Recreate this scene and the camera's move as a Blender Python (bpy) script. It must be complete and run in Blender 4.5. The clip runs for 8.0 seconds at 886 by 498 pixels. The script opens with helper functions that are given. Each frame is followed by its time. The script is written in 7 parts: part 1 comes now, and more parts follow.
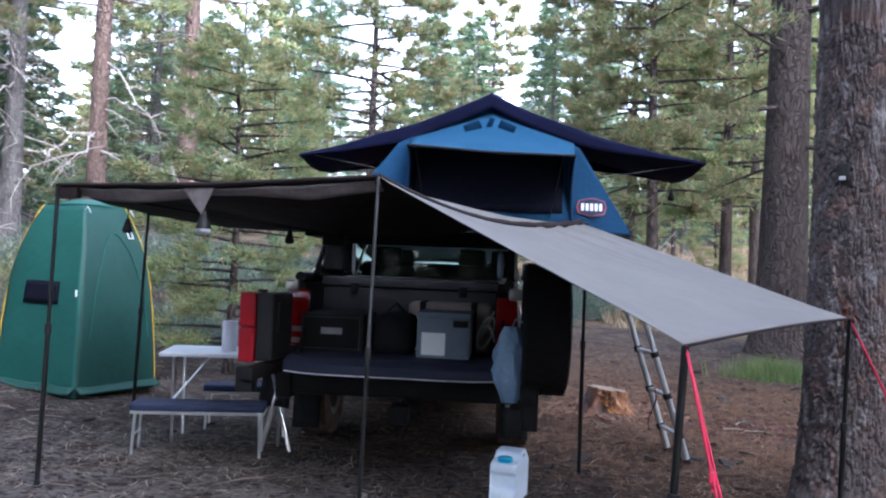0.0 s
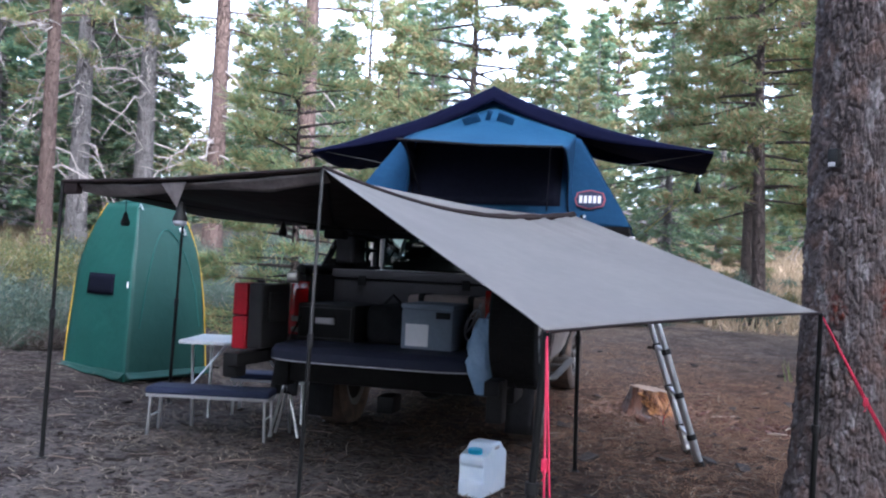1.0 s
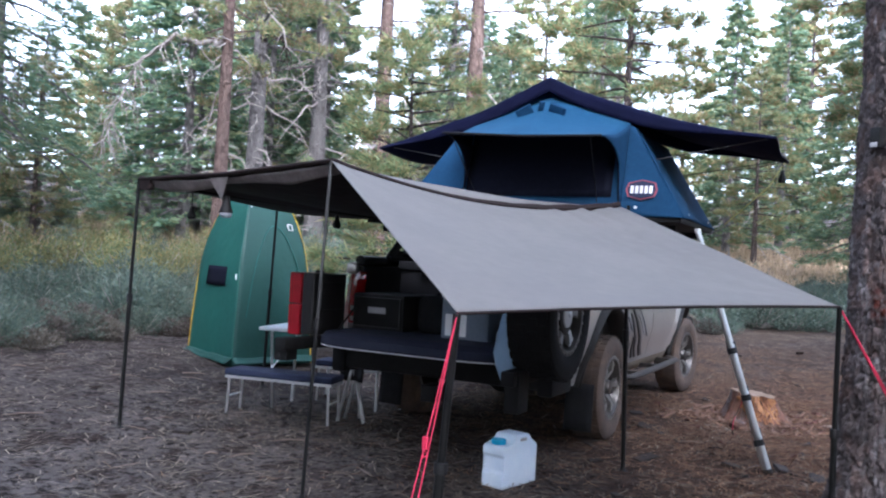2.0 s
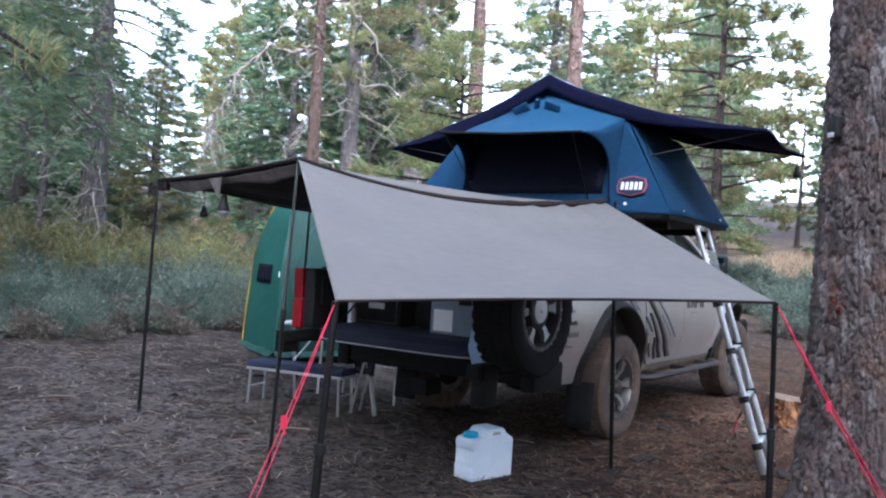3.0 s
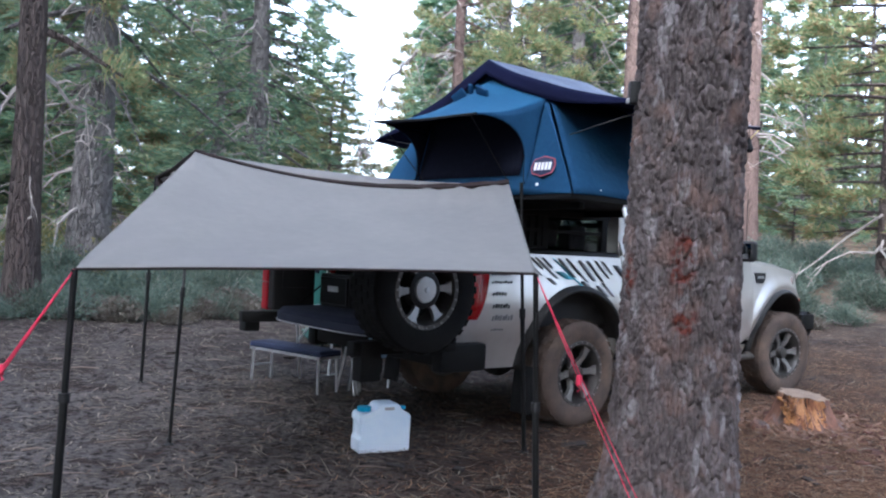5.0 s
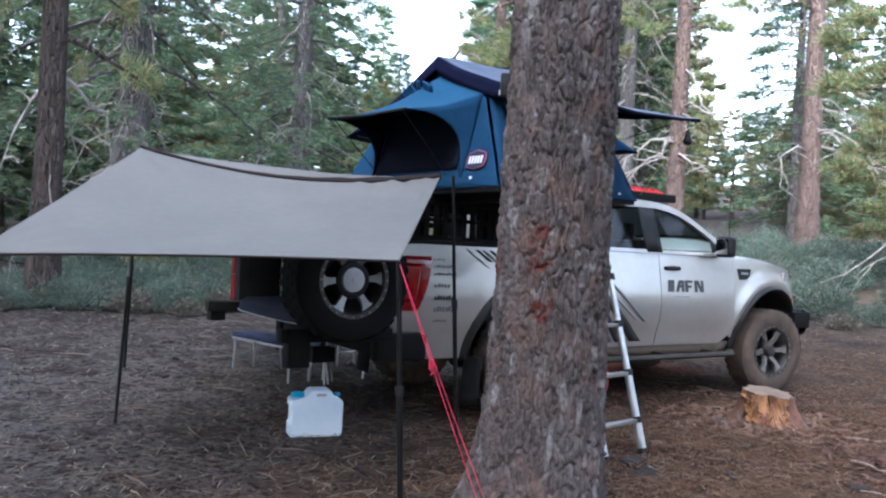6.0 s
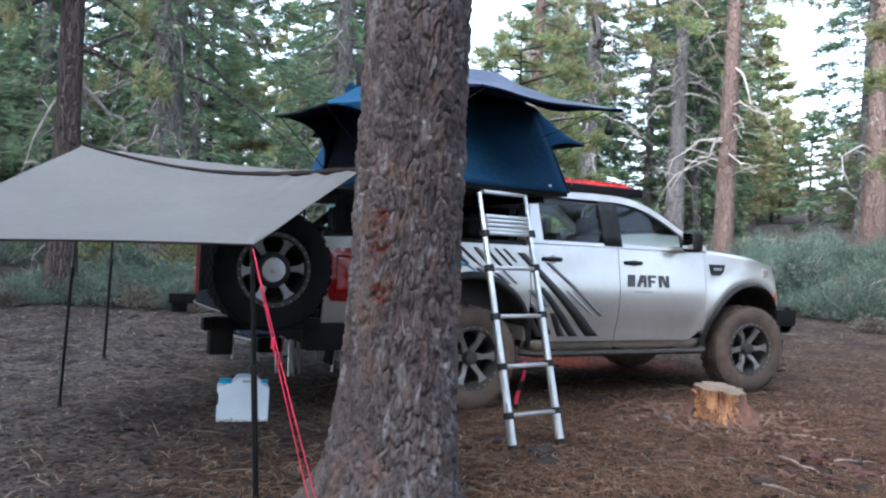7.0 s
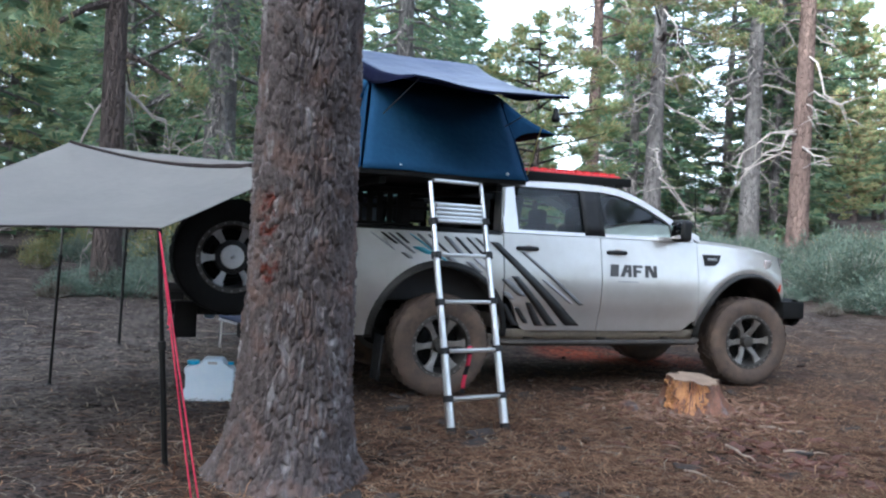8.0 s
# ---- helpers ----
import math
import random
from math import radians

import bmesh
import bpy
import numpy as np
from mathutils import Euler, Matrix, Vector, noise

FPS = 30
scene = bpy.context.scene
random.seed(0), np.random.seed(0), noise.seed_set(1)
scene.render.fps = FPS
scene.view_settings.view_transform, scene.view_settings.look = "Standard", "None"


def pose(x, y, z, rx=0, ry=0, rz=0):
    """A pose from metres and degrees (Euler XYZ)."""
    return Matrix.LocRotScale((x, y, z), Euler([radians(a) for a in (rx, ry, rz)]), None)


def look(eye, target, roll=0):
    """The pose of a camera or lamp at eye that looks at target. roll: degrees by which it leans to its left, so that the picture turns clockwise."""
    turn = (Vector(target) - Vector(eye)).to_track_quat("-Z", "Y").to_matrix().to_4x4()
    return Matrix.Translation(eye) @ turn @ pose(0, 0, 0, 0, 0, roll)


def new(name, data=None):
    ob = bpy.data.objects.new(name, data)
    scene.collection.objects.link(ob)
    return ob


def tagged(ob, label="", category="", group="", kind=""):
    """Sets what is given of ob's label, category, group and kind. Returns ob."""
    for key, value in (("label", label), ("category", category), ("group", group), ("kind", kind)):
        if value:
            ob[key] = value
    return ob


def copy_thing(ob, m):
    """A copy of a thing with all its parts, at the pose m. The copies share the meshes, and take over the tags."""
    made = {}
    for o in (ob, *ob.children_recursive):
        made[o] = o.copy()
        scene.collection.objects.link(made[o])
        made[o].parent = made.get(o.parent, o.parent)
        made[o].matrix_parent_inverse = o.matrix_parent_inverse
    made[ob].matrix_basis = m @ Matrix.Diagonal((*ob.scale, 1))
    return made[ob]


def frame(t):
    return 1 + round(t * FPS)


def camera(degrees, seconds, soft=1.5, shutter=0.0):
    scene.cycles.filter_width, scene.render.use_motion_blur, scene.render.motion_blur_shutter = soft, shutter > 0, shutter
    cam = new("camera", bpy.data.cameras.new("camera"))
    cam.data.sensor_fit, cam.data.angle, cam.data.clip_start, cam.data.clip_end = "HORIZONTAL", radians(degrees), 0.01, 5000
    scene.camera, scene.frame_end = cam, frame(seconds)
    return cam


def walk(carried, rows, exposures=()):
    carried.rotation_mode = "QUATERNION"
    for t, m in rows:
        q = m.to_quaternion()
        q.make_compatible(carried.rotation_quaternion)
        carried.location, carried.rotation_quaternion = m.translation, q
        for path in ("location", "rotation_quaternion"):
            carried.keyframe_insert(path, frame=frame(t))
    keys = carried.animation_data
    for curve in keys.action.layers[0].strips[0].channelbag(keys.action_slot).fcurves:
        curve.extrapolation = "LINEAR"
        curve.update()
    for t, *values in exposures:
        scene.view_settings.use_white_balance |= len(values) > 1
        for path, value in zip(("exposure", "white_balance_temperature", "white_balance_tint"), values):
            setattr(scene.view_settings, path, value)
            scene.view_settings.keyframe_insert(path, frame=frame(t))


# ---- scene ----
cam = camera(55.6, 8.0, soft=2.15)
PATH = [
    (0, (0.728, -7.211, 1.427), (0.575, -5.218, 1.483), 2.4),
    (0.5, (1.26, -7.199, 1.422), (0.926, -5.227, 1.471), 2.7),
    (1, (1.764, -7.093, 1.407), (1.288, -5.151, 1.453), 2.7),
    (1.5, (2.245, -6.882, 1.392), (1.541, -5.01, 1.429), 2.9),
    (2, (2.752, -6.793, 1.381), (1.853, -5.006, 1.41), 3.1),
    (2.2, (2.915, -6.723, 1.376), (1.944, -4.975, 1.404), 3.1),
    (3.3, (3.877, -6.259, 1.386), (2.67, -4.665, 1.4), 3.2),
    (3.5, (4.051, -6.129, 1.388), (2.795, -4.573, 1.396), 3.0),
    (4, (4.483, -5.884, 1.372), (3.13, -4.411, 1.378), 3.0),
    (4.5, (4.941, -5.583, 1.366), (3.484, -4.213, 1.368), 3.0),
    (4.7, (5.088, -5.391, 1.362), (3.6, -4.055, 1.364), 2.9),
    (5.8, (5.88, -4.554, 1.359), (4.25, -3.396, 1.347), 2.9),
    (6, (6.012, -4.418, 1.354), (4.367, -3.28, 1.344), 3.0),
    (6.5, (6.436, -3.992, 1.331), (4.736, -2.938, 1.325), 3.0),
    (7, (6.692, -3.526, 1.3), (4.945, -2.552, 1.297), 2.9),
    (7.5, (7.036, -3.074, 1.271), (5.239, -2.195, 1.265), 2.8),
    (8, (7.275, -2.645, 1.258), (5.427, -1.881, 1.245), 2.7),
]
walk(cam, [(t, look(eye, target, roll)) for t, eye, target, roll in PATH], exposures=((0, 3.14, 5280, 16), (2, 3.12, 5350, 16), (3.5, 3.12, 5350, 14), (6, 3.1, 5330, 11), (8, 3.06, 5430, 7)))

# ---- sky and sun ----
SUN_EL, SUN_AZ = radians(30), radians(146)
world = bpy.data.worlds.new("evening_sky")
scene.world = world
world.use_nodes = True
wn = world.node_tree.nodes
sky = wn.new("ShaderNodeTexSky")
sky.sky_type, sky.sun_disc = "NISHITA", False
sky.sun_elevation, sky.sun_rotation = SUN_EL, SUN_AZ
sky.air_density, sky.dust_density, sky.ozone_density = 1.0, 4.0, 1.0
wn["Background"].inputs["Strength"].default_value = 0.15
haze = wn.new("ShaderNodeHueSaturation")
haze.inputs["Saturation"].default_value = 0.42
world.node_tree.links.new(sky.outputs[0], haze.inputs["Color"])
world.node_tree.links.new(haze.outputs[0], wn["Background"].inputs["Color"])
sun = new("sun", bpy.data.lights.new("sun", "SUN"))
sun.data.energy, sun.data.angle, sun.data.color = 0.5, radians(60), (1.0, 0.93, 0.82)
sun_way = Vector((math.sin(SUN_AZ) * math.cos(SUN_EL), math.cos(SUN_AZ) * math.cos(SUN_EL), math.sin(SUN_EL)))
sun.matrix_world = look(sun_way * 60, (0, 0, 0))


# ---- materials ----
def mat(name, c1, c2=None, scale=6.0, rough=0.6, metal=0.0, bump=0.0, bscale=60.0, stretch=(1, 1, 1), fine=0.35, thin=0.0,
        spec=0.5, vary=0.0, coat=0.0, bdist=0.02, detail=6, lo=0.35, hi=0.65):
    """Two colours mixed by a coarse and a fine noise in the object's own space, with a fine relief; thin lets light through a sheet."""
    m = bpy.data.materials.new(name)
    m.use_nodes = True
    n, l = m.node_tree.nodes, m.node_tree.links
    b = n["Principled BSDF"]
    b.inputs["Roughness"].default_value, b.inputs["Metallic"].default_value = rough, metal
    b.inputs["Specular IOR Level"].default_value, b.inputs["Coat Weight"].default_value = spec, coat
    c2 = c2 or tuple(v * 0.78 for v in c1)
    co = n.new("ShaderNodeTexCoord")
    mp = n.new("ShaderNodeMapping")
    mp.inputs["Scale"].default_value = stretch
    l.new(co.outputs["Object"], mp.inputs["Vector"])
    big, small = n.new("ShaderNodeTexNoise"), n.new("ShaderNodeTexNoise")
    for node, s in ((big, scale), (small, scale * 9)):
        node.inputs["Scale"].default_value, node.inputs["Detail"].default_value = s, detail
        l.new(mp.outputs[0], node.inputs["Vector"])
    mixf = n.new("ShaderNodeMix")
    mixf.inputs["Factor"].default_value = fine
    l.new(big.outputs[0], mixf.inputs["A"]), l.new(small.outputs[0], mixf.inputs["B"])
    rmp = n.new("ShaderNodeMapRange")
    rmp.inputs["From Min"].default_value, rmp.inputs["From Max"].default_value = lo, hi
    l.new(mixf.outputs[0], rmp.inputs["Value"])
    col = n.new("ShaderNodeMix")
    col.data_type = "RGBA"
    col.inputs["A"].default_value, col.inputs["B"].default_value = (*c1, 1), (*c2, 1)
    l.new(rmp.outputs[0], col.inputs["Factor"])
    out = col.outputs["Result"]
    if vary:
        info, hsv = n.new("ShaderNodeObjectInfo"), n.new("ShaderNodeHueSaturation")
        vr = n.new("ShaderNodeMapRange")
        vr.inputs["To Min"].default_value, vr.inputs["To Max"].default_value = 1 - vary, 1 + vary
        l.new(info.outputs["Random"], vr.inputs["Value"])
        l.new(vr.outputs[0], hsv.inputs["Value"]), l.new(out, hsv.inputs["Color"])
        out = hsv.outputs[0]
    l.new(out, b.inputs["Base Color"])
    if bump:
        bt, bn = n.new("ShaderNodeTexNoise"), n.new("ShaderNodeBump")
        bt.inputs["Scale"].default_value, bt.inputs["Detail"].default_value = bscale, 4
        l.new(mp.outputs[0], bt.inputs["Vector"])
        bn.inputs["Strength"].default_value, bn.inputs["Distance"].default_value = bump, bdist
        l.new(bt.outputs[0], bn.inputs["Height"]), l.new(bn.outputs[0], b.inputs["Normal"])
    if thin:
        tr, mx = n.new("ShaderNodeBsdfTranslucent"), n.new("ShaderNodeMixShader")
        mx.inputs[0].default_value = thin
        l.new(out, tr.inputs["Color"]), l.new(b.outputs[0], mx.inputs[1]), l.new(tr.outputs[0], mx.inputs[2])
        l.new(mx.outputs[0], n["Material Output"].inputs["Surface"])
    return m


def blotch(m, colour, scale, lo, hi, stretch=(1, 1, 1), seed=0.0, soft=8):
    """Lays patches of another colour over a material, where a noise in the object's space runs high."""
    n, l = m.node_tree.nodes, m.node_tree.links
    b = n["Principled BSDF"]
    base = b.inputs["Base Color"].links[0].from_socket
    co, mp, t, r, mx = (n.new("ShaderNode" + k) for k in ("TexCoord", "Mapping", "TexNoise", "MapRange", "Mix"))
    mp.inputs["Scale"].default_value, mp.inputs["Location"].default_value = stretch, (seed, seed * 1.7, seed * 0.6)
    t.inputs["Scale"].default_value, t.inputs["Detail"].default_value, t.inputs["Roughness"].default_value = scale, soft, 0.62
    r.inputs["From Min"].default_value, r.inputs["From Max"].default_value = lo, hi
    mx.data_type = "RGBA"
    mx.inputs["B"].default_value = (*colour, 1)
    l.new(co.outputs["Object"], mp.inputs["Vector"]), l.new(mp.outputs[0], t.inputs["Vector"]), l.new(t.outputs[0], r.inputs["Value"])
    l.new(r.outputs[0], mx.inputs["Factor"]), l.new(base, mx.inputs["A"]), l.new(mx.outputs["Result"], b.inputs["Base Color"])
    return m


def glass(name, tint, ior=1.5, rough=0.02):
    """A thin pane: clear tinted glass with a mirror sheen at a slant."""
    m = bpy.data.materials.new(name)
    m.use_nodes = True
    n, l = m.node_tree.nodes, m.node_tree.links
    n.remove(n["Principled BSDF"])
    tr, gl, fr, mx = (n.new("ShaderNode" + k) for k in ("BsdfTransparent", "BsdfGlossy", "Fresnel", "MixShader"))
    tr.inputs["Color"].default_value = (*tint, 1)
    gl.inputs["Roughness"].default_value, fr.inputs["IOR"].default_value = rough, ior
    l.new(fr.outputs[0], mx.inputs[0]), l.new(tr.outputs[0], mx.inputs[1]), l.new(gl.outputs[0], mx.inputs[2])
    l.new(mx.outputs[0], n["Material Output"].inputs["Surface"])
    return m


M = {
    "paint": mat("silver_paint", (0.53, 0.510, 0.485), (0.465, 0.442, 0.412), 1.3, 0.28, 0.6, coat=0.6, bump=0.02, bscale=300, bdist=0.002),
    "dust_paint": mat("dusty_paint", (0.50, 0.46, 0.41), (0.40, 0.34, 0.28), 2.5, 0.6, 0.1, coat=0.1),
    "black_plastic": mat("black_plastic", (0.011, 0.011, 0.012), (0.018, 0.0175, 0.017), 8, 0.55, bump=0.15, bscale=260, bdist=0.004, spec=0.22),
    "sill": mat("dusty_sill", (0.27, 0.225, 0.165), (0.16, 0.130, 0.098), 4, 0.7),
    "step": mat("dusty_step_tube", (0.026, 0.023, 0.021), (0.062, 0.051, 0.041), 3, 0.65, bump=0.1, bscale=200, bdist=0.004, spec=0.3),
    "flare": mat("black_flare", (0.014, 0.0138, 0.0135), (0.026, 0.024, 0.022), 5, 0.6, bump=0.15, bscale=260, bdist=0.004, spec=0.22),
    "black_steel": mat("black_powder_coat", (0.005, 0.005, 0.0055), (0.009, 0.0088, 0.0085), 7, 0.65, 0.0, bump=0.1, bscale=400, bdist=0.002, spec=0.15),
    "pole": mat("black_pole", (0.005, 0.005, 0.005), (0.009, 0.009, 0.009), 9, 0.5, spec=0.2),
    "rubber": mat("dusty_tyre", (0.085, 0.057, 0.041), (0.042, 0.031, 0.025), 7, 0.9, bump=0.3, bscale=90, bdist=0.01),
    "rubber_black": mat("black_tyre", (0.0045, 0.0045, 0.0047), (0.009, 0.0085, 0.008), 7, 0.9, bump=0.3, bscale=90, bdist=0.01, spec=0.2),
    "rim": mat("graphite_rim", (0.11, 0.104, 0.098), (0.07, 0.064, 0.058), 9, 0.4, 0.8),
    "rim_face": mat("machined_rim_face", (0.27, 0.255, 0.24), (0.16, 0.148, 0.136), 12, 0.45, 0.7),
    "spare_face": mat("bright_spoke_metal", (0.30, 0.295, 0.29), (0.22, 0.215, 0.21), 12, 0.45, 0.45),
    "hub": mat("white_hub_cap", (0.60, 0.60, 0.59), (0.50, 0.50, 0.49), 9, 0.35),
    "alu": mat("brushed_aluminium", (0.66, 0.67, 0.68), (0.56, 0.57, 0.58), 7, 0.33, 0.9, bump=0.05, bscale=120, stretch=(1, 1, 0.05)),
    "table_alu": mat("pale_table_laminate", (0.72, 0.74, 0.76), (0.64, 0.66, 0.68), 6, 0.4),
    "glass": glass("dark_window_glass", (0.86, 0.97, 0.91), 1.4),
    "interior": mat("dark_seat_cloth", (0.014, 0.0145, 0.016), (0.024, 0.024, 0.025), 9, 0.95, bump=0.3, bscale=200, spec=0.1),
    "lining": mat("grey_cab_lining", (0.075, 0.074, 0.072), (0.06, 0.059, 0.058), 9, 0.95, spec=0.1),
    "tail": mat("red_tail_lens", (0.30, 0.003, 0.006), (0.22, 0.0025, 0.005), 9, 0.10, spec=0.5, coat=0.5),
    "tail_core": mat("bright_red_lens", (0.33, 0.0032, 0.006), (0.25, 0.003, 0.005), 9, 0.12, spec=0.5, coat=0.5),
    "tail_white": mat("pale_lamp_lens", (0.36, 0.31, 0.30), None, 14, 0.15, coat=0.6),
    "amber": mat("amber_reflector", (0.6, 0.07, 0.03), None, 14, 0.2),
    "canvas": mat("blue_canvas", (0.0144, 0.0612, 0.1332), (0.0108, 0.04752, 0.108), 3.5, 0.85, bump=0.35, bscale=22, bdist=0.012, thin=0.22, spec=0.2),
    # the blue canvas with light shining through put into a paler colour
    "canvas_lit": mat("lit_blue_canvas", (0.0248, 0.1023, 0.1984), (0.02108, 0.0868, 0.1736), 3.5, 0.85, bump=0.35, bscale=22, bdist=0.012, thin=0.35, spec=0.2),
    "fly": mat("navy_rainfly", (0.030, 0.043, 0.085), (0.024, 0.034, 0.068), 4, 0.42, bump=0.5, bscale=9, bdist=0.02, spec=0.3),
    # the rainfly's navy again, darkened for the shade under it
    "fly_shade": mat("shaded_navy_fly", (0.006, 0.007, 0.024), (0.005, 0.006, 0.019), 4, 0.9, bump=0.4, bscale=9, bdist=0.02, spec=0.05),
    "mirror": mat("mirror_glass", (0.55, 0.56, 0.58), None, 4, 0.03, 1.0),
    "crate": mat("charcoal_crate", (0.045, 0.044, 0.046), (0.035, 0.034, 0.036), 5, 0.7, bump=0.2, bscale=120, spec=0.2),
    # window mesh; also the black used for shade inside the tent flaps
    "mesh": mat("window_mesh_and_flap_shade", (0.006, 0.007, 0.013), (0.009, 0.010, 0.018), 30, 0.95, spec=0.05),
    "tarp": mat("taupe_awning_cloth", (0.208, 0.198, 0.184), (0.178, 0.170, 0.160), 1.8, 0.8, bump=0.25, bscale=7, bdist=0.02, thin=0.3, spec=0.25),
    # near-black stands for the shade beneath the taupe awning cloth
    "tarp_shade": mat("shaded_awning_cloth", (0.022, 0.0155, 0.014), (0.014, 0.011, 0.010), 2.2, 0.75, bump=0.5, bscale=6, bdist=0.03, spec=0.15),
    "tarp_edge": mat("dark_awning_binding", (0.022, 0.014, 0.013), (0.013, 0.009, 0.009), 9, 0.75, spec=0.15),
    "green": mat("green_tent_nylon", (0.0153, 0.1062, 0.085), (0.01275, 0.08925, 0.0714), 2.4, 0.6, bump=0.4, bscale=8, bdist=0.02, thin=0.25),
    "green_dark": mat("dark_green_tent_nylon", (0.009, 0.0558, 0.0432), (0.0072, 0.045, 0.0342), 2.4, 0.6, bump=0.4, bscale=8, bdist=0.02, thin=0.15),
    "yellow": mat("yellow_tent_binding", (0.55, 0.36, 0.03), None, 8, 0.7),
    "white": mat("white_plastic", (0.75, 0.75, 0.75), (0.68, 0.68, 0.68), 8, 0.5),
    "jug": mat("translucent_white_plastic", (0.76, 0.83, 0.90), (0.70, 0.79, 0.88), 5, 0.38, bump=0.1, bscale=12, thin=0.15),
    "jug_blue": mat("bright_blue_cap_plastic", (0.03, 0.38, 0.62), None, 9, 0.45),
    "can_red": mat("dark_red_can", (0.25, 0.005, 0.012), (0.18, 0.004, 0.009), 7, 0.5, bump=0.08, bscale=120, spec=0.2),
    "board_red": mat("bright_red_board", (0.62, 0.022, 0.022), (0.48, 0.016, 0.018), 9, 0.38),
    "strap": mat("red_webbing_strap", (0.60, 0.022, 0.07), (0.48, 0.018, 0.055), 20, 0.75, bump=0.2, bscale=300),
    "navy": mat("navy_seat_cushion", (0.016, 0.024, 0.062), (0.012, 0.018, 0.048), 6, 0.85, bump=0.3, bscale=120),
    "tailgate": mat("tailgate_mat", (0.014, 0.016, 0.030), (0.019, 0.021, 0.036), 6, 0.75, bump=0.25, bscale=160, spec=0.2),
    "trim_grey": mat("grey_piping", (0.42, 0.41, 0.42), None, 20, 0.6),
    "grey_box": mat("slate_grey_box", (0.16, 0.195, 0.245), (0.12, 0.15, 0.19), 6, 0.55, bump=0.1, bscale=150),
    "tan": mat("tan_woven_cloth", (0.42, 0.34, 0.30), (0.33, 0.26, 0.23), 15, 0.9, bump=0.4, bscale=120),
    "bag": mat("pale_blue_plastic_bag", (0.36, 0.50, 0.66), (0.28, 0.42, 0.58), 6, 0.4, bump=0.8, bscale=14, bdist=0.03, thin=0.35),
    "wood": mat("torn_stump_wood", (0.19, 0.086, 0.052), (0.075, 0.036, 0.024), 9, 0.85, bump=0.9, bscale=30, stretch=(1, 1, 0.22), lo=0.36, hi=0.62),
    "heartwood": mat("orange_heartwood", (0.50, 0.24, 0.075), (0.21, 0.085, 0.04), 11, 0.75, bump=0.8, bscale=40, stretch=(1, 1, 0.2)),
    "stump_top": mat("weathered_sawn_wood", (0.25, 0.175, 0.115), (0.15, 0.100, 0.070), 9, 0.9, bump=0.4, bscale=60),
    "chip": mat("wood_chips", (0.21, 0.115, 0.070), (0.10, 0.056, 0.036), 9, 0.9, fine=0.7),
    "fallen_stick": mat("pale_dry_stick", (0.33, 0.26, 0.20), (0.20, 0.155, 0.12), 12, 0.85, bump=0.3, bscale=60),
    "decal": mat("black_decal", (0.02, 0.02, 0.021), (0.026, 0.026, 0.026), 9, 0.4),
    "emblem": mat("dark_grey_emblem", (0.055, 0.052, 0.05), (0.045, 0.043, 0.042), 9, 0.45),
    "decal_grey": mat("grey_decal", (0.19, 0.19, 0.195), (0.155, 0.155, 0.16), 9, 0.4),
    "decal_pale": mat("pale_grey_decal", (0.34, 0.34, 0.345), (0.29, 0.29, 0.295), 9, 0.4),
    "decal_blue": mat("blue_decal", (0.05, 0.30, 0.42), (0.10, 0.38, 0.48), 9, 0.4),
    "badge_red": mat("dull_red_badge", (0.30, 0.06, 0.08), None, 9, 0.7),
    "awn_band": mat("grey_awning_band", (0.20, 0.175, 0.17), (0.09, 0.078, 0.075), 5, 0.4, bump=0.5, bscale=9, bdist=0.03),
    "pole_grey": mat("grey_pole", (0.055, 0.055, 0.055), (0.04, 0.04, 0.04), 9, 0.45, 0.3),
    "dim": mat("frosted_lamp_cover", (0.35, 0.37, 0.42), None, 9, 0.5),
    "cord": mat("pale_yellow_cord", (0.42, 0.38, 0.12), None, 9, 0.8),
    "fur": mat("white_paper", (0.74, 0.72, 0.76), (0.66, 0.64, 0.69), 9, 0.8),
}


blotch(M["wood"], (0.15, 0.125, 0.115), 6, 0.50, 0.62, (1, 1, 0.5), 3)
blotch(M["wood"], (0.05, 0.028, 0.02), 11, 0.54, 0.62, (1, 1, 0.22), 9)
blotch(M["heartwood"], (0.12, 0.05, 0.025), 14, 0.52, 0.62, (1, 1, 0.2), 5)
blotch(M["tarp"], (0.188, 0.177, 0.170), 0.7, 0.48, 0.66, seed=2)
blotch(M["rubber"], (0.115, 0.078, 0.054), 3.0, 0.50, 0.64, seed=4)
blotch(M["jug"], (0.65, 0.75, 0.86), 3.0, 0.45, 0.6, seed=1)


# ---- mesh building ----
ORIGIN = {}


def thing(name, at=(0, 0, 0), label="", category="", group="", kind=""):
    ob = new(name)
    ob.empty_display_size = 0.1
    ob.location = at
    ORIGIN[ob.name] = Vector(at)
    return tagged(ob, label, category, group, kind)


def finish(ob, bm, material, at, solid=0.0, flat=False, angle=38):
    me = ob.data
    if at.length > 0:
        bmesh.ops.translate(bm, verts=bm.verts, vec=-at)
    bmesh.ops.recalc_face_normals(bm, faces=bm.faces)
    bm.to_mesh(me)
    bm.free()
    for m in (material if isinstance(material, (list, tuple)) else [material]):
        me.materials.append(m)
    if not flat and len(me.polygons):
        me.polygons.foreach_set("use_smooth", [True] * len(me.polygons))
        me.set_sharp_from_angle(angle=radians(angle))
    if solid:
        md = ob.modifiers.new("thickness", "SOLIDIFY")
        md.thickness, md.offset = solid, 0.0
        if material is M["paint"] or material is M["tail"]:
            ob.modifiers.new("crisp_edges", "EDGE_SPLIT").split_angle = radians(70)
    return ob


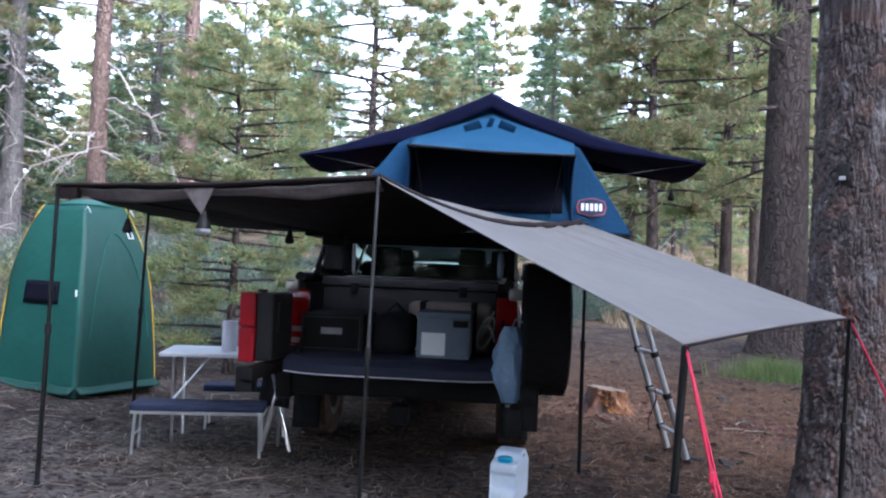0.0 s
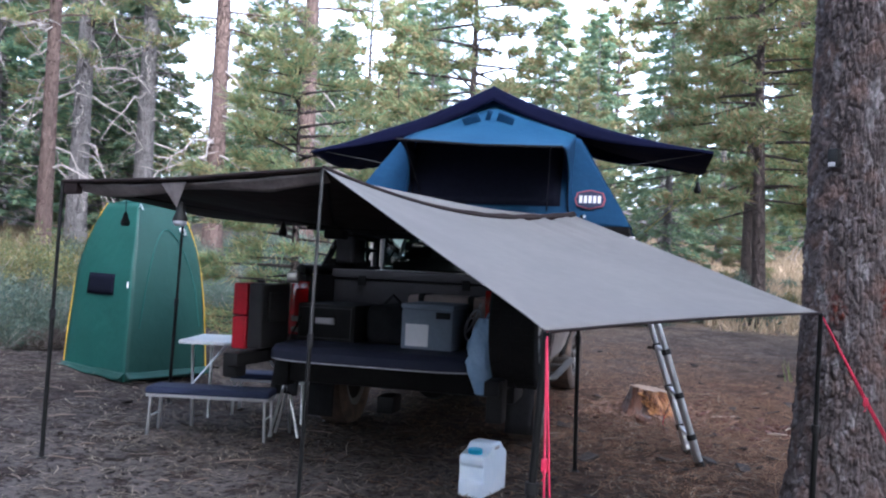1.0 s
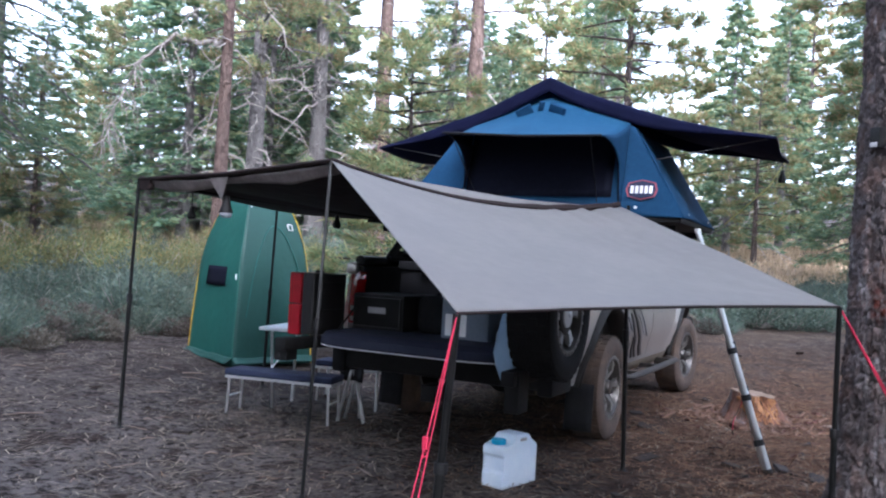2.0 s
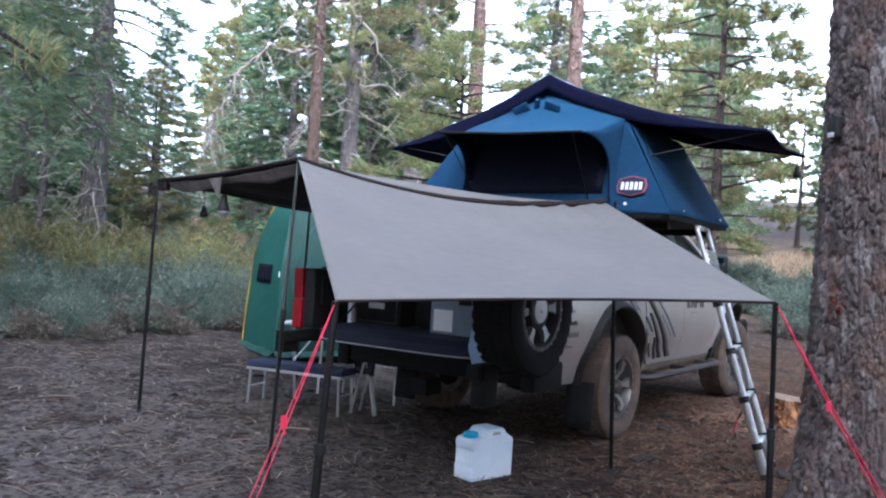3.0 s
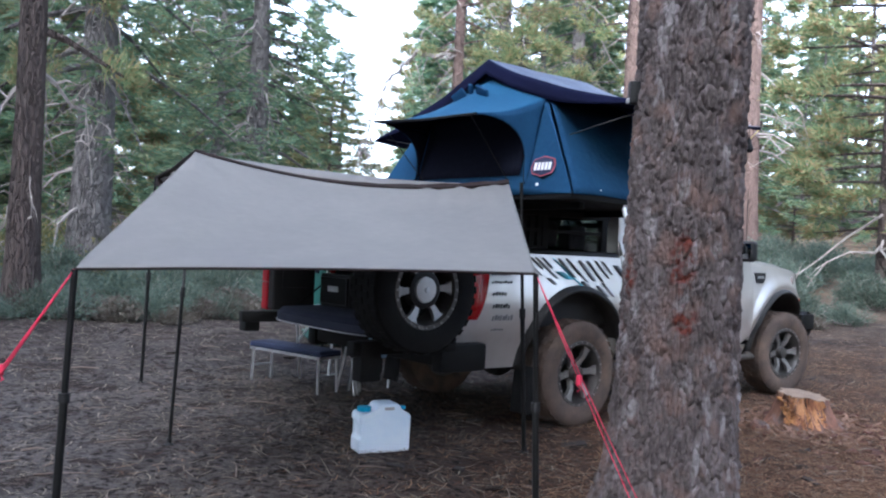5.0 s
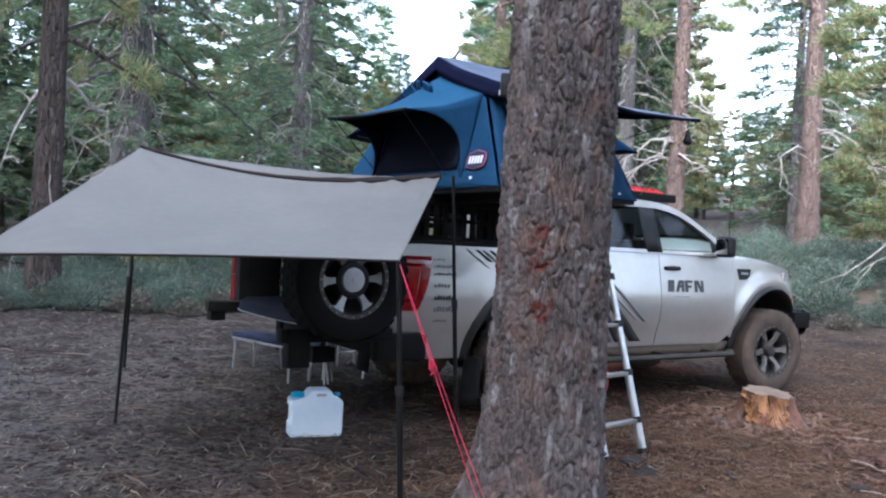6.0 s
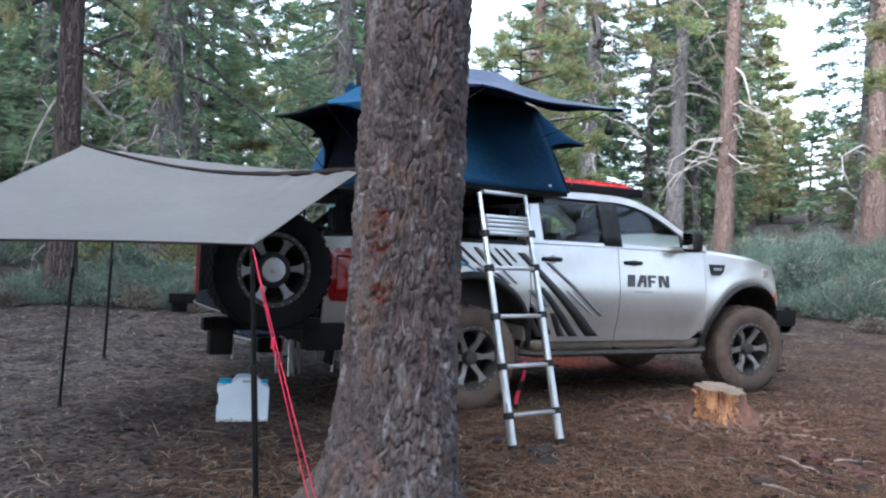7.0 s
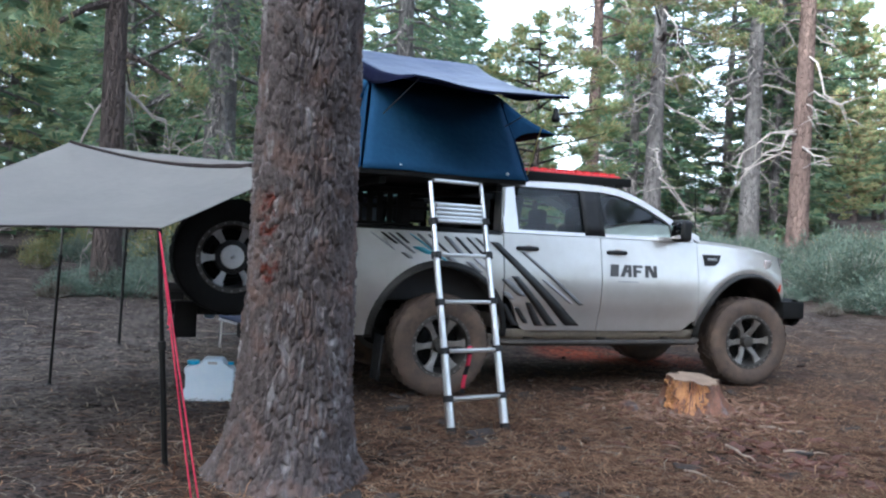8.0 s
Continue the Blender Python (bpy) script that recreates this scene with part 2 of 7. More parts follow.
def part(name, bm, material, parent, label="", solid=0.0, flat=False, angle=38):
    """One mesh, built in world places, under a thing or a part."""
    ob = new(name, bpy.data.meshes.new(name))
    ob.parent = parent
    at = ORIGIN[parent.name]
    ORIGIN[ob.name] = at
    finish(ob, bm, material, at, solid, flat, angle)
    return tagged(ob, label)


def single(name, bm, material, label="", category="", at=(0, 0, 0), group="", kind="", solid=0.0, flat=False, angle=38):
    """A thing of one mesh, its origin at its base."""
    ob = new(name, bpy.data.meshes.new(name))
    ob.location = at
    ORIGIN[ob.name] = Vector(at)
    finish(ob, bm, material, Vector(at), solid, flat, angle)
    return tagged(ob, label, category, group, kind)


def box(bm, c, s, rot=None, bev=0.0, seg=2):
    m = Matrix.Translation(c) @ (rot.to_4x4() if rot else Matrix()) @ Matrix.Diagonal((*s, 1))
    vs = bmesh.ops.create_cube(bm, size=1.0, matrix=m)["verts"]
    if bev:
        es = list({e for v in vs for e in v.link_edges})
        bmesh.ops.bevel(bm, geom=es, offset=bev, segments=seg, affect="EDGES", profile=0.6)


def turn_z(a):
    return Matrix.Rotation(radians(a), 3, "Z")


def ring_frame(d):
    d = Vector(d).normalized()
    a = Vector((0, 0, 1)) if abs(d.z) < 0.9 else Vector((1, 0, 0))
    u = d.cross(a).normalized()
    return u, d.cross(u)


def tube(bm, pts, r, seg=8, cap=True, flatten=1.0):
    """A round bar along points; r is one radius or one for each point."""
    pts = [Vector(p) for p in pts]
    rs = r if isinstance(r, (list, tuple)) else [r] * len(pts)
    rings, n = [], len(pts)
    for i, p in enumerate(pts):
        d = pts[min(i + 1, n - 1)] - pts[max(i - 1, 0)]
        u, w = ring_frame(d)
        rings.append([bm.verts.new(p + (u * math.cos(k * math.tau / seg) + w * math.sin(k * math.tau / seg) * flatten) * rs[i]) for k in range(seg)])
    for a, b in zip(rings, rings[1:]):
        for k in range(seg):
            bm.faces.new((a[k], a[(k + 1) % seg], b[(k + 1) % seg], b[k]))
    if cap:
        bm.faces.new(rings[0][::-1]), bm.faces.new(rings[-1])


def lathe(bm, prof, at, axis, seg=32, closed=False):
    """Turns (radius, height along axis) round an axis through at."""
    axis = Vector(axis).normalized()
    u, w = ring_frame(axis)
    at, rings = Vector(at), []
    for r, h in prof:
        rings.append([bm.verts.new(at + axis * h + (u * math.cos(k * math.tau / seg) + w * math.sin(k * math.tau / seg)) * max(r, 1e-4)) for k in range(seg)])
    pairs = list(zip(rings, rings[1:])) + ([(rings[-1], rings[0])] if closed else [])
    for a, b in pairs:
        for k in range(seg):
            bm.faces.new((a[k], a[(k + 1) % seg], b[(k + 1) % seg], b[k]))
    if not closed:
        bm.faces.new(rings[0][::-1]), bm.faces.new(rings[-1])


def sheet(bm, fn, nu, nv):
    """A grid of faces through fn(u, v), u and v from 0 to 1."""
    vs = [[bm.verts.new(fn(i / nu, j / nv)) for j in range(nv + 1)] for i in range(nu + 1)]
    for i in range(nu):
        for j in range(nv):
            bm.faces.new((vs[i][j], vs[i + 1][j], vs[i + 1][j + 1], vs[i][j + 1]))
    return vs


def prism(bm, outline, thick):
    """A flat outline (closed list of points) given depth along the vector thick."""
    thick = Vector(thick)
    a = [bm.verts.new(p) for p in outline]
    b = [bm.verts.new(Vector(p) + thick) for p in outline]
    n = len(a)
    bm.faces.new(a[::-1]), bm.faces.new(b)
    for k in range(n):
        bm.faces.new((a[k], a[(k + 1) % n], b[(k + 1) % n], b[k]))


def lerp(a, b, t):
    return a + (b - a) * t


def smooth(a, b, t):
    t = min(max((t - a) / (b - a), 0.0), 1.0)
    return t * t * (3 - 2 * t)


# ---- ground ----
def ramp(v, k=1.2):
    return 0.5 * (v + math.sqrt(v * v + k * k))


def height(x, y):
    """The lie of the land: level at the camp, rising gently behind and beside it."""
    h = 0.10 * ramp(-x - 1.5, 0.7) - 0.065 * ramp(-x - 4.2, 1.5) + 0.055 * ramp(y - 5.0) + 0.03 * ramp(y - 22, 6) - 0.01
    far = smooth(5, 25, math.hypot(x, y))
    h += 0.012 * noise.noise((x * 1.1, y * 1.1, 0.3)) + 0.006 * noise.noise((x * 3.7, y * 3.7, 4.3))
    h += far * 0.35 * noise.noise((x * 0.07, y * 0.07, 7.7))
    return h


def ground_material():
    m = mat("forest_floor", (0.047, 0.040, 0.037), (0.069, 0.055, 0.047), 0.55, 0.95, bump=0.9, bscale=26, bdist=0.035, fine=0.45, detail=9, lo=0.4, hi=0.62, spec=0.08)
    n, l = m.node_tree.nodes, m.node_tree.links
    co, b = n.new("ShaderNodeTexCoord"), n["Principled BSDF"]
    base = b.inputs["Base Color"].links[0].from_socket

    def patch(base, colour, scale, lo, hi, seed, mask=None):
        t, r, mx = n.new("ShaderNodeTexNoise"), n.new("ShaderNodeMapRange"), n.new("ShaderNodeMix")
        mp = n.new("ShaderNodeMapping")
        mp.inputs["Location"].default_value = (seed, seed * 2.1, 0)
        l.new(co.outputs["Object"], mp.inputs["Vector"]), l.new(mp.outputs[0], t.inputs["Vector"])
        t.inputs["Scale"].default_value, t.inputs["Detail"].default_value, t.inputs["Roughness"].default_value = scale, 10, 0.68
        r.inputs["From Min"].default_value, r.inputs["From Max"].default_value = lo, hi
        l.new(t.outputs[0], r.inputs["Value"])
        f = r.outputs[0]
        if mask:
            mul = n.new("ShaderNodeMath")
            mul.operation = "MULTIPLY"
            l.new(f, mul.inputs[0]), l.new(mask, mul.inputs[1])
            f = mul.outputs[0]
        mx.data_type = "RGBA"
        mx.inputs["B"].default_value = (*colour, 1)
        l.new(f, mx.inputs["Factor"]), l.new(base, mx.inputs["A"])
        return mx.outputs["Result"]

    def disc(x, y, r0, r1):
        d, mp, r = n.new("ShaderNodeVectorMath"), n.new("ShaderNodeMapping"), n.new("ShaderNodeMapRange")
        d.operation = "LENGTH"
        mp.inputs["Location"].default_value = (-x, -y, 0)
        l.new(co.outputs["Object"], mp.inputs["Vector"]), l.new(mp.outputs[0], d.inputs[0])
        r.inputs["From Min"].default_value, r.inputs["From Max"].default_value = r1, r0
        l.new(d.outputs["Value"], r.inputs["Value"])
        return r.outputs[0]

    base = patch(base, (0.092, 0.079, 0.073), 0.8, 0.50, 0.62, 7)
    base = patch(base, (0.083, 0.068, 0.057), 1.3, 0.48, 0.64, 3)
    base = patch(base, (0.019, 0.015, 0.014), 2.2, 0.48, 0.58, 11)
    base = patch(base, (0.083, 0.066, 0.057), 3.4, 0.53, 0.66, 23)
    base = patch(base, (0.022, 0.018, 0.016), 6.5, 0.54, 0.64, 29)
    base = patch(base, (0.128, 0.110, 0.096), 9.0, 0.57, 0.70, 19)
    base = patch(base, (0.103, 0.091, 0.086), 0.9, 0.28, 0.62, 37, disc(-0.6, -2.4, 1.2, 3.8))
    base = patch(base, (0.030, 0.021, 0.018), 4.2, 0.50, 0.60, 39)
    base = patch(base, (0.053, 0.031, 0.021), 2.1, 0.26, 0.46, 43, disc(4.0, 1.2, 2.6, 5.4))
    base = patch(base, (0.103, 0.060, 0.037), 1.5, 0.34, 0.50, 91, disc(3.0, 1.8, 1.4, 3.6))
    base = patch(base, (0.098, 0.050, 0.030), 2.2, 0.42, 0.62, 27, disc(2.6, 2.4, 0.6, 4.2))
    base = patch(base, (0.085, 0.034, 0.023), 2.4, 0.46, 0.60, 41, disc(3.3, 1.3, 0.3, 1.3))
    base = patch(base, (0.12, 0.052, 0.036), 2.0, 0.48, 0.60, 47, disc(2.6, 3.2, 0.3, 2.2))
    base = patch(base, (0.34, 0.062, 0.028), 3.0, 0.30, 0.50, 51, disc(-1.25, 2.75, 0.15, 0.75))
    base = patch(base, (0.34, 0.062, 0.028), 3.0, 0.30, 0.50, 57, disc(-0.75, 3.45, 0.15, 0.75))
    base = patch(base, (0.088, 0.057, 0.038), 1.6, 0.36, 0.58, 83, disc(0.6, 6.2, 1.0, 4.5))
    base = patch(base, (0.018, 0.010, 0.007), 5.0, 0.46, 0.58, 77, disc(3.8, 1.0, 2.0, 4.6))
    base = patch(base, (0.011, 0.009, 0.008), 18, 0.50, 0.58, 61)
    base = patch(base, (0.12, 0.098, 0.079), 48, 0.58, 0.66, 67)
    base = patch(base, (0.30, 0.225, 0.115), 1.1, 0.30, 0.55, 71, disc(10, 25, 7, 15))
    base = patch(base, (0.20, 0.145, 0.095), 0.9, 0.35, 0.6, 33, disc(-2, 34, 14, 26))
    l.new(base, b.inputs["Base Color"])
    return m


def axis_steps():
    near = [i * 0.13 for i in range(-70, 71)]
    far, v, s = [], near[-1], 0.16
    while v < 420:
        v += s
        s *= 1.17
        far.append(v)
    return [-f for f in far[::-1]] + near + far


def build_ground():
    ax = axis_steps()
    n = len(ax)
    vs = [(x, y, height(x, y)) for x in ax for y in ax]
    fs = [(i * n + j, (i + 1) * n + j, (i + 1) * n + j + 1, i * n + j + 1) for i in range(n - 1) for j in range(n - 1)]
    me = bpy.data.meshes.new("ground")
    me.from_pydata(vs, [], fs)
    me.polygons.foreach_set("use_smooth", [True] * len(fs))
    me.materials.append(ground_material())
    tagged(new("ground", me), "bare brown forest floor strewn with pine needles and twigs", "ground", kind="structure")


build_ground()


def island_mat(name, cols, rough=0.85, thin=0.0, gloss=0.25):
    """A colour for each loose piece of a mesh, out of a few."""
    m = bpy.data.materials.new(name)
    m.use_nodes = True
    n, l = m.node_tree.nodes, m.node_tree.links
    b = n["Principled BSDF"]
    b.inputs["Roughness"].default_value, b.inputs["Specular IOR Level"].default_value = rough, gloss
    g, ramp_node = n.new("ShaderNodeNewGeometry"), n.new("ShaderNodeValToRGB")
    els = ramp_node.color_ramp.elements
    while len(els) < len(cols):
        els.new(0.5)
    for k, c in enumerate(cols):
        els[k].position, els[k].color = k / (len(cols) - 1), (*c, 1)
    info, hsv, vr = n.new("ShaderNodeObjectInfo"), n.new("ShaderNodeHueSaturation"), n.new("ShaderNodeMapRange")
    vr.inputs["To Min"].default_value, vr.inputs["To Max"].default_value = 0.8, 1.2
    hr = n.new("ShaderNodeMapRange")
    hr.inputs["To Min"].default_value, hr.inputs["To Max"].default_value = 0.475, 0.515
    l.new(g.outputs["Random Per Island"], ramp_node.inputs[0])
    l.new(info.outputs["Random"], vr.inputs["Value"]), l.new(vr.outputs[0], hsv.inputs["Value"])
    l.new(info.outputs["Random"], hr.inputs["Value"]), l.new(hr.outputs[0], hsv.inputs["Hue"])
    l.new(ramp_node.outputs[0], hsv.inputs["Color"]), l.new(hsv.outputs[0], b.inputs["Base Color"])
    if thin:
        tr, mx = n.new("ShaderNodeBsdfTranslucent"), n.new("ShaderNodeMixShader")
        mx.inputs[0].default_value = thin
        l.new(hsv.outputs[0], tr.inputs["Color"]), l.new(b.outputs[0], mx.inputs[1]), l.new(tr.outputs[0], mx.inputs[2])
        l.new(mx.outputs[0], n["Material Output"].inputs["Surface"])
    return m


def leaves_mesh(name, base, way, side, length, width, material):
    """Many flat leaves: arrays of root, direction, side vector, length and width. Each is a pointed blade."""
    base, way, side = np.asarray(base, float), np.asarray(way, float), np.asarray(side, float)
    length, width = np.asarray(length, float)[:, None], np.asarray(width, float)[:, None]
    way /= np.linalg.norm(way, axis=1, keepdims=True) + 1e-9
    side = side - way * (side * way).sum(1, keepdims=True)
    side /= np.linalg.norm(side, axis=1, keepdims=True) + 1e-9
    pts = np.stack([base - side * width * 0.5, base + side * width * 0.5, base + way * length], 1).reshape(-1, 3)
    me = bpy.data.meshes.new(name)
    k = len(base)
    me.vertices.add(3 * k), me.loops.add(3 * k), me.polygons.add(k)
    me.vertices.foreach_set("co", pts.ravel())
    me.loops.foreach_set("vertex_index", np.arange(3 * k))
    me.polygons.foreach_set("loop_start", np.arange(0, 3 * k, 3))
    me.materials.append(material)
    me.update(calc_edges=True)
    me.validate()
    return me


def strands_mesh(name, base, way, bow, length, width, material):
    """Many fallen needles: narrow bent ribbons that lie nearly flat. bow: how far each one bends sideways, as a share of its length."""
    base, way = np.asarray(base, float), np.asarray(way, float)
    length, width, bow = (np.asarray(v, float)[:, None] for v in (length, width, bow))
    way /= np.linalg.norm(way, axis=1, keepdims=True) + 1e-9
    side = np.cross(way, (0, 0, 1.0))
    side /= np.linalg.norm(side, axis=1, keepdims=True) + 1e-9
    mid = base + way * length * 0.5 + side * length * bow + (0, 0, 0.004)
    tip = base + way * length
    w = side * width * 0.5
    pts = np.stack([base - w * 0.7, base + w * 0.7, mid + w, mid - w, tip], 1).reshape(-1, 3)
    k = len(base)
    at = np.arange(k)[:, None] * 5
    me = bpy.data.meshes.new(name)
    me.vertices.add(5 * k), me.loops.add(7 * k), me.polygons.add(2 * k)
    me.vertices.foreach_set("co", pts.ravel())
    me.loops.foreach_set("vertex_index", (at + np.array([[0, 1, 2, 3, 3, 2, 4]])).ravel())
    me.polygons.foreach_set("loop_start", (np.arange(k)[:, None] * 7 + np.array([[0, 4]])).ravel())
    me.materials.append(material)
    me.update(calc_edges=True)
    me.validate()
    return me


def bark_mat(name, c1, c2, scale=1.0):
    m = mat(name, c1, c2, 2.2 * scale, 0.95, bump=1.0, bscale=7 * scale, bdist=0.09, stretch=(1.6, 1.6, 0.32), fine=0.55, lo=0.38, hi=0.62, spec=0.15, vary=0.15)
    n, l = m.node_tree.nodes, m.node_tree.links
    vor, mp, co = n.new("ShaderNodeTexVoronoi"), n.new("ShaderNodeMapping"), n.new("ShaderNodeTexCoord")
    vor.feature = "DISTANCE_TO_EDGE"
    vor.inputs["Scale"].default_value = 9 * scale
    mp.inputs["Scale"].default_value = (1.3, 1.3, 0.35)
    wob, add = n.new("ShaderNodeTexNoise"), n.new("ShaderNodeMixRGB")
    wob.inputs["Scale"].default_value = 5 * scale
    add.blend_type, add.inputs[0].default_value = "ADD", 0.25
    l.new(co.outputs["Object"], wob.inputs["Vector"])
    l.new(co.outputs["Object"], add.inputs[1]), l.new(wob.outputs["Color"], add.inputs[2])
    l.new(add.outputs[0], mp.inputs["Vector"]), l.new(mp.outputs[0], vor.inputs["Vector"])
    b2, b1 = n.new("ShaderNodeBump"), n["Bump"]
    b2.inputs["Distance"].default_value, b2.inputs["Strength"].default_value = 0.05, 1.0
    r = n.new("ShaderNodeMapRange")
    r.inputs["From Max"].default_value = 0.12
    l.new(vor.outputs["Distance"], r.inputs["Value"]), l.new(r.outputs[0], b2.inputs["Height"])
    l.new(b1.outputs[0], b2.inputs["Normal"]), l.new(b2.outputs[0], n["Principled BSDF"].inputs["Normal"])
    return m


BARK_RED = bark_mat("red_brown_pine_bark", (0.160, 0.112, 0.094), (0.098, 0.070, 0.062))
BARK_GREY = bark_mat("grey_fir_bark", (0.170, 0.158, 0.152), (0.108, 0.099, 0.095))
BARK_DARK = bark_mat("dark_fir_bark", (0.085, 0.066, 0.058), (0.055, 0.045, 0.042))
DEAD = mat("dead_grey_branch", (0.32, 0.29, 0.265), (0.18, 0.155, 0.14), 6, 0.9)
PINE = island_mat("pine_needles", [(0.105, 0.155, 0.072), (0.155, 0.205, 0.098), (0.215, 0.255, 0.122), (0.31, 0.265, 0.13), (0.25, 0.165, 0.09)], thin=0.5)
FIR = island_mat("fir_needles", [(0.084, 0.15, 0.098), (0.125, 0.195, 0.12), (0.175, 0.24, 0.138), (0.235, 0.245, 0.125)], thin=0.5)
SAGE = island_mat("sage_leaves", [(0.060, 0.095, 0.073), (0.094, 0.130, 0.103), (0.132, 0.164, 0.135), (0.115, 0.138, 0.089)], thin=0.35)
DRY = island_mat("dry_brush_twigs", [(0.055, 0.042, 0.034), (0.085, 0.068, 0.056), (0.12, 0.105, 0.088), (0.075, 0.075, 0.052)], thin=0.15)
RABBIT = island_mat("yellowing_brush_leaves", [(0.085, 0.115, 0.058), (0.135, 0.148, 0.066), (0.24, 0.20, 0.078), (0.105, 0.138, 0.077)], thin=0.25)
STRAW = island_mat("dry_grass_blades", [(0.36, 0.29, 0.18), (0.44, 0.35, 0.22), (0.30, 0.24, 0.155), (0.22, 0.20, 0.115)], thin=0.25)
GRASS = island_mat("green_grass_blades", [(0.085, 0.135, 0.045), (0.12, 0.175, 0.06), (0.17, 0.20, 0.075), (0.065, 0.105, 0.04)], thin=0.3)
NEEDLE = island_mat("fallen_needles", [(0.105, 0.084, 0.070), (0.046, 0.036, 0.031), (0.30, 0.25, 0.195), (0.025, 0.019, 0.017), (0.18, 0.142, 0.110)], gloss=0.06)
NEEDLE_RUST = island_mat("rusty_fallen_needles", [(0.115, 0.060, 0.032), (0.045, 0.022, 0.012), (0.34, 0.225, 0.125), (0.016, 0.009, 0.006), (0.20, 0.115, 0.060)], gloss=0.06)


def conifer(name, label, H, r0, low, reach, count, tufts, blades, style, bark, leaf, seed, dead=10, droop=0.25, blade=(0.16, 0.30), broad=0.03, lean=0.0):
    """A tapered trunk with limbs and a crown of needle sprays. low: where the living crown begins; reach: the longest limb."""
    rng = random.Random(seed)
    nr = np.random.RandomState(seed)
    tree = thing(name, (0, 0, 0), label, "tree", kind="")
    bm = bmesh.new()
    bend = [rng.uniform(-1, 1) for _ in range(4)]

    def axis(h):
        t = h / H
        return Vector((lean * h + 0.12 * bend[0] * math.sin(3 * t + bend[1]), 0.12 * bend[2] * math.sin(2.6 * t + bend[3]), h))

    def rad(h):
        return r0 * (1 - 0.92 * (h / H) ** 0.9) + 0.45 * r0 * math.exp(-h / (0.9 * r0 + 0.12))

    hs = [-0.4, 0, 0.12, 0.3, 0.7, 1.4] + [lerp(2.2, H, k / 14) for k in range(15)]
    seg, rings = 14, []
    for h in hs:
        c, r = axis(max(h, 0)), rad(max(h, 0))
        rings.append([bm.verts.new((c.x + r * math.cos(a) * f, c.y + r * math.sin(a) * f, h)) for a, f in
                      ((k * math.tau / seg, 1 + 0.07 * noise.noise((k * 0.9, h * 0.6, seed))) for k in range(seg))])
    for a, b in zip(rings, rings[1:]):
        for k in range(seg):
            bm.faces.new((a[k], a[(k + 1) % seg], b[(k + 1) % seg], b[k]))
    bm.faces.new(rings[-1])
    part("trunk", bm, bark, tree, angle=80)
    limbs, dry = bmesh.new(), bmesh.new()
    roots, ways, sides, lens = [], [], [], []
    for k in range(count):
        f = (k + rng.random()) / count
        h = lerp(low, H * 0.985, f ** 0.92)
        up = (h - low) / (H - low)
        az = k * 2.399 + rng.uniform(-0.5, 0.5)
        if style == "fir":
            L = reach * (1 - up) ** 0.8 * rng.uniform(0.7, 1.05) + 0.15
        else:
            L = reach * (math.sin(math.pi * min(1, 0.22 + 0.78 * up)) ** 0.8) * rng.uniform(0.5, 1.1) + 0.2
        out = Vector((math.cos(az), math.sin(az), 0))
        rise = (0.15 if style == "fir" else 0.28) - droop * (1 - up) + rng.uniform(-0.12, 0.12)
        p0 = axis(h)
        pts = [p0 + out * L * s + Vector((0, 0, L * (rise * s - droop * s * s * 0.9 + (0.16 * s ** 3 if style == "pine" else 0)))) for s in (0, 0.3, 0.6, 0.85, 1)]
        r = 0.012 + 0.014 * L
        tube(limbs, pts, [r, r * 0.75, r * 0.5, r * 0.3, 0.004], 4, cap=False)
        cross = out.cross(Vector((0, 0, 1)))
        for t in range(max(2, int(tufts * (0.35 + L / reach)))):
            s = rng.uniform(0.25 if style == "fir" else 0.42, 1.0) ** 0.8
            i = min(3, int(s * 4))
            q = pts[i].lerp(pts[i + 1], rng.random())
            spread = (1.05 - 0.75 * s) * L * (0.42 if style == "fir" else 0.34) + 0.05
            off = cross * rng.uniform(-1, 1) * spread + Vector((0, 0, rng.uniform(-0.3, 0.4) * (0.12 if style == "fir" else 0.55) * spread + rng.uniform(-0.05, 0.05)))
            q = q + off
            aim = (out * 0.8 + cross * (off.dot(cross) / (spread + 0.01)) * 0.8 + Vector((0, 0, -0.15 if style == "fir" else 0.35))).normalized()
            m = blades
            roots.append(np.tile(np.array(q), (m, 1)) + nr.normal(0, 0.05 if style == "pine" else 0.10, (m, 3)) * (1, 1, 0.5 if style == "fir" else 1))
            ways.append(np.tile(np.array(aim), (m, 1)) + nr.normal(0, 0.55 if style == "fir" else 0.75, (m, 3)) * (1, 1, 0.35 if style == "fir" else 1))
            sides.append(nr.normal(0, 1, (m, 3)) * (1, 1, 0.4 if style == "fir" else 1))
            lens.append(nr.uniform(*blade, m))
    tagged(part("branchwork", limbs, bark, tree), kind="stuff")
    for k in range(dead):
        h = rng.uniform(max(1.4, low * 0.42), low + 0.22 * (H - low))
        az, L = rng.uniform(0, math.tau), rng.uniform(0.7, 2.8)
        out, p, pts = Vector((math.cos(az), math.sin(az), rng.uniform(-0.35, 0.3))), axis(h), []
        for s in range(6):
            pts.append(p.copy())
            out = (out + Vector((0, 0, -0.20))).normalized()
            p = p + out * L / 5 + Vector((rng.uniform(-1, 1), rng.uniform(-1, 1), rng.uniform(-1, 0.8))) * 0.09 * L
        r = 0.012 + 0.011 * L
        tube(dry, pts, [r * (1 - 0.85 * s / 5) for s in range(6)], 5)
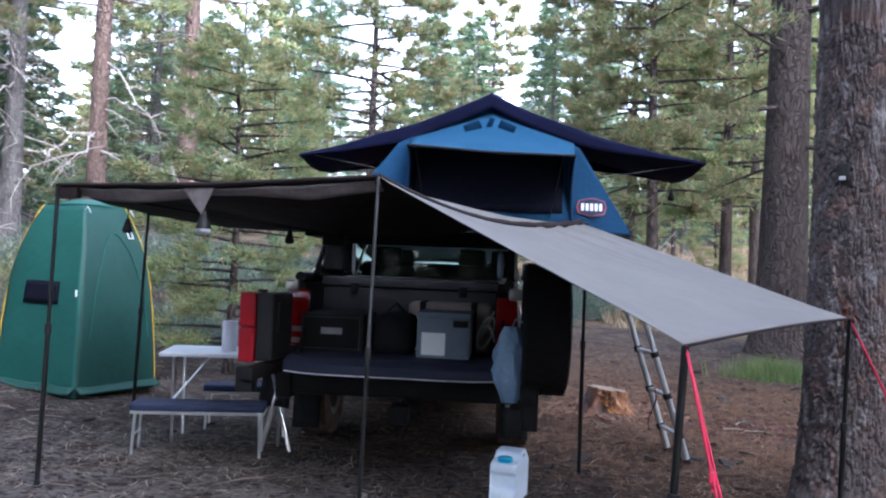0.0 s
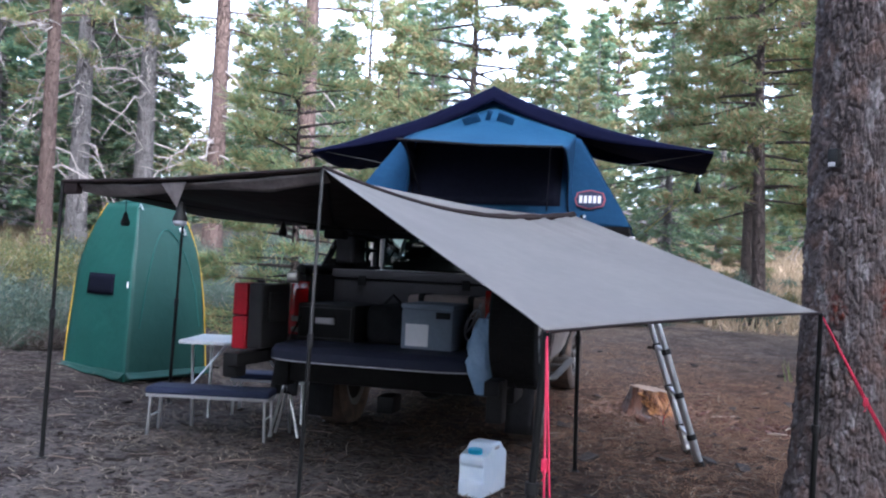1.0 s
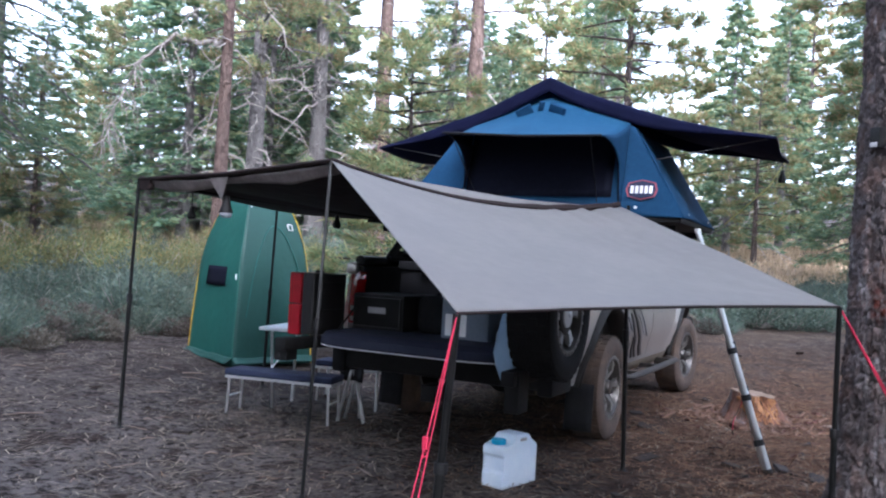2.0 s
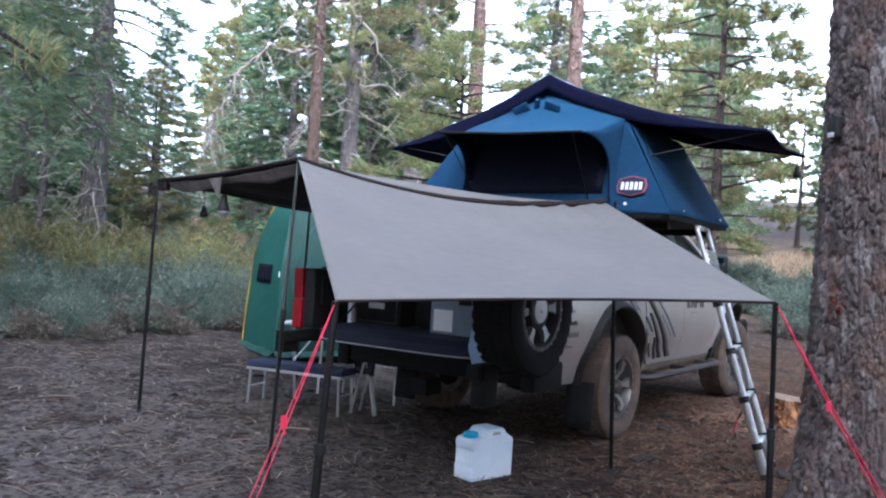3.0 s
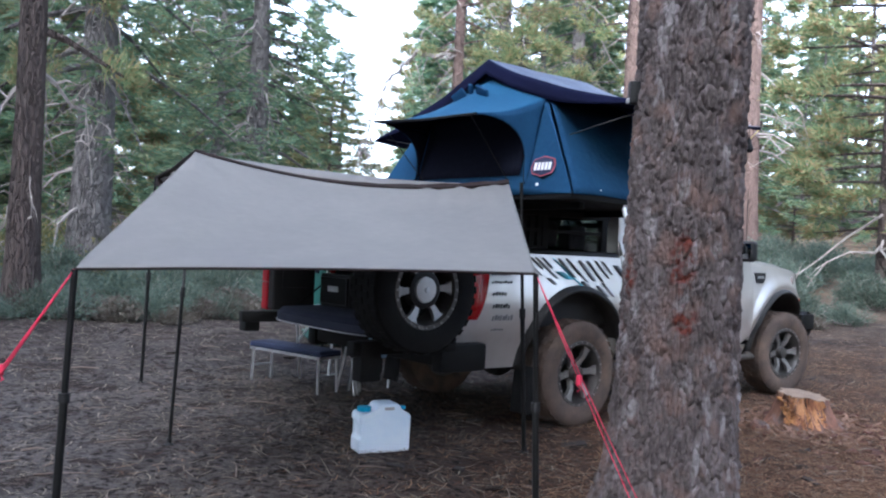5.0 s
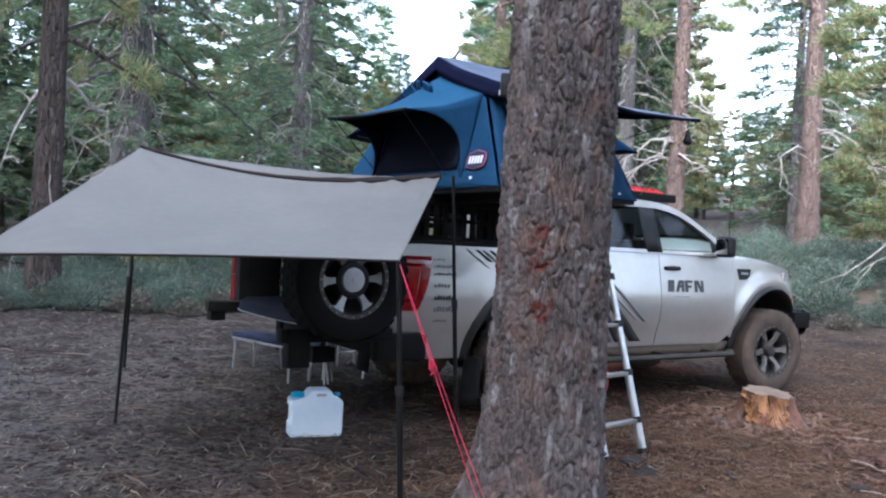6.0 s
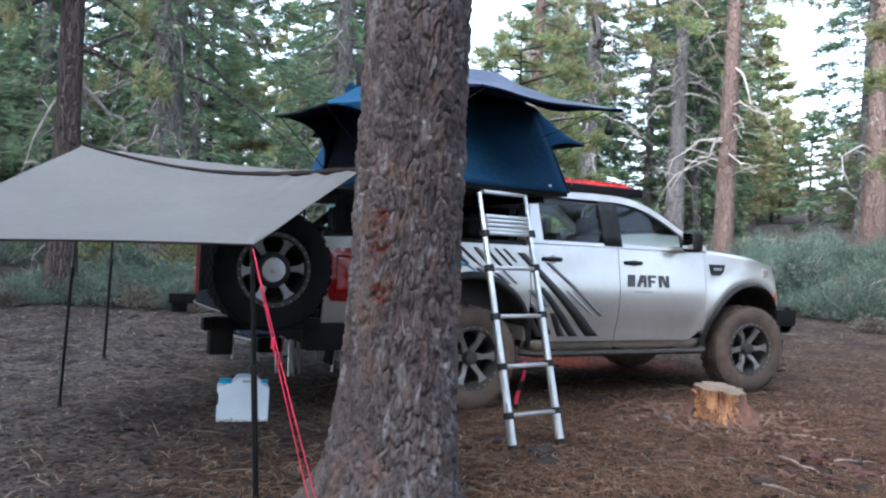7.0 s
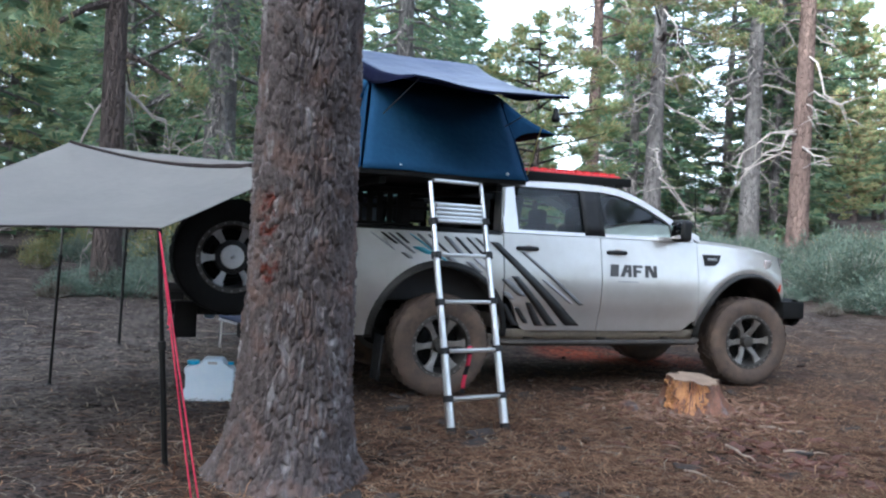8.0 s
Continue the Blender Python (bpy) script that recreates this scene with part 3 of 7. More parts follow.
        for s in (1, 2, 3, 4, 4, 5):
            tw = Vector((rng.uniform(-1, 1), rng.uniform(-1, 1), rng.uniform(-0.8, 0.5))) * 0.3 * L
            tube(dry, [pts[s], pts[s] + tw * 0.5 + Vector((0, 0, 0.04)), pts[s] + tw], [r * 0.4, r * 0.3, 0.003], 4)
    if dead:
        tagged(part("dead_branchwork", dry, DEAD, tree, "bare grey dead branches"), kind="stuff")
    else:
        dry.free()
    lens = np.concatenate(lens)
    me = leaves_mesh("crown", np.concatenate(roots), np.concatenate(ways), np.concatenate(sides), lens, broad * (0.7 + 0.6 * nr.rand(len(lens))), leaf)
    crown = new("crown", me)
    crown.parent = tree
    return tree


PINE_L, FIR_L = "tall pine with a bare trunk and a sparse green crown", "dark green fir with layered drooping limbs"
KINDS = {
    "tall": conifer("pine_tree", PINE_L, 24, 0.33, 6.6, 3.6, 66, 20, 16, "pine", BARK_RED, PINE, 3, dead=22, broad=0.034),
    "tall_grey": conifer("pine_tree", "tall grey-barked pine with broken dead limbs", 22, 0.36, 5.6, 3.4, 62, 20, 16, "pine", BARK_GREY, PINE, 8, dead=28, broad=0.034),
    "fir": conifer("fir_tree", FIR_L, 15, 0.24, 1.2, 2.7, 120, 18, 10, "fir", BARK_GREY, FIR, 5, dead=14, blade=(0.17, 0.32), broad=0.06),
    "fir_high": conifer("fir_tree", "old grey fir with drooping limbs high up", 20, 0.42, 3.4, 3.6, 110, 22, 12, "fir", BARK_GREY, FIR, 15, dead=34, blade=(0.16, 0.30), broad=0.05, droop=0.35),
    "spread": conifer("pine_tree", "old pine with long low limbs", 22, 0.40, 2.9, 4.4, 92, 30, 16, "pine", BARK_DARK, PINE, 41, dead=12, broad=0.03, droop=0.32),
    "old": conifer("pine_tree", "thick old pine with dark bark and long needled limbs", 25, 0.47, 3.5, 4.2, 84, 26, 16, "pine", BARK_DARK, PINE, 44, dead=0, broad=0.03, droop=0.30),
    "young": conifer("young_pine_tree", "bushy young green pine", 6.5, 0.085, 0.4, 1.5, 70, 15, 18, "pine", BARK_DARK, PINE, 6, dead=0, blade=(0.14, 0.24), broad=0.022),
    "mid": conifer("pine_tree", "mid-sized pine with a ragged crown", 12, 0.17, 1.4, 2.4, 88, 17, 15, "pine", BARK_DARK, PINE, 12, dead=5, blade=(0.18, 0.32), broad=0.042),
    "mid_open": conifer("pine_tree", "mid-sized pine with a bare lower stem", 12, 0.16, 2.5, 2.3, 84, 17, 15, "pine", BARK_DARK, PINE, 52, dead=0, blade=(0.18, 0.32), broad=0.04),
    "far_fir": conifer("fir_tree", "distant dark green fir", 15, 0.2, 0.8, 2.6, 104, 11, 8, "fir", BARK_GREY, FIR, 25, dead=0, blade=(0.22, 0.42), broad=0.15),
    "far_pine": conifer("pine_tree", "distant pine with a full green crown", 14, 0.2, 1.4, 2.7, 80, 11, 10, "pine", BARK_DARK, PINE, 32, dead=0, blade=(0.22, 0.42), broad=0.13),
}
for ob in KINDS.values():
    ob.location = (0, -60, 0)
USED = set()


def plant(kind, x, y, size=1.0, spin=0.0, wide=None):
    """Sets a tree of a kind on the ground; the first one is the model itself."""
    ob = KINDS[kind]
    s = Vector((wide or size, wide or size, size))
    m = Matrix.LocRotScale((x, y, height(x, y) - 0.05), Euler((0, 0, spin)), None)
    if kind in USED:
        c = copy_thing(ob, m)
    else:
        c = ob
        c.matrix_basis = m
        USED.add(kind)
    c.scale = s
    tagged(c, group="forest trees")
    return c


NAMED_TREES = [
    ("spread", -5.76, -2.48, 1.15, 1.0, 0.46), ("fir_high", -9.72, -0.44, 1.0, 0.4, 0.86), ("fir_high", -14.2, 4.85, 0.9, 2.1, 0.8),
    ("tall", -11.6, 9.25, 0.8, 2.0, 0.6), ("tall_grey", -13.1, 12.2, 0.9, 3.3, 0.82), ("tall_grey", -14.2, 16.9, 1.0, 4.6, 0.95),
    ("tall", -11.0, 15.8, 1.0, 5.1, 0.95), ("tall", -11.4, 23.5, 1.15, 0.3, 1.25), ("old", 5.75, 8.6, 1.0, 2.7, 1.0),
    ("mid", -3.0, 15.0, 1.0, 0.9, 1.0), ("young", -2.6, 2.7, 0.66, 0.0, 0.8), ("mid_open", 4.2, 13.5, 1.05, 2.2, 1.1), ("mid_open", 6.6, 16.2, 1.15, 4.0, 1.2),
    ("mid_open", 4.9, 21.8, 1.3, 1.0, 1.2), ("mid_open", 8.6, 20.6, 1.4, 3.0, 1.3),
]
for kind, x, y, size, spin, wide in NAMED_TREES:
    plant(kind, x, y, size, spin, wide)

def dead_snag(x, y, tall, r):
    """A thin bare dead stem with a few broken stubs."""
    g, rr = height(x, y), random.Random(7)
    ob = thing("dead_tree", (x, y, g), "thin grey dead tree stem, bare and broken off", "tree", "forest trees")
    bm = bmesh.new()
    tube(bm, [(x + 0.05 * math.sin(1.7 * k), y + 0.04 * math.sin(2.3 * k), g - 0.1 + (tall + 0.1) * k / 8) for k in range(9)], [r * (1 - 0.55 * k / 8) for k in range(9)], 9)
    part("stem", bm, BARK_GREY, ob)
    bm = bmesh.new()
    for k in range(9):
        h, a, q = rr.uniform(0.25, 0.97) * tall, rr.uniform(0, 6.28), rr.uniform(0.15, 0.6)
        tube(bm, [(x, y, g + h), (x + q * 0.6 * math.cos(a), y + q * 0.6 * math.sin(a), g + h + 0.05), (x + q * math.cos(a), y + q * math.sin(a), g + h - 0.08)], [0.022, 0.014, 0.005], 5)
    tagged(part("broken_stubs", bm, DEAD, ob, "bare grey stubs"), kind="stuff")


dead_snag(-15.11, 4.13, 3.62, 0.11)


def bare_limb(path, r, twigs, material, label, seed):
    """A dead limb bent over from a trunk, with dry twigs hanging from its bend and tip."""
    rr, path = random.Random(seed), [Vector(p) for p in path]
    ob = thing("dead_branch", path[0], label, "branch")
    n = len(path) - 1
    bm = bmesh.new()
    fine = []
    for k in range(4 * n + 1):
        i = min(n - 1, k // 4)
        fine.append(path[i].lerp(path[i + 1], k / 4 - i) + Vector((rr.gauss(0, 1), rr.gauss(0, 1), rr.gauss(0, 1))) * r * 0.5)
    tube(bm, fine, [r * (1 - 0.8 * k / (4 * n)) for k in range(4 * n + 1)], 7)
    part("limb", bm, material, ob)
    if not twigs:
        return
    bm = bmesh.new()
    for k in range(twigs):
        p = fine[rr.choice((rr.randint(n, 2 * n), rr.randint(2 * n, 4 * n), 4 * n - rr.randint(0, 2)))].copy()
        step, L, pts = Vector((rr.uniform(-0.7, 0.9), rr.uniform(-0.7, 0.7), rr.uniform(-0.9, 0.1))), rr.uniform(0.5, 1.7), [p.copy()]
        for j in range(5):
            step = (step + Vector((rr.gauss(0, 0.3), rr.gauss(0, 0.3), -0.30))).normalized()
            p = p + step * L / 5
            pts.append(p.copy())
        tube(bm, pts, [lerp(0.018, 0.006, j / 5) for j in range(6)], 4)
        if k % 2:
            q = Vector((rr.gauss(0, 0.3), rr.gauss(0, 0.3), -0.25)) * L * 0.6
            tube(bm, [pts[2], pts[2] + q * 0.6, pts[2] + q + Vector((0, 0, -0.1))], [0.012, 0.009, 0.005], 4)
    tagged(part("twig_spray", bm, material, ob, "pale dry twigs"), kind="stuff")


bare_limb([(-11.6, 9.22, 6.52), (-12.4, 9.1, 6.56), (-13.1, 9.05, 6.72), (-14.0, 9.0, 6.36), (-14.55, 8.95, 5.9), (-14.9, 8.9, 4.95), (-15.25, 8.8, 4.1)], 0.075, 44, DEAD,
          "long pale dead limb arching down from a pine trunk", 5)
bare_limb([(-13.1, 12.2, 7.2), (-12.91, 12.2, 7.46), (-12.6, 12.25, 7.55), (-12.35, 12.35, 7.42), (-12.25, 12.4, 7.2)], 0.10, 5, BARK_DARK, "short dark hooked limb on a grey pine trunk", 9)

rng = random.Random(21)
spots = [(x, y) for _, x, y, *_ in NAMED_TREES]


def scatter(n, kinds, b0, b1, d0, d1, size, gap):
    """Trees at random within a sector round the camp: bearings from straight ahead of the truck, leftward negative."""
    tries = 0
    while n and tries < 4000:
        tries += 1
        b, d = radians(rng.uniform(b0, b1)), math.sqrt(rng.uniform(d0 * d0, d1 * d1))
        if (d < 110 and -0.67 < b < -0.50) or (d < 92 and -1.05 < b < -0.94) or -0.01 < b < 0.045:
            continue
        x, y = d * math.sin(b), d * math.cos(b)
        if any(math.hypot(x - u, y - v) < gap for u, v in spots):
            continue
        spots.append((x, y))
        s = rng.uniform(*size)
        kind, spin, wide = rng.choice(kinds), rng.uniform(0, 6.28), s * rng.uniform(0.85, 1.15)
        n -= 1
        low = 0.62 if d < 70 and -1.06 < math.atan2(x - 5.2, y + 5.2) < -0.985 else 1.0  # lower growth under a lane of open sky
        plant(kind, x, y, s * low, spin, wide * min(1, low + 0.25))


scatter(11, ["fir", "mid", "fir", "far_fir"], -74, -34, 23, 32, (0.8, 1.1), 2.6)
scatter(9, ["fir", "fir", "mid"], -106, -78, 18, 27, (0.8, 1.1), 2.4)
scatter(14, ["fir", "mid", "fir", "young"], -100, 6, 28, 36, (0.75, 1.1), 2.8)
scatter(30, ["far_fir", "far_pine", "far_fir"], -108, 8, 30, 46, (0.65, 1.1), 3.0)
scatter(52, ["far_fir", "far_pine", "far_fir"], -112, 34, 46, 76, (0.85, 1.35), 3.4)
scatter(46, ["far_fir", "far_pine"], -112, 40, 76, 120, (1.1, 1.7), 4.5)
scatter(8, ["mid", "far_fir", "young"], 8, 36, 26, 44, (0.6, 0.95), 3.0)
# unseen trees behind the viewpoint, their number set to dim light from there
scatter(16, ["far_fir", "far_pine", "tall_grey"], 112, 250, 15, 28, (1.1, 1.5), 3.0)
scatter(24, ["far_fir", "far_pine"], 120, 255, 28, 48, (1.2, 1.7), 3.2)
# three more unseen firs, added to block the sun from the camp
for x, y, s in ((4.6, -18.5, 1.3), (1.6, -20.0, 1.3), (11.0, -21.0, 1.3)):
    plant("far_fir", x, y, s, x, s * 1.15)
scatter(12, ["far_fir", "far_pine"], 45, 128, 46, 70, (1.0, 1.4), 4.0)
# unseen trees to the right, added for shade and for reflections in the truck
scatter(22, ["far_fir", "far_pine", "far_pine"], 58, 128, 18, 40, (0.9, 1.3), 3.2)


# low young growth in the clearing between the tall trees
for k in range(20):
    b, d = -0.49 - 0.19 * rng.random(), rng.uniform(44, 84)
    plant(rng.choice(["far_pine", "far_pine", "far_fir"]), d * math.sin(b), d * math.cos(b), rng.uniform(0.4, 0.7), rng.uniform(0, 6.28), rng.uniform(0.55, 0.85))


# ---- brush, grass and litter ----
def shrub(name, label, seed, leaf, radius, tall, sprigs, each):
    nr, rng = np.random.RandomState(seed), random.Random(seed)
    ob = thing(name, (0, 0, 0), label, "shrub")
    bm = bmesh.new()
    roots, ways, lens = [], [], []
    for k in range(sprigs):
        az, tilt = rng.uniform(0, math.tau), rng.uniform(0.0, 1.25) ** 0.9
        L = tall * rng.uniform(0.65, 1.1) * (1 - 0.18 * tilt) * (0.85 + 0.4 * noise.noise((math.cos(az) * 1.4, math.sin(az) * 1.4, seed)))
        d = Vector((math.cos(az) * math.sin(tilt) * radius / tall * 1.15, math.sin(az) * math.sin(tilt) * radius / tall * 1.15, math.cos(tilt)))
        tip = d * L
        if k % 6 == 0:
            tube(bm, [(0, 0, -0.05), tip * 0.5 + Vector((rng.uniform(-1, 1), rng.uniform(-1, 1), 0)) * 0.05, tip * 0.92], [0.012, 0.007, 0.002], 4, cap=False)
        s = nr.uniform(0.35, 1.0, (each, 1)) ** 0.6
        roots.append(np.array(tip) * s + nr.normal(0, 0.045, (each, 3)))
        ways.append(np.array(d) * 0.8 + nr.normal(0, 0.6, (each, 3)))
        lens.append(nr.uniform(0.03, 0.075, each))
    tagged(part("stemwork", bm, DEAD, ob), kind="stuff")
    lens = np.concatenate(lens)
    me = leaves_mesh("foliage", np.concatenate(roots), np.concatenate(ways), nr.normal(0, 1, (len(lens), 3)), lens, lens * 0.34, leaf)
    f = new("foliage", me)
    f.parent = ob
    return ob


SHRUBS = [shrub("sage_shrub", "grey-green sage brush on dry ground", 2, SAGE, 0.62, 0.72, 240, 14),
          shrub("sage_shrub", "low spreading grey-green sage brush", 4, SAGE, 0.8, 0.55, 240, 14),
          shrub("yellow_shrub", "brush with yellowing leaf tips", 9, RABBIT, 0.6, 0.8, 220, 14),
          shrub("dry_shrub", "low dead brown brush at the edge of the clearing", 13, DRY, 0.55, 0.34, 200, 12)]
shrub_used = set()


def set_shrub(k, x, y, s, spin):
    m = Matrix.LocRotScale((x, y, height(x, y) - 0.02), Euler((0, 0, spin)), None)
    if k in shrub_used:
        c = copy_thing(SHRUBS[k], m)
    else:
        c = SHRUBS[k]
        c.matrix_basis = m
        shrub_used.add(k)
    c.scale = (s, s, s * rng.uniform(0.85, 1.15))
    tagged(c, group="brush round the camp")


def brush(n, x0, x1, y0, y1, kinds, size, keep):
    done = 0
    while done < n:
        x, y = rng.uniform(x0, x1), rng.uniform(y0, y1)
        if keep(x, y):
            set_shrub(rng.choice(kinds), x, y, rng.uniform(*size), rng.uniform(0, 6.28))
            done += 1


brush(46, -14, -7.6, -1.6, 9.0, [2], (1.0, 1.6), lambda x, y: True)
brush(60, -11, -5.3, -1.6, 9.0, [0, 1, 1, 0, 1], (0.7, 1.25), lambda x, y: y > -1.0 + 0.12 * (x + 5.3))
brush(10, -5.2, -3.7, 3.4, 8.5, [0, 1, 2], (0.7, 1.1), lambda x, y: True)
brush(44, -9.0, -4.5, -2.2, 3.2, [1, 3, 1, 3, 0], (0.45, 0.9), lambda x, y: y > -2.0 + 0.35 * max(0, x + 4.9) and (x < -4.75 or y < -0.6))
brush(34, -6.0, -3.9, -2.4, 3.0, [3, 3, 1], (0.55, 0.95), lambda x, y: x < -4.4 + 0.25 * y and (x < -4.75 or y < -0.7))
brush(22, -9.0, -4.6, -3.4, -1.4, [3, 3, 1], (0.5, 0.9), lambda x, y: y > -3.2 - 0.2 * (x + 5))
brush(30, -9.0, 4.0, 8.4, 11.0, [3, 3, 1, 3], (0.6, 1.0), lambda x, y: y > 8.6 + 0.4 * max(0, x + 3) and math.hypot(x, y - 4) > 4.4)
brush(20, -17, -9.5, -7, -1.0, [1, 0, 2], (0.7, 1.1), lambda x, y: True)
brush(112, -13, 5.0, 9.4, 21, [0, 0, 1, 0, 1, 1], (1.1, 1.7), lambda x, y: y > 9.8 + 0.5 * (x + 3) * (x > -3) - 0.3 * (x + 3) * (x < -3) * 0.6)
brush(26, -32, -13, 2, 24, [2, 0, 2], (1.2, 1.8), lambda x, y: True)
brush(14, 3, 16, 15, 30, [1, 2], (0.7, 1.2), lambda x, y: True)


def dry_grass():
    nr = np.random.RandomState(5)
    spots_xy = np.concatenate([nr.uniform((-6, 20), (26, 62), (5200, 2)), nr.uniform((3, 12), (17, 30), (2600, 2)), nr.uniform((-34, 4), (-14, 24), (2000, 2))])
    roots, ways, lens = [], [], []
    for x, y in spots_xy:
        p = np.array((x, y, height(x, y) - 0.01))
        roots.append(p + nr.normal(0, 0.12, (7, 3)) * (1, 1, 0))
        ways.append(nr.normal(0, 0.35, (7, 3)) + (0, 0, 1))
        lens.append(nr.uniform(0.2, 0.55, 7))
    lens = np.concatenate(lens)
    me = leaves_mesh("dry_grass", np.concatenate(roots), np.concatenate(ways), nr.normal(0, 1, (len(lens), 3)), lens, lens * 0 + 0.05, STRAW)
    tagged(new("dry_grass", me), "dry straw-coloured meadow grass", "grass", kind="stuff")


dry_grass()


def green_grass(cx, cy, spread, n):
    """A clump of fresh grass on the bare ground."""
    nr = np.random.RandomState(17)
    xy = nr.normal((cx, cy), (spread, spread * 0.7), (n, 2))
    roots = np.array([(x, y, height(x, y) - 0.01) for x, y in xy])
    lens = nr.uniform(0.14, 0.40, n)
    me = leaves_mesh("grass_clump", roots, nr.normal(0, 0.30, (n, 3)) + (0, 0, 1), nr.normal(0, 1, (n, 3)), lens, lens * 0 + 0.014, GRASS)
    tagged(new("grass_clump", me), "clump of fresh green grass on bare ground", "grass", kind="stuff")


green_grass(4.75, 5.7, 0.30, 1500)


NEAR_XY = (2.951, -1.642)


def litter():
    nr = np.random.RandomState(11)
    camp = (((1.0, -1.8), (3.6, 3.0), 30000), ((0, 2), (5, 5), 16000), ((-2.5, -2.0), (2.0, 2.0), 8000))
    stump = (((3.2, 1.6), (2.0, 2.0), 74000), ((4.4, 0.2), (1.5, 1.7), 66000), ((0.6, 6.0), (2.6, 1.8), 26000))
    for drifts, material, label in ((camp, NEEDLE, "fallen grey-brown pine needles scattered on the dirt"), (stump, NEEDLE_RUST, "thick rusty pine needles round the stump")):
        xy = np.concatenate([nr.normal(c, sd, (n, 2)) for c, sd, n in drifts])
        clump = np.array([noise.noise((x * 1.1, y * 1.1, 2.2)) for x, y in xy])
        fine = np.array([noise.noise((x * 4.0, y * 4.0, 8.1)) for x, y in xy])
        xy = xy[clump + 0.9 * fine > nr.uniform(-0.75, 0.45, len(xy))]
        z = np.array([height(x, y) for x, y in xy])
        k = len(xy)
        ways = nr.normal(0, 1, (k, 3)) * (1, 1, 0.06)
        me = strands_mesh("pine_needle_litter", np.column_stack([xy, z + 0.003 + 0.03 * nr.rand(k) ** 2]), ways, nr.normal(0, 0.13, k),
                          0.05 + 0.15 * nr.rand(k) ** 1.6, nr.uniform(0.003, 0.0075, k), material)
        tagged(new("pine_needle_litter", me), label, "needles", kind="stuff")
    bm, r = bmesh.new(), random.Random(4)
    for _ in range(460):
        x, y, a, L = r.gauss(0.8, 4), r.gauss(-0.8, 3.6), r.uniform(0, 6.28), r.uniform(0.05, 0.30)
        if math.hypot(x - 2.65, y + 2.26) < 0.5:
            continue
        d = Vector((math.cos(a), math.sin(a), 0)) * L
        p = Vector((x, y, height(x, y) + 0.008))
        tube(bm, [p, p + d * 0.5 + Vector((r.uniform(-1, 1), r.uniform(-1, 1), 0.4)) * 0.02, p + d], [0.0045 * r.uniform(0.5, 1.4)] * 2 + [0.002], 4)
    single("twig_litter", bm, mat("fallen_twig", (0.21, 0.16, 0.125), (0.11, 0.08, 0.062), 6, 0.9), "small dry grey twigs scattered on the ground", "twigs", kind="stuff")
    bm = bmesh.new()
    for _ in range(460):
        a, d = r.uniform(0, 6.28), abs(r.gauss(0, 0.75)) + 0.2
        x, y = 2.0 + d * math.cos(a) * 1.1, 2.0 + d * math.sin(a) * 1.3
        box(bm, (x, y, height(x, y) + 0.012), (0.015 + 0.11 * r.random() ** 2.5, r.uniform(0.005, 0.018), r.uniform(0.003, 0.010)),
            Euler((r.uniform(-0.4, 0.4), r.uniform(-0.4, 0.4), r.uniform(0, 6.28))).to_matrix())
    single("wood_chip_litter", bm, M["chip"], "orange wood chips scattered round the stump", "wood chips", kind="stuff", flat=True)

    flake = mat("loose_bark_flake", (0.030, 0.021, 0.017), (0.016, 0.012, 0.010), 7, 0.95, bump=0.4, bscale=40)
    red = mat("red_bark_flake", (0.105, 0.040, 0.026), (0.055, 0.024, 0.017), 9, 0.95, bump=0.4, bscale=40)
    for name, material, n, spots_at, label in (
            ("bark_flake_litter", flake, 150, ((3.2, 4.2, 1.9, 2.2), (0.5, -1.0, 2.8, 2.2), (4.2, 0.6, 1.0, 1.2)), "dark loose bark flakes lying on the ground"),
            ("red_bark_litter", red, 260, ((3.15, 1.35, 0.55, 0.4), (2.1, 1.65, 0.5, 0.5), (4.3, 1.3, 0.6, 0.5)), "reddish bark crumbs round the stump")):
        bm = bmesh.new()
        for k in range(n):
            cx, cy, sx, sy = spots_at[k % len(spots_at)]
            x, y = r.gauss(cx, sx), r.gauss(cy, sy)
            if math.hypot(x - NEAR_XY[0], y - NEAR_XY[1]) < 0.55:
                continue
            big = r.uniform(0.03, 0.11) if name == "bark_flake_litter" else r.uniform(0.015, 0.07)
            box(bm, (x, y, height(x, y) + 0.010), (big * r.uniform(1.2, 2.4), big, 0.012 + 0.018 * r.random()), Euler((r.uniform(-0.35, 0.35), r.uniform(-0.35, 0.35), r.uniform(0, 6.28))).to_matrix(), 0.004, 1)
        single(name, bm, material, label, "bark", kind="stuff", flat=True)


litter()


# ---- the pickup truck ----
truck = thing("pickup_truck", (0, 1.3, 0), "silver lifted double-cab pickup with black flares, tailgate lowered", "truck")
ARCH_R, ARCH_Z = 0.60, 0.49
RAIL, BELT = 1.35, 1.375


def half_width(y, z):
    """Half the body's width at a place along it and a height."""
    w = 0.885
    if y > 2.9:
        w -= 0.20 * ((y - 2.9) / 0.95) ** 3
    if y < -0.2:
        w -= 0.05 * ((-0.2 - y) / 1.05) ** 1.5
    if z < 0.95:
        w -= 0.06 * ((0.95 - z) / 0.45) ** 1.6
    if z > 1.0:
        w -= 0.045 * ((z - 1.0) / 0.38) ** 1.7
    if y > 2.5:
        w += 0.026 * math.exp(-((math.hypot(y - 3.22, z - 0.49) - 0.665) / 0.06) ** 2)
    return w + 0.020 * smooth(0.66, 0.78, z) * (1 - smooth(0.92, 1.25, z)) - 0.006


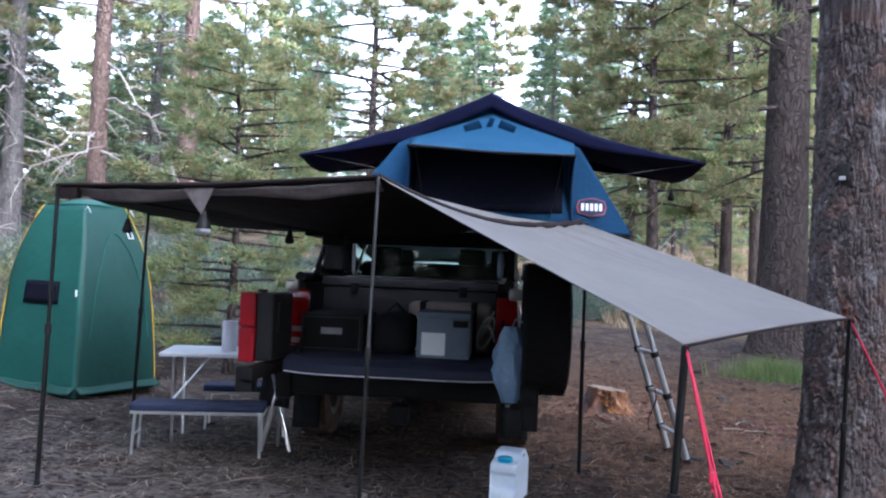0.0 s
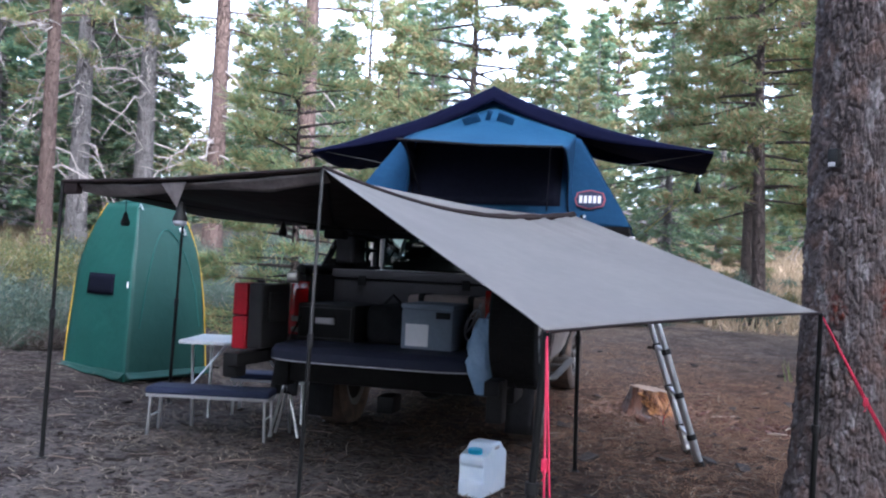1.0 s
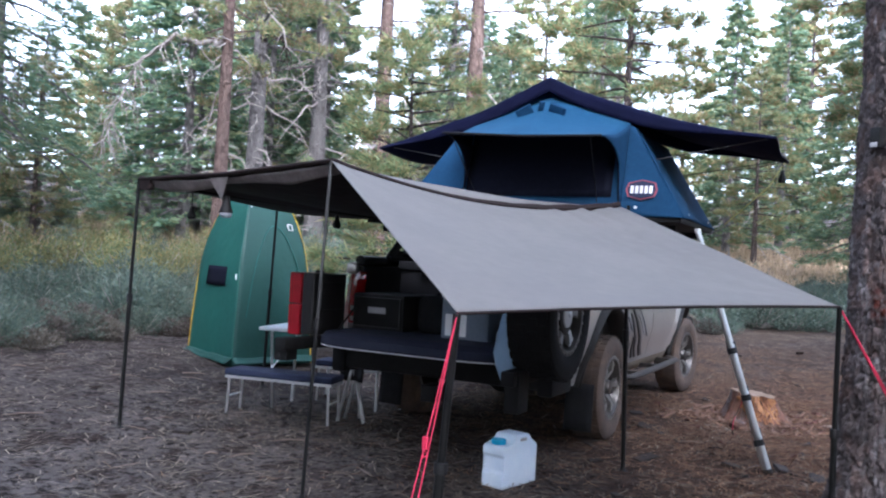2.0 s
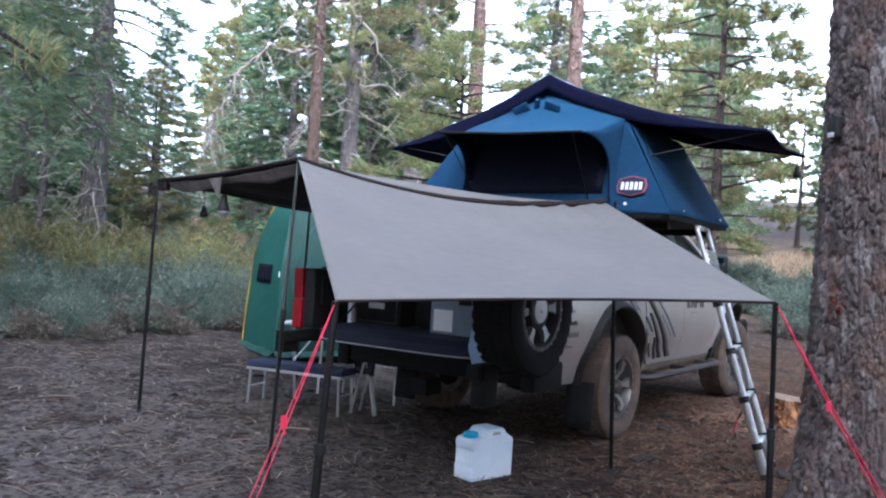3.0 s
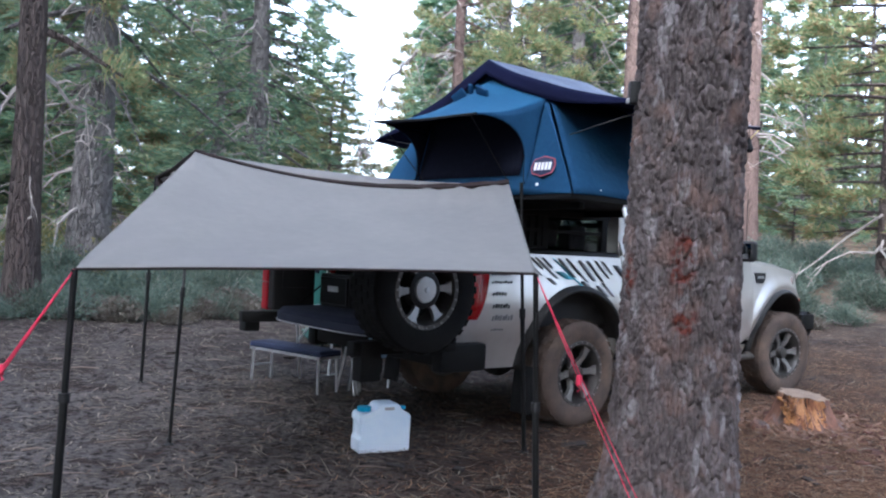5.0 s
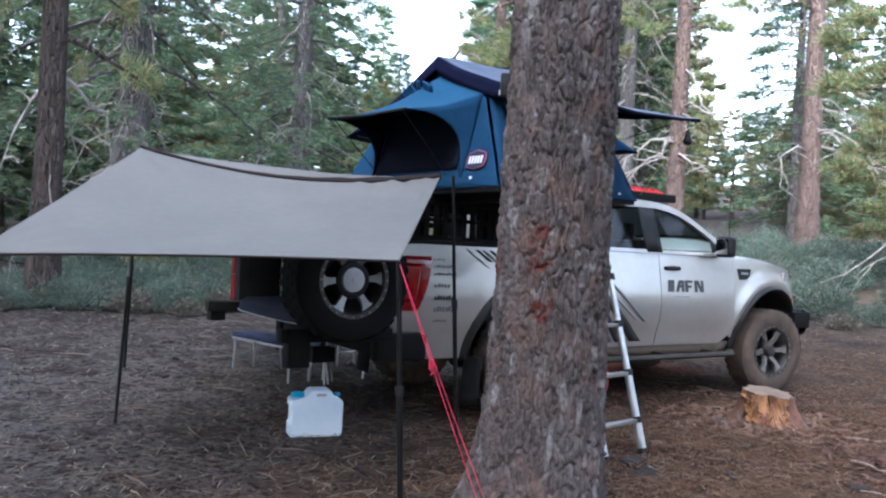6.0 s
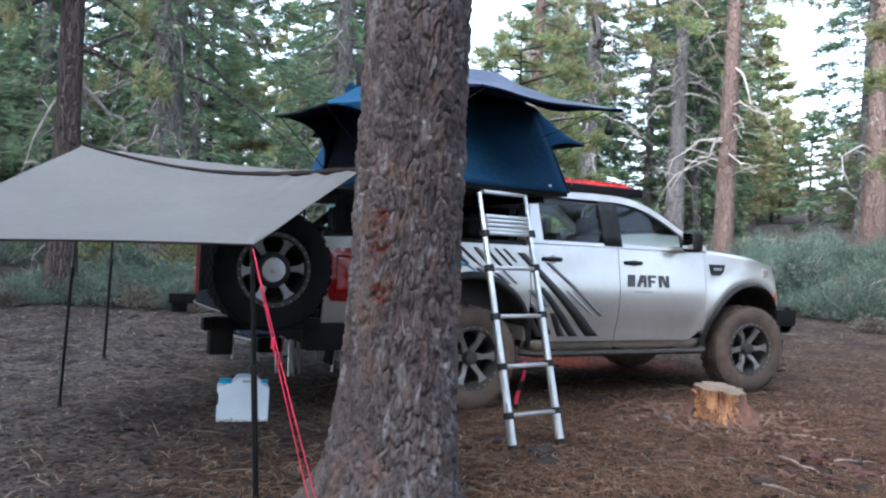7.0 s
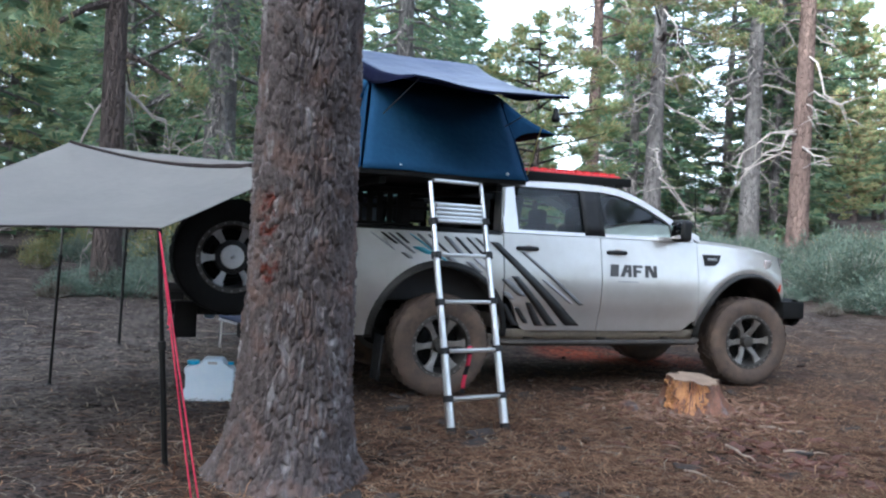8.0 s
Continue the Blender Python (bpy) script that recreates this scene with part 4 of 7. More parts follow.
def arch(y, yc):
    """The height of a wheel arch's lip over a place along the side, or -1 outside it."""
    d = abs(y - yc)
    return ARCH_Z + math.sqrt(ARCH_R ** 2 - d * d) if d < ARCH_R else -1.0


def flank(bm, side, y0, y1, low, high, nu, nv, proud=0.0):
    sheet(bm, lambda u, v: (side * (half_width(lerp(y0, y1, u), lerp(low(lerp(y0, y1, u)), high(lerp(y0, y1, u)), v)) + proud), lerp(y0, y1, u),
                            lerp(low(lerp(y0, y1, u)), high(lerp(y0, y1, u)), v)), nu, nv)


def roof_line(y):
    """The upper outline of the cab's side."""
    knots = ((0.45, 1.80), (0.75, 1.825), (1.05, 1.842), (1.40, 1.850), (1.62, 1.842), (1.78, 1.822), (1.92, 1.784), (2.06, 1.726), (2.21, 1.645), (2.35, 1.562), (2.50, 1.482), (2.70, 1.395))
    return float(np.interp(y, [k[0] for k in knots], [k[1] for k in knots]))


def house_width(z):
    return 0.857 - (z - BELT) / (1.84 - BELT) * 0.155


def house(bm, side, y0, y1, low, high, nu=6, nv=4, proud=0.0):
    """A piece of the cab's side above the belt."""
    def at(u, v):
        y = lerp(y0, y1, u)
        z = lerp(low(y), high(y), v)
        return (side * (house_width(z) + proud), y, z)
    sheet(bm, at, nu, nv)


def build_body():
    for side, name in ((1, "right"), (-1, "left")):
        bm = bmesh.new()
        flank(bm, side, -1.26, 0.555, lambda y: max(0.50 if y < -0.6 else 0.46, arch(y, 0.0)), lambda y: RAIL - 0.012 * smooth(-1.0, -1.26, y), 90, 12)
        bed = part("bed_side", bm, M["paint"], truck, "dusty silver bed side", solid=0.03)
        bm = bmesh.new()
        box(bm, (side * 0.80, -1.262, 1.29), (0.10, 0.05, 0.085), None, 0.018, 3)
        part("bed_corner", bm, M["paint"], bed)
        bm = bmesh.new()
        tube(bm, [(side * (half_width(y, RAIL) - 0.04), y, RAIL + 0.005) for y in (-1.25, -0.6, 0.0, 0.55)], 0.038, 8)
        part("rail_cap", bm, M["black_plastic"], bed)
        bm = bmesh.new()
        flank(bm, side, 2.60, 3.74, lambda y: max(0.60, arch(y, 3.22)), lambda y: 1.365 - 0.10 * ((y - 2.6) / 1.14) ** 1.6, 96, 20)
        part("front_fender", bm, M["paint"], truck, solid=0.03)
        for y0, y1, nm in ((0.564, 1.5275, "rear_door"), (1.5345, 2.594, "front_door")):
            bm = bmesh.new()
            low = (lambda y: max(0.545, 0.545 + 0.30 * smooth(0.80, 0.58, y))) if nm == "rear_door" else (lambda y: 0.545 + 0.10 * smooth(2.45, 2.59, y))
            flank(bm, side, y0, y1, low, lambda y: BELT, 24, 12, 0.002)
            door = part(nm, bm, M["paint"], truck, solid=0.03)
            hy = y0 + 0.225 if nm == "rear_door" else y0 + 0.165
            bm = bmesh.new()
            w = half_width(hy, 1.25) + 0.030
            tube(bm, [(side * (w - 0.03), hy - 0.105, 1.246), (side * w, hy - 0.085, 1.248), (side * (w + 0.006), hy, 1.251), (side * w, hy + 0.085, 1.25), (side * (w - 0.03), hy + 0.105, 1.248)], 0.019, 8)
            cup = bmesh.new()
            lathe(cup, [(0.001, 0.0), (0.036, 0.0), (0.042, -0.006), (0.001, -0.008)], (side * (half_width(hy + 0.01, 1.245) + 0.022), hy + 0.01, 1.245), (side, 0, 0), 20)
            part("handle_cup", cup, M["dust_paint"], door)
            part("door_handle", bm, M["black_plastic"], door, "black door handle")
            bm = bmesh.new()
            if nm == "rear_door":
                house(bm, side, 0.70, 1.37, lambda y: BELT + 0.03, lambda y: min(1.79, 1.42 + (y - 0.69) * 6.0), 24, 4, -0.012)
            else:
                house(bm, side, 1.575, 2.42, lambda y: BELT + 0.03, lambda y: max(BELT + 0.035, min(1.79, roof_line(y) - 0.058)), 30, 4, -0.012)
            g = part("window", bm, M["glass"], door, "dark tinted side window")
            g.visible_shadow = False
            bm = bmesh.new()
            flank(bm, side, y0 + 0.01, y1 - 0.05, lambda y: BELT - 0.012, lambda y: BELT + 0.012, 8, 1, 0.006)
            part("belt_seal", bm, M["black_plastic"], door, solid=0.012)
        bm = bmesh.new()
        house(bm, side, 0.56, 0.70, lambda y: BELT, lambda y: roof_line(y), 3, 6)
        house(bm, side, 0.70, 1.60, lambda y: 1.788, lambda y: roof_line(y), 12, 2)
        house(bm, side, 1.60, 2.62, lambda y: max(BELT, roof_line(y) - 0.058), lambda y: roof_line(y) + 0.004, 30, 2)
        house(bm, side, 0.69, 2.55, lambda y: BELT, lambda y: BELT + 0.03, 10, 1, -0.004)
        part("cab_frame", bm, M["paint"], truck, solid=0.03)
        bm = bmesh.new()
        house(bm, side, 1.365, 1.575, lambda y: BELT + 0.01, lambda y: 1.79, 3, 4, 0.006)
        part("door_pillar", bm, M["black_plastic"], truck, "gloss black door pillar", solid=0.012)
        bm = bmesh.new()
        house(bm, side, 2.30, 2.50, lambda y: BELT + 0.01, lambda y: max(BELT + 0.02, roof_line(y) - 0.05), 4, 2, 0.004)
        part("mirror_sail", bm, M["black_plastic"], truck, solid=0.012)
        bm = bmesh.new()
        sheet(bm, lambda u, v: (side * (half_width(lerp(0.56, 2.62, u), 0.54) - 0.01 - 0.05 * v), lerp(0.56, 2.62, u), lerp(0.55, 0.44, v)), 10, 2)
        part("sill", bm, M["sill"], truck, "sill coated with tan dust", solid=0.02)
        bm = bmesh.new()
        tube(bm, [(side * 0.86, 0.50, 0.455), (side * 0.955, 0.60, 0.45), (side * 0.965, 1.5, 0.45), (side * 0.955, 2.52, 0.45), (side * 0.86, 2.62, 0.46)], 0.042, 10, flatten=0.62)
        for y in (0.85, 1.6, 2.3):
            box(bm, (side * 0.80, y, 0.46), (0.3, 0.05, 0.04))
        part("side_step", bm, M["step"], truck, "dusty black side step")
        for yc, nm in ((0.0, "rear_flare"), (3.22, "front_flare")):
            bm = bmesh.new()
            a0, a1 = (-0.12, math.pi + 0.02) if yc else (0.0, math.pi + 0.02)
            def lip(u, v):
                a = lerp(a0, a1, u)
                r = ARCH_R + lerp(-0.015, 0.018 if yc else 0.034, v)
                y, z = yc + r * math.cos(a), ARCH_Z + r * math.sin(a)
                return (side * (half_width(y, max(z, 0.5)) + 0.055 * (1 - v) ** 0.7 * math.sin(min(max(u, 0.05), 0.95) * math.pi) ** 0.3 + 0.004), y, z)
            sheet(bm, lip, 40, 5)
            def inner(u, v):
                a = lerp(a0, a1, u)
                y, z = yc + (ARCH_R - 0.02) * math.cos(a), ARCH_Z + (ARCH_R - 0.02) * math.sin(a)
                return (side * lerp(half_width(y, max(z, 0.5)) + 0.055, 0.45, v), y, z)
            sheet(bm, inner, 32, 4)
            part(nm, bm, M["flare"], truck, "textured black wheel-arch flare", solid=0.008)
        bm = bmesh.new()
        cx, cy, cz = side * 0.99, 2.31, 1.475
        box(bm, (cx, cy, cz), (0.17, 0.125, 0.20), turn_z(side * 8), 0.048, 4)
        mirror = part("side_mirror", bm, M["black_plastic"], truck, "black side mirror housing")
        bm = bmesh.new()
        tube(bm, [(side * 0.85, 2.40, 1.40), (side * 0.93, 2.37, 1.41)], 0.028, 8)
        part("mirror_arm", bm, M["black_plastic"], mirror)
        bm = bmesh.new()
        box(bm, (cx, cy - 0.061, cz), (0.125, 0.008, 0.15), turn_z(side * 8), 0.003)
        part("mirror_glass", bm, M["mirror"], mirror)
        # lamp units at the rear corners
        bm = bmesh.new()
        def lens(u, v):
            a, z = lerp(-0.15, 1.0, u), lerp(0.865, 1.262, v)
            bulge = 0.016 * math.sin(v * math.pi) ** 0.4
            if a < 0.45:
                s = (a + 0.15) / 0.60
                return (side * lerp(0.665, 0.815, s), -1.275 - bulge + 0.03 * s * s, z)
            s = (a - 0.45) / 0.55
            return (side * (half_width(-1.2 + 0.27 * s, z) + bulge * 0.8 + 0.017 - 0.02 * (1 - s) ** 2), lerp(-1.24, -0.945 - 0.13 * (1 - v) ** 1.5, s), z)
        sheet(bm, lens, 20, 12)
        tail = part("tail_light", bm, M["tail"], truck, "large red wrap-around tail lamp", solid=0.012)
        bm = bmesh.new()
        sheet(bm, lambda u, v: Vector(lens(lerp(0.64, 0.86, u), lerp(0.16, 0.86, v))) + Vector((side * 0.010, 0, 0)), 8, 8)
        part("lamp_core", bm, M["tail_core"], tail, "brighter red lens core", solid=0.004)
        bm = bmesh.new()
        for z in (0.905, 0.985):
            box(bm, (side * 0.74, -1.302, z), (0.085, 0.012, 0.038), None, 0.005)
        part("reversing_lamp", bm, M["tail_white"], tail)
        bm = bmesh.new()
        prism(bm, [(side * (half_width(y, z) + 0.012), y, z) for y, z in ((2.66, 1.27), (2.87, 1.27), (2.84, 1.20), (2.79, 1.165), (2.68, 1.165))], (side * 0.014, 0, 0))
        vent = part("fender_vent", bm, M["black_plastic"], truck, "black fender vent")
        bm = bmesh.new()
        box(bm, (side * (half_width(2.76, 1.22) + 0.028), 2.76, 1.225), (0.006, 0.11, 0.022), None, 0.004)
        part("vent_bar", bm, M["alu"], vent)
        bm = bmesh.new()
        box(bm, (side * 0.815, 3.63, 0.97), (0.05, 0.08, 0.085), None, 0.014)
        part("marker_lamp", bm, M["amber"], truck, "amber side marker")
        bm = bmesh.new()
        def lamp(u, v):
            y = lerp(3.42, 3.80, u)
            return (side * (half_width(y, 1.15) + 0.004 - 0.10 * u * u), y, lerp(1.13, 1.245 - 0.02 * u, v))
        sheet(bm, lamp, 12, 5)
        part("headlight", bm, M["tail_white"], truck, "clear swept-back headlight", solid=0.02)

    # bonnet, roof, screens, rear wall, nose
    bm = bmesh.new()
    def bonnet(u, v):
        y, s = lerp(2.56, 3.78, u), lerp(-1, 1, v)
        w = lerp(0.845, 0.74, u ** 2)
        z = 1.405 - 0.075 * u ** 1.6 - 0.05 * u ** 6 - 0.05 * abs(s) ** 3 + 0.018 * smooth(0.5, 0.62, abs(s)) * (1 - smooth(0.85, 0.95, abs(s)))
        return (s * w, y, z)
    sheet(bm, bonnet, 20, 24)
    part("bonnet", bm, M["paint"], truck, solid=0.02)
    bm = bmesh.new()
    def roof(u, v):
        y, s = lerp(0.53, 1.80, u), lerp(-1, 1, v)
        return (s * (0.712 - 0.012 * smooth(0.8, 1, u)), y, roof_line(y) + 0.035 * (1 - abs(s) ** 2.4) - 0.01 * smooth(0.9, 1, u))
    sheet(bm, roof, 16, 20)
    part("roof", bm, M["paint"], truck, solid=0.02)
    bm = bmesh.new()
    def screen(u, v):
        s, t = lerp(-1, 1, v), u
        y = lerp(1.78, 2.62, t)
        w = house_width(roof_line(y)) - 0.01
        return (s * w, y + 0.10 * (1 - s * s) * t, roof_line(y) + 0.028 * (1 - abs(s) ** 2.4) * (1 - t))
    sheet(bm, screen, 12, 16)
    g = part("windscreen", bm, M["glass"], truck, "tinted windscreen")
    g.visible_shadow = False
    bm = bmesh.new()
    box(bm, (0, 0.56, 0.96), (1.70, 0.03, 0.82), None, 0.01)
    box(bm, (0, 0.56, 1.80), (1.42, 0.03, 0.07))
    for s in (-1, 1):
        box(bm, (s * 0.755, 0.56, 1.58), (0.14, 0.03, 0.42))
    part("cab_rear_wall", bm, M["paint"], truck)
    bm = bmesh.new()
    box(bm, (0, 0.56, 1.57), (1.38, 0.008, 0.40))
    g = part("rear_window", bm, M["glass"], truck, "dark glass rear window of the cab")
    g.visible_shadow = False
    bm = bmesh.new()
    def nose(u, v):
        s, z = lerp(-1, 1, u), lerp(0.78, 1.27, v)
        return (s * 0.755, 3.86 - 0.12 * abs(s) ** 2.5 - 0.05 * v * v, z)
    sheet(bm, nose, 20, 6)
    part("front_grille", bm, M["black_plastic"], truck, "black front grille", solid=0.03)
    bm = bmesh.new()
    def bumper(u, v):
        s, a = lerp(-1, 1, u), v * math.tau
        r = Vector((0, math.cos(a) * 0.10, math.sin(a) * 0.135))
        return Vector((s * 0.86, 3.93 - 0.10 * abs(s) ** 3, 0.73)) + r
    sheet(bm, bumper, 20, 12)
    box(bm, (0.82, 3.82, 0.755), (0.10, 0.28, 0.17), None, 0.02)
    box(bm, (-0.82, 3.82, 0.755), (0.10, 0.28, 0.17), None, 0.02)
    part("front_bumper", bm, M["black_steel"], truck, "black steel front bumper")
    # chassis and belly
    for s in (-1, 1):
        bm = bmesh.new()
        box(bm, (s * 0.45, 1.2, 0.60), (0.09, 5.0, 0.16), None, 0.01)
        part("chassis_rail", bm, M["black_steel"], truck)
    for y, r in ((0, 0.05), (3.22, 0.04)):
        bm = bmesh.new()
        tube(bm, [(-0.75, y, 0.42), (0.75, y, 0.42)], r, 10)
        part("axle", bm, M["black_steel"], truck)
    bm = bmesh.new()
    box(bm, (0, 1.55, 0.56), (1.55, 2.0, 0.06))
    part("floor_pan", bm, M["black_steel"], truck)
    bm = bmesh.new()
    lathe(bm, [(0.02, -0.12), (0.13, -0.08), (0.15, 0), (0.13, 0.08), (0.02, 0.12)], (0.0, 0, 0.42), (0, 1, 0), 16)
    part("differential", bm, M["black_steel"], truck)
    bm = bmesh.new()
    box(bm, (0, 3.1, 0.85), (0.9, 1.0, 0.5))
    part("engine_block", bm, M["black_steel"], truck)
    for side in (1, -1):
        bm = bmesh.new()
        flank(bm, side, 0.60, 2.55, lambda y: 0.62, lambda y: BELT - 0.02, 10, 4, -0.05)
        part("door_lining", bm, M["interior"], truck, solid=0.01)
    bm = bmesh.new()
    sheet(bm, lambda u, v: (lerp(-0.68, 0.68, v), lerp(0.60, 1.66, u), roof_line(lerp(0.60, 1.66, u)) - 0.035), 10, 6)
    part("headlining", bm, M["lining"], truck, solid=0.01)
    # cab floor, seats, dashboard and wheel
    bm = bmesh.new()
    box(bm, (0, 1.55, 0.66), (1.55, 1.95, 0.08))
    box(bm, (0, 2.40, 1.20), (1.50, 0.36, 0.26), None, 0.05)
    part("cab_interior", bm, M["interior"], truck, "dark dashboard and cab floor")
    for x, y, w in ((-0.37, 1.62, 0.5), (0.37, 1.62, 0.5), (0.0, 0.80, 1.3)):
        bm = bmesh.new()
        box(bm, (x, y + 0.25, 0.86), (w, 0.5, 0.2), None, 0.05)
        box(bm, (x, y, 1.20), (w, 0.16, 0.62), Matrix.Rotation(radians(10), 3, "X"), 0.05)
        for hx in ((x,) if w < 1 else (-0.4, 0.4)):
            box(bm, (hx, y - 0.07, 1.57), (0.26, 0.10, 0.17), None, 0.04)
            tube(bm, [(hx, y - 0.05, 1.40), (hx, y - 0.06, 1.56)], 0.012, 6)
        part("seat", bm, M["interior"], truck, "dark cloth seat with a headrest")
    bm = bmesh.new()
    tube(bm, [(-0.37 + 0.18 * math.cos(a), 2.13 - 0.05 * math.sin(a), 1.34 + 0.17 * math.sin(a)) for a in [k * math.tau / 20 for k in range(21)]], 0.014, 6)
    part("steering_wheel", bm, M["interior"], truck)


def wheel(name, cx, cy, cz, side, tyre_mat, label, out=None, turn=0.0, hub_mat=None, face=None, r=0.425, w=0.28):
    """A wheel: hub, tyre with lugs, and a rim with six spokes. out: the way its face looks."""
    ax = Vector(out) if out else Vector((side, 0, 0))
    ax.rotate(Euler((0, 0, radians(turn))))
    u, v = ring_frame(ax)
    c = Vector((cx, cy, cz))
    bm = bmesh.new()
    lathe(bm, [(0.02, w * 0.40), (0.052, w * 0.39), (0.058, w * 0.34), (0.062, w * 0.2), (0.07, w * 0.1), (0.07, -w * 0.2), (0.02, -w * 0.2)], c, ax, 24)
    hub = part(name, bm, hub_mat or M["rim"], truck, label)
    bm = bmesh.new()
    prof = [(0.24, w * 0.30), (0.245, w * 0.40), (0.27, w * 0.455), (0.32, w * 0.50), (0.365, w * 0.49), (0.40, w * 0.45), (r - 0.012, w * 0.40), (r - 0.008, w * 0.2), (r - 0.008, -w * 0.2)]
    prof += [(q, -h) for q, h in prof[6::-1]]
    lathe(bm, prof, c, ax, 56, closed=True)
    part("tyre", bm, tyre_mat, hub, "chunky all-terrain tyre", angle=30)
    bm = bmesh.new()
    lugs = 34
    for k in range(lugs):
        for row, (h, ww, sh) in enumerate(((w * 0.33, w * 0.19, 0.0), (w * 0.11, w * 0.19, 0.5), (-w * 0.11, w * 0.19, 0.0), (-w * 0.33, w * 0.19, 0.5))):
            a = (k + sh) * math.tau / lugs
            d = u * math.cos(a) + v * math.sin(a)
            t = ax.cross(d)
            m3 = Matrix((t, ax, d)).transposed()
            box(bm, c + ax * h + d * (r - 0.005), (0.046, ww, 0.005), m3)
    tagged(part("tread", bm, tyre_mat, hub, "moulded tread blocks", angle=30), kind="stuff")
    bm = bmesh.new()
    lathe(bm, [(0.255, w * 0.44), (0.262, w * 0.40), (0.235, w * 0.36), (0.225, w * 0.20), (0.215, 0.0), (0.215, -w * 0.4), (0.262, -w * 0.42), (0.250, -w * 0.44), (0.205, -w * 0.4), (0.205, w * 0.0), (0.215, w * 0.30), (0.232, w * 0.44)], c, ax, 48, closed=True)
    rim = part("rim", bm, M["rim"], hub, "dark grey alloy rim")
    bm = bmesh.new()
    lathe(bm, [(0.236, w * 0.435), (0.256, w * 0.445), (0.262, w * 0.43), (0.262, w * 0.41), (0.236, w * 0.41)], c, ax, 48, closed=True)
    part("rim_lip", bm, M["rim"], rim)
    bm = bmesh.new()
    for k in range(6):
        a = k * math.tau / 6 + 0.06
        d = u * math.cos(a) + v * math.sin(a)
        t = ax.cross(d)
        i0, i1 = c + ax * w * 0.20 + d * 0.055, c + ax * w * 0.36 + d * 0.232
        prism(bm, [i0 - t * 0.026, i0 + t * 0.026, i1 - d * 0.09 + t * 0.019, i1 - d * 0.035 + t * 0.028, i1 + t * 0.060, i1 - t * 0.060, i1 - d * 0.035 - t * 0.028, i1 - d * 0.09 - t * 0.019], -ax * 0.035)
    part("spokes", bm, face or M["rim_face"], rim, "six machined spokes")
    bm = bmesh.new()
    for k in range(24):
        a = k * math.tau / 24
        lathe(bm, [(0.008, 0), (0.008, 0.008), (0.002, 0.010)], c + ax * w * 0.435 + (u * math.cos(a) + v * math.sin(a)) * 0.247, ax, 6)
    tagged(part("rim_bolts", bm, M["rim_face"], rim), kind="stuff")
    bm = bmesh.new()
    lathe(bm, [(0.02, -w * 0.06), (0.155, -w * 0.06), (0.16, -w * 0.12), (0.207, -w * 0.14), (0.207, -w * 0.36), (0.02, -w * 0.36)], c, ax, 24)
    part("brake_disc", bm, M["black_steel"], hub)
    return hub


def build_bed():
    bm = bmesh.new()
    box(bm, (0.02, -0.36, 0.80), (1.44, 1.80, 0.05))
    for s in (-1, 1):
        box(bm, (s * 0.74 + 0.01, -0.36, 1.05), (0.05, 1.80, 0.52))
    box(bm, (0, 0.52, 1.07), (1.5, 0.05, 0.55))
    part("bed_liner", bm, M["black_plastic"], truck, "black plastic bed liner")
    bm = bmesh.new()
    def gate(u, v):
        s, t = lerp(-1, 1, u), v
        edge = 1 - 0.20 * abs(s) ** 5
        y = lerp(-1.29, -1.87, min(t / 0.86, 1.0) * edge)
        curl = smooth(0.80, 1.0, t)
        return (0.02 + s * 0.735 * (1 - 0.03 * t), y, 0.812 - 0.006 * t + 0.012 * (1 - abs(s) ** 4) * math.sin(t * math.pi) - 0.06 * curl)
    sheet(bm, gate, 30, 16)
    tg = part("tailgate", bm, M["tailgate"], truck, "lowered tailgate with a dark padded cover", solid=0.06)
    bm = bmesh.new()
    tube(bm, [(0.02 + s * 0.735 * 0.975, lerp(-1.29, -1.915, 1 - 0.20 * abs(s) ** 5), 0.745) for s in [k / 12 - 1 for k in range(25)]], 0.005, 6)
    part("piping", bm, M["trim_grey"], tg, "pale grey piping along the edge")
    bm = bmesh.new()
    for k in range(12):
        box(bm, (-0.58 + 0.11 * k, -1.31, 0.835), (0.05, 0.03, 0.012), None, 0.003)
    part("hinge_clip", bm, M["trim_grey"], tg)
    for s in (-1, 1):
        bm = bmesh.new()
        tube(bm, [(0.03 + s * 0.69, -1.27, 1.12), (0.03 + s * 0.685, -1.66, 0.83)], 0.008, 6)
        part("tailgate_cable", bm, M["black_steel"], tg)
    bm = bmesh.new()
    box(bm, (0.03, -1.30, 0.62), (1.56, 0.18, 0.17), None, 0.03)
    part("rear_bumper", bm, M["black_steel"], truck, "black steel rear bumper")
    for s in (-1, 1):
        bm = bmesh.new()
        box(bm, (0.03 + s * 0.83, -1.20, 0.60), (0.12, 0.42, 0.20), None, 0.03)
        part("bumper_corner", bm, M["black_steel"], truck)
    bm = bmesh.new()
    box(bm, (0.03, -1.40, 0.44), (0.12, 0.2, 0.12), None, 0.01)
    part("tow_hitch", bm, M["black_steel"], truck)
    for s in (-1, 1):
        bm = bmesh.new()
        def flap(u, v):
            return (s * lerp(0.72, 0.94, u), -0.50 - 0.03 * v, lerp(0.50, 0.14, v))
        sheet(bm, flap, 4, 4)
        part("mud_flap", bm, M["interior"], truck, solid=0.01)


def bar(name, c, s, bev=0.006, material="black_steel", parent=truck, label="", rot=None):
    bm = bmesh.new()
    box(bm, c, s, rot, bev)
    return part(name, bm, M[material], parent, label)


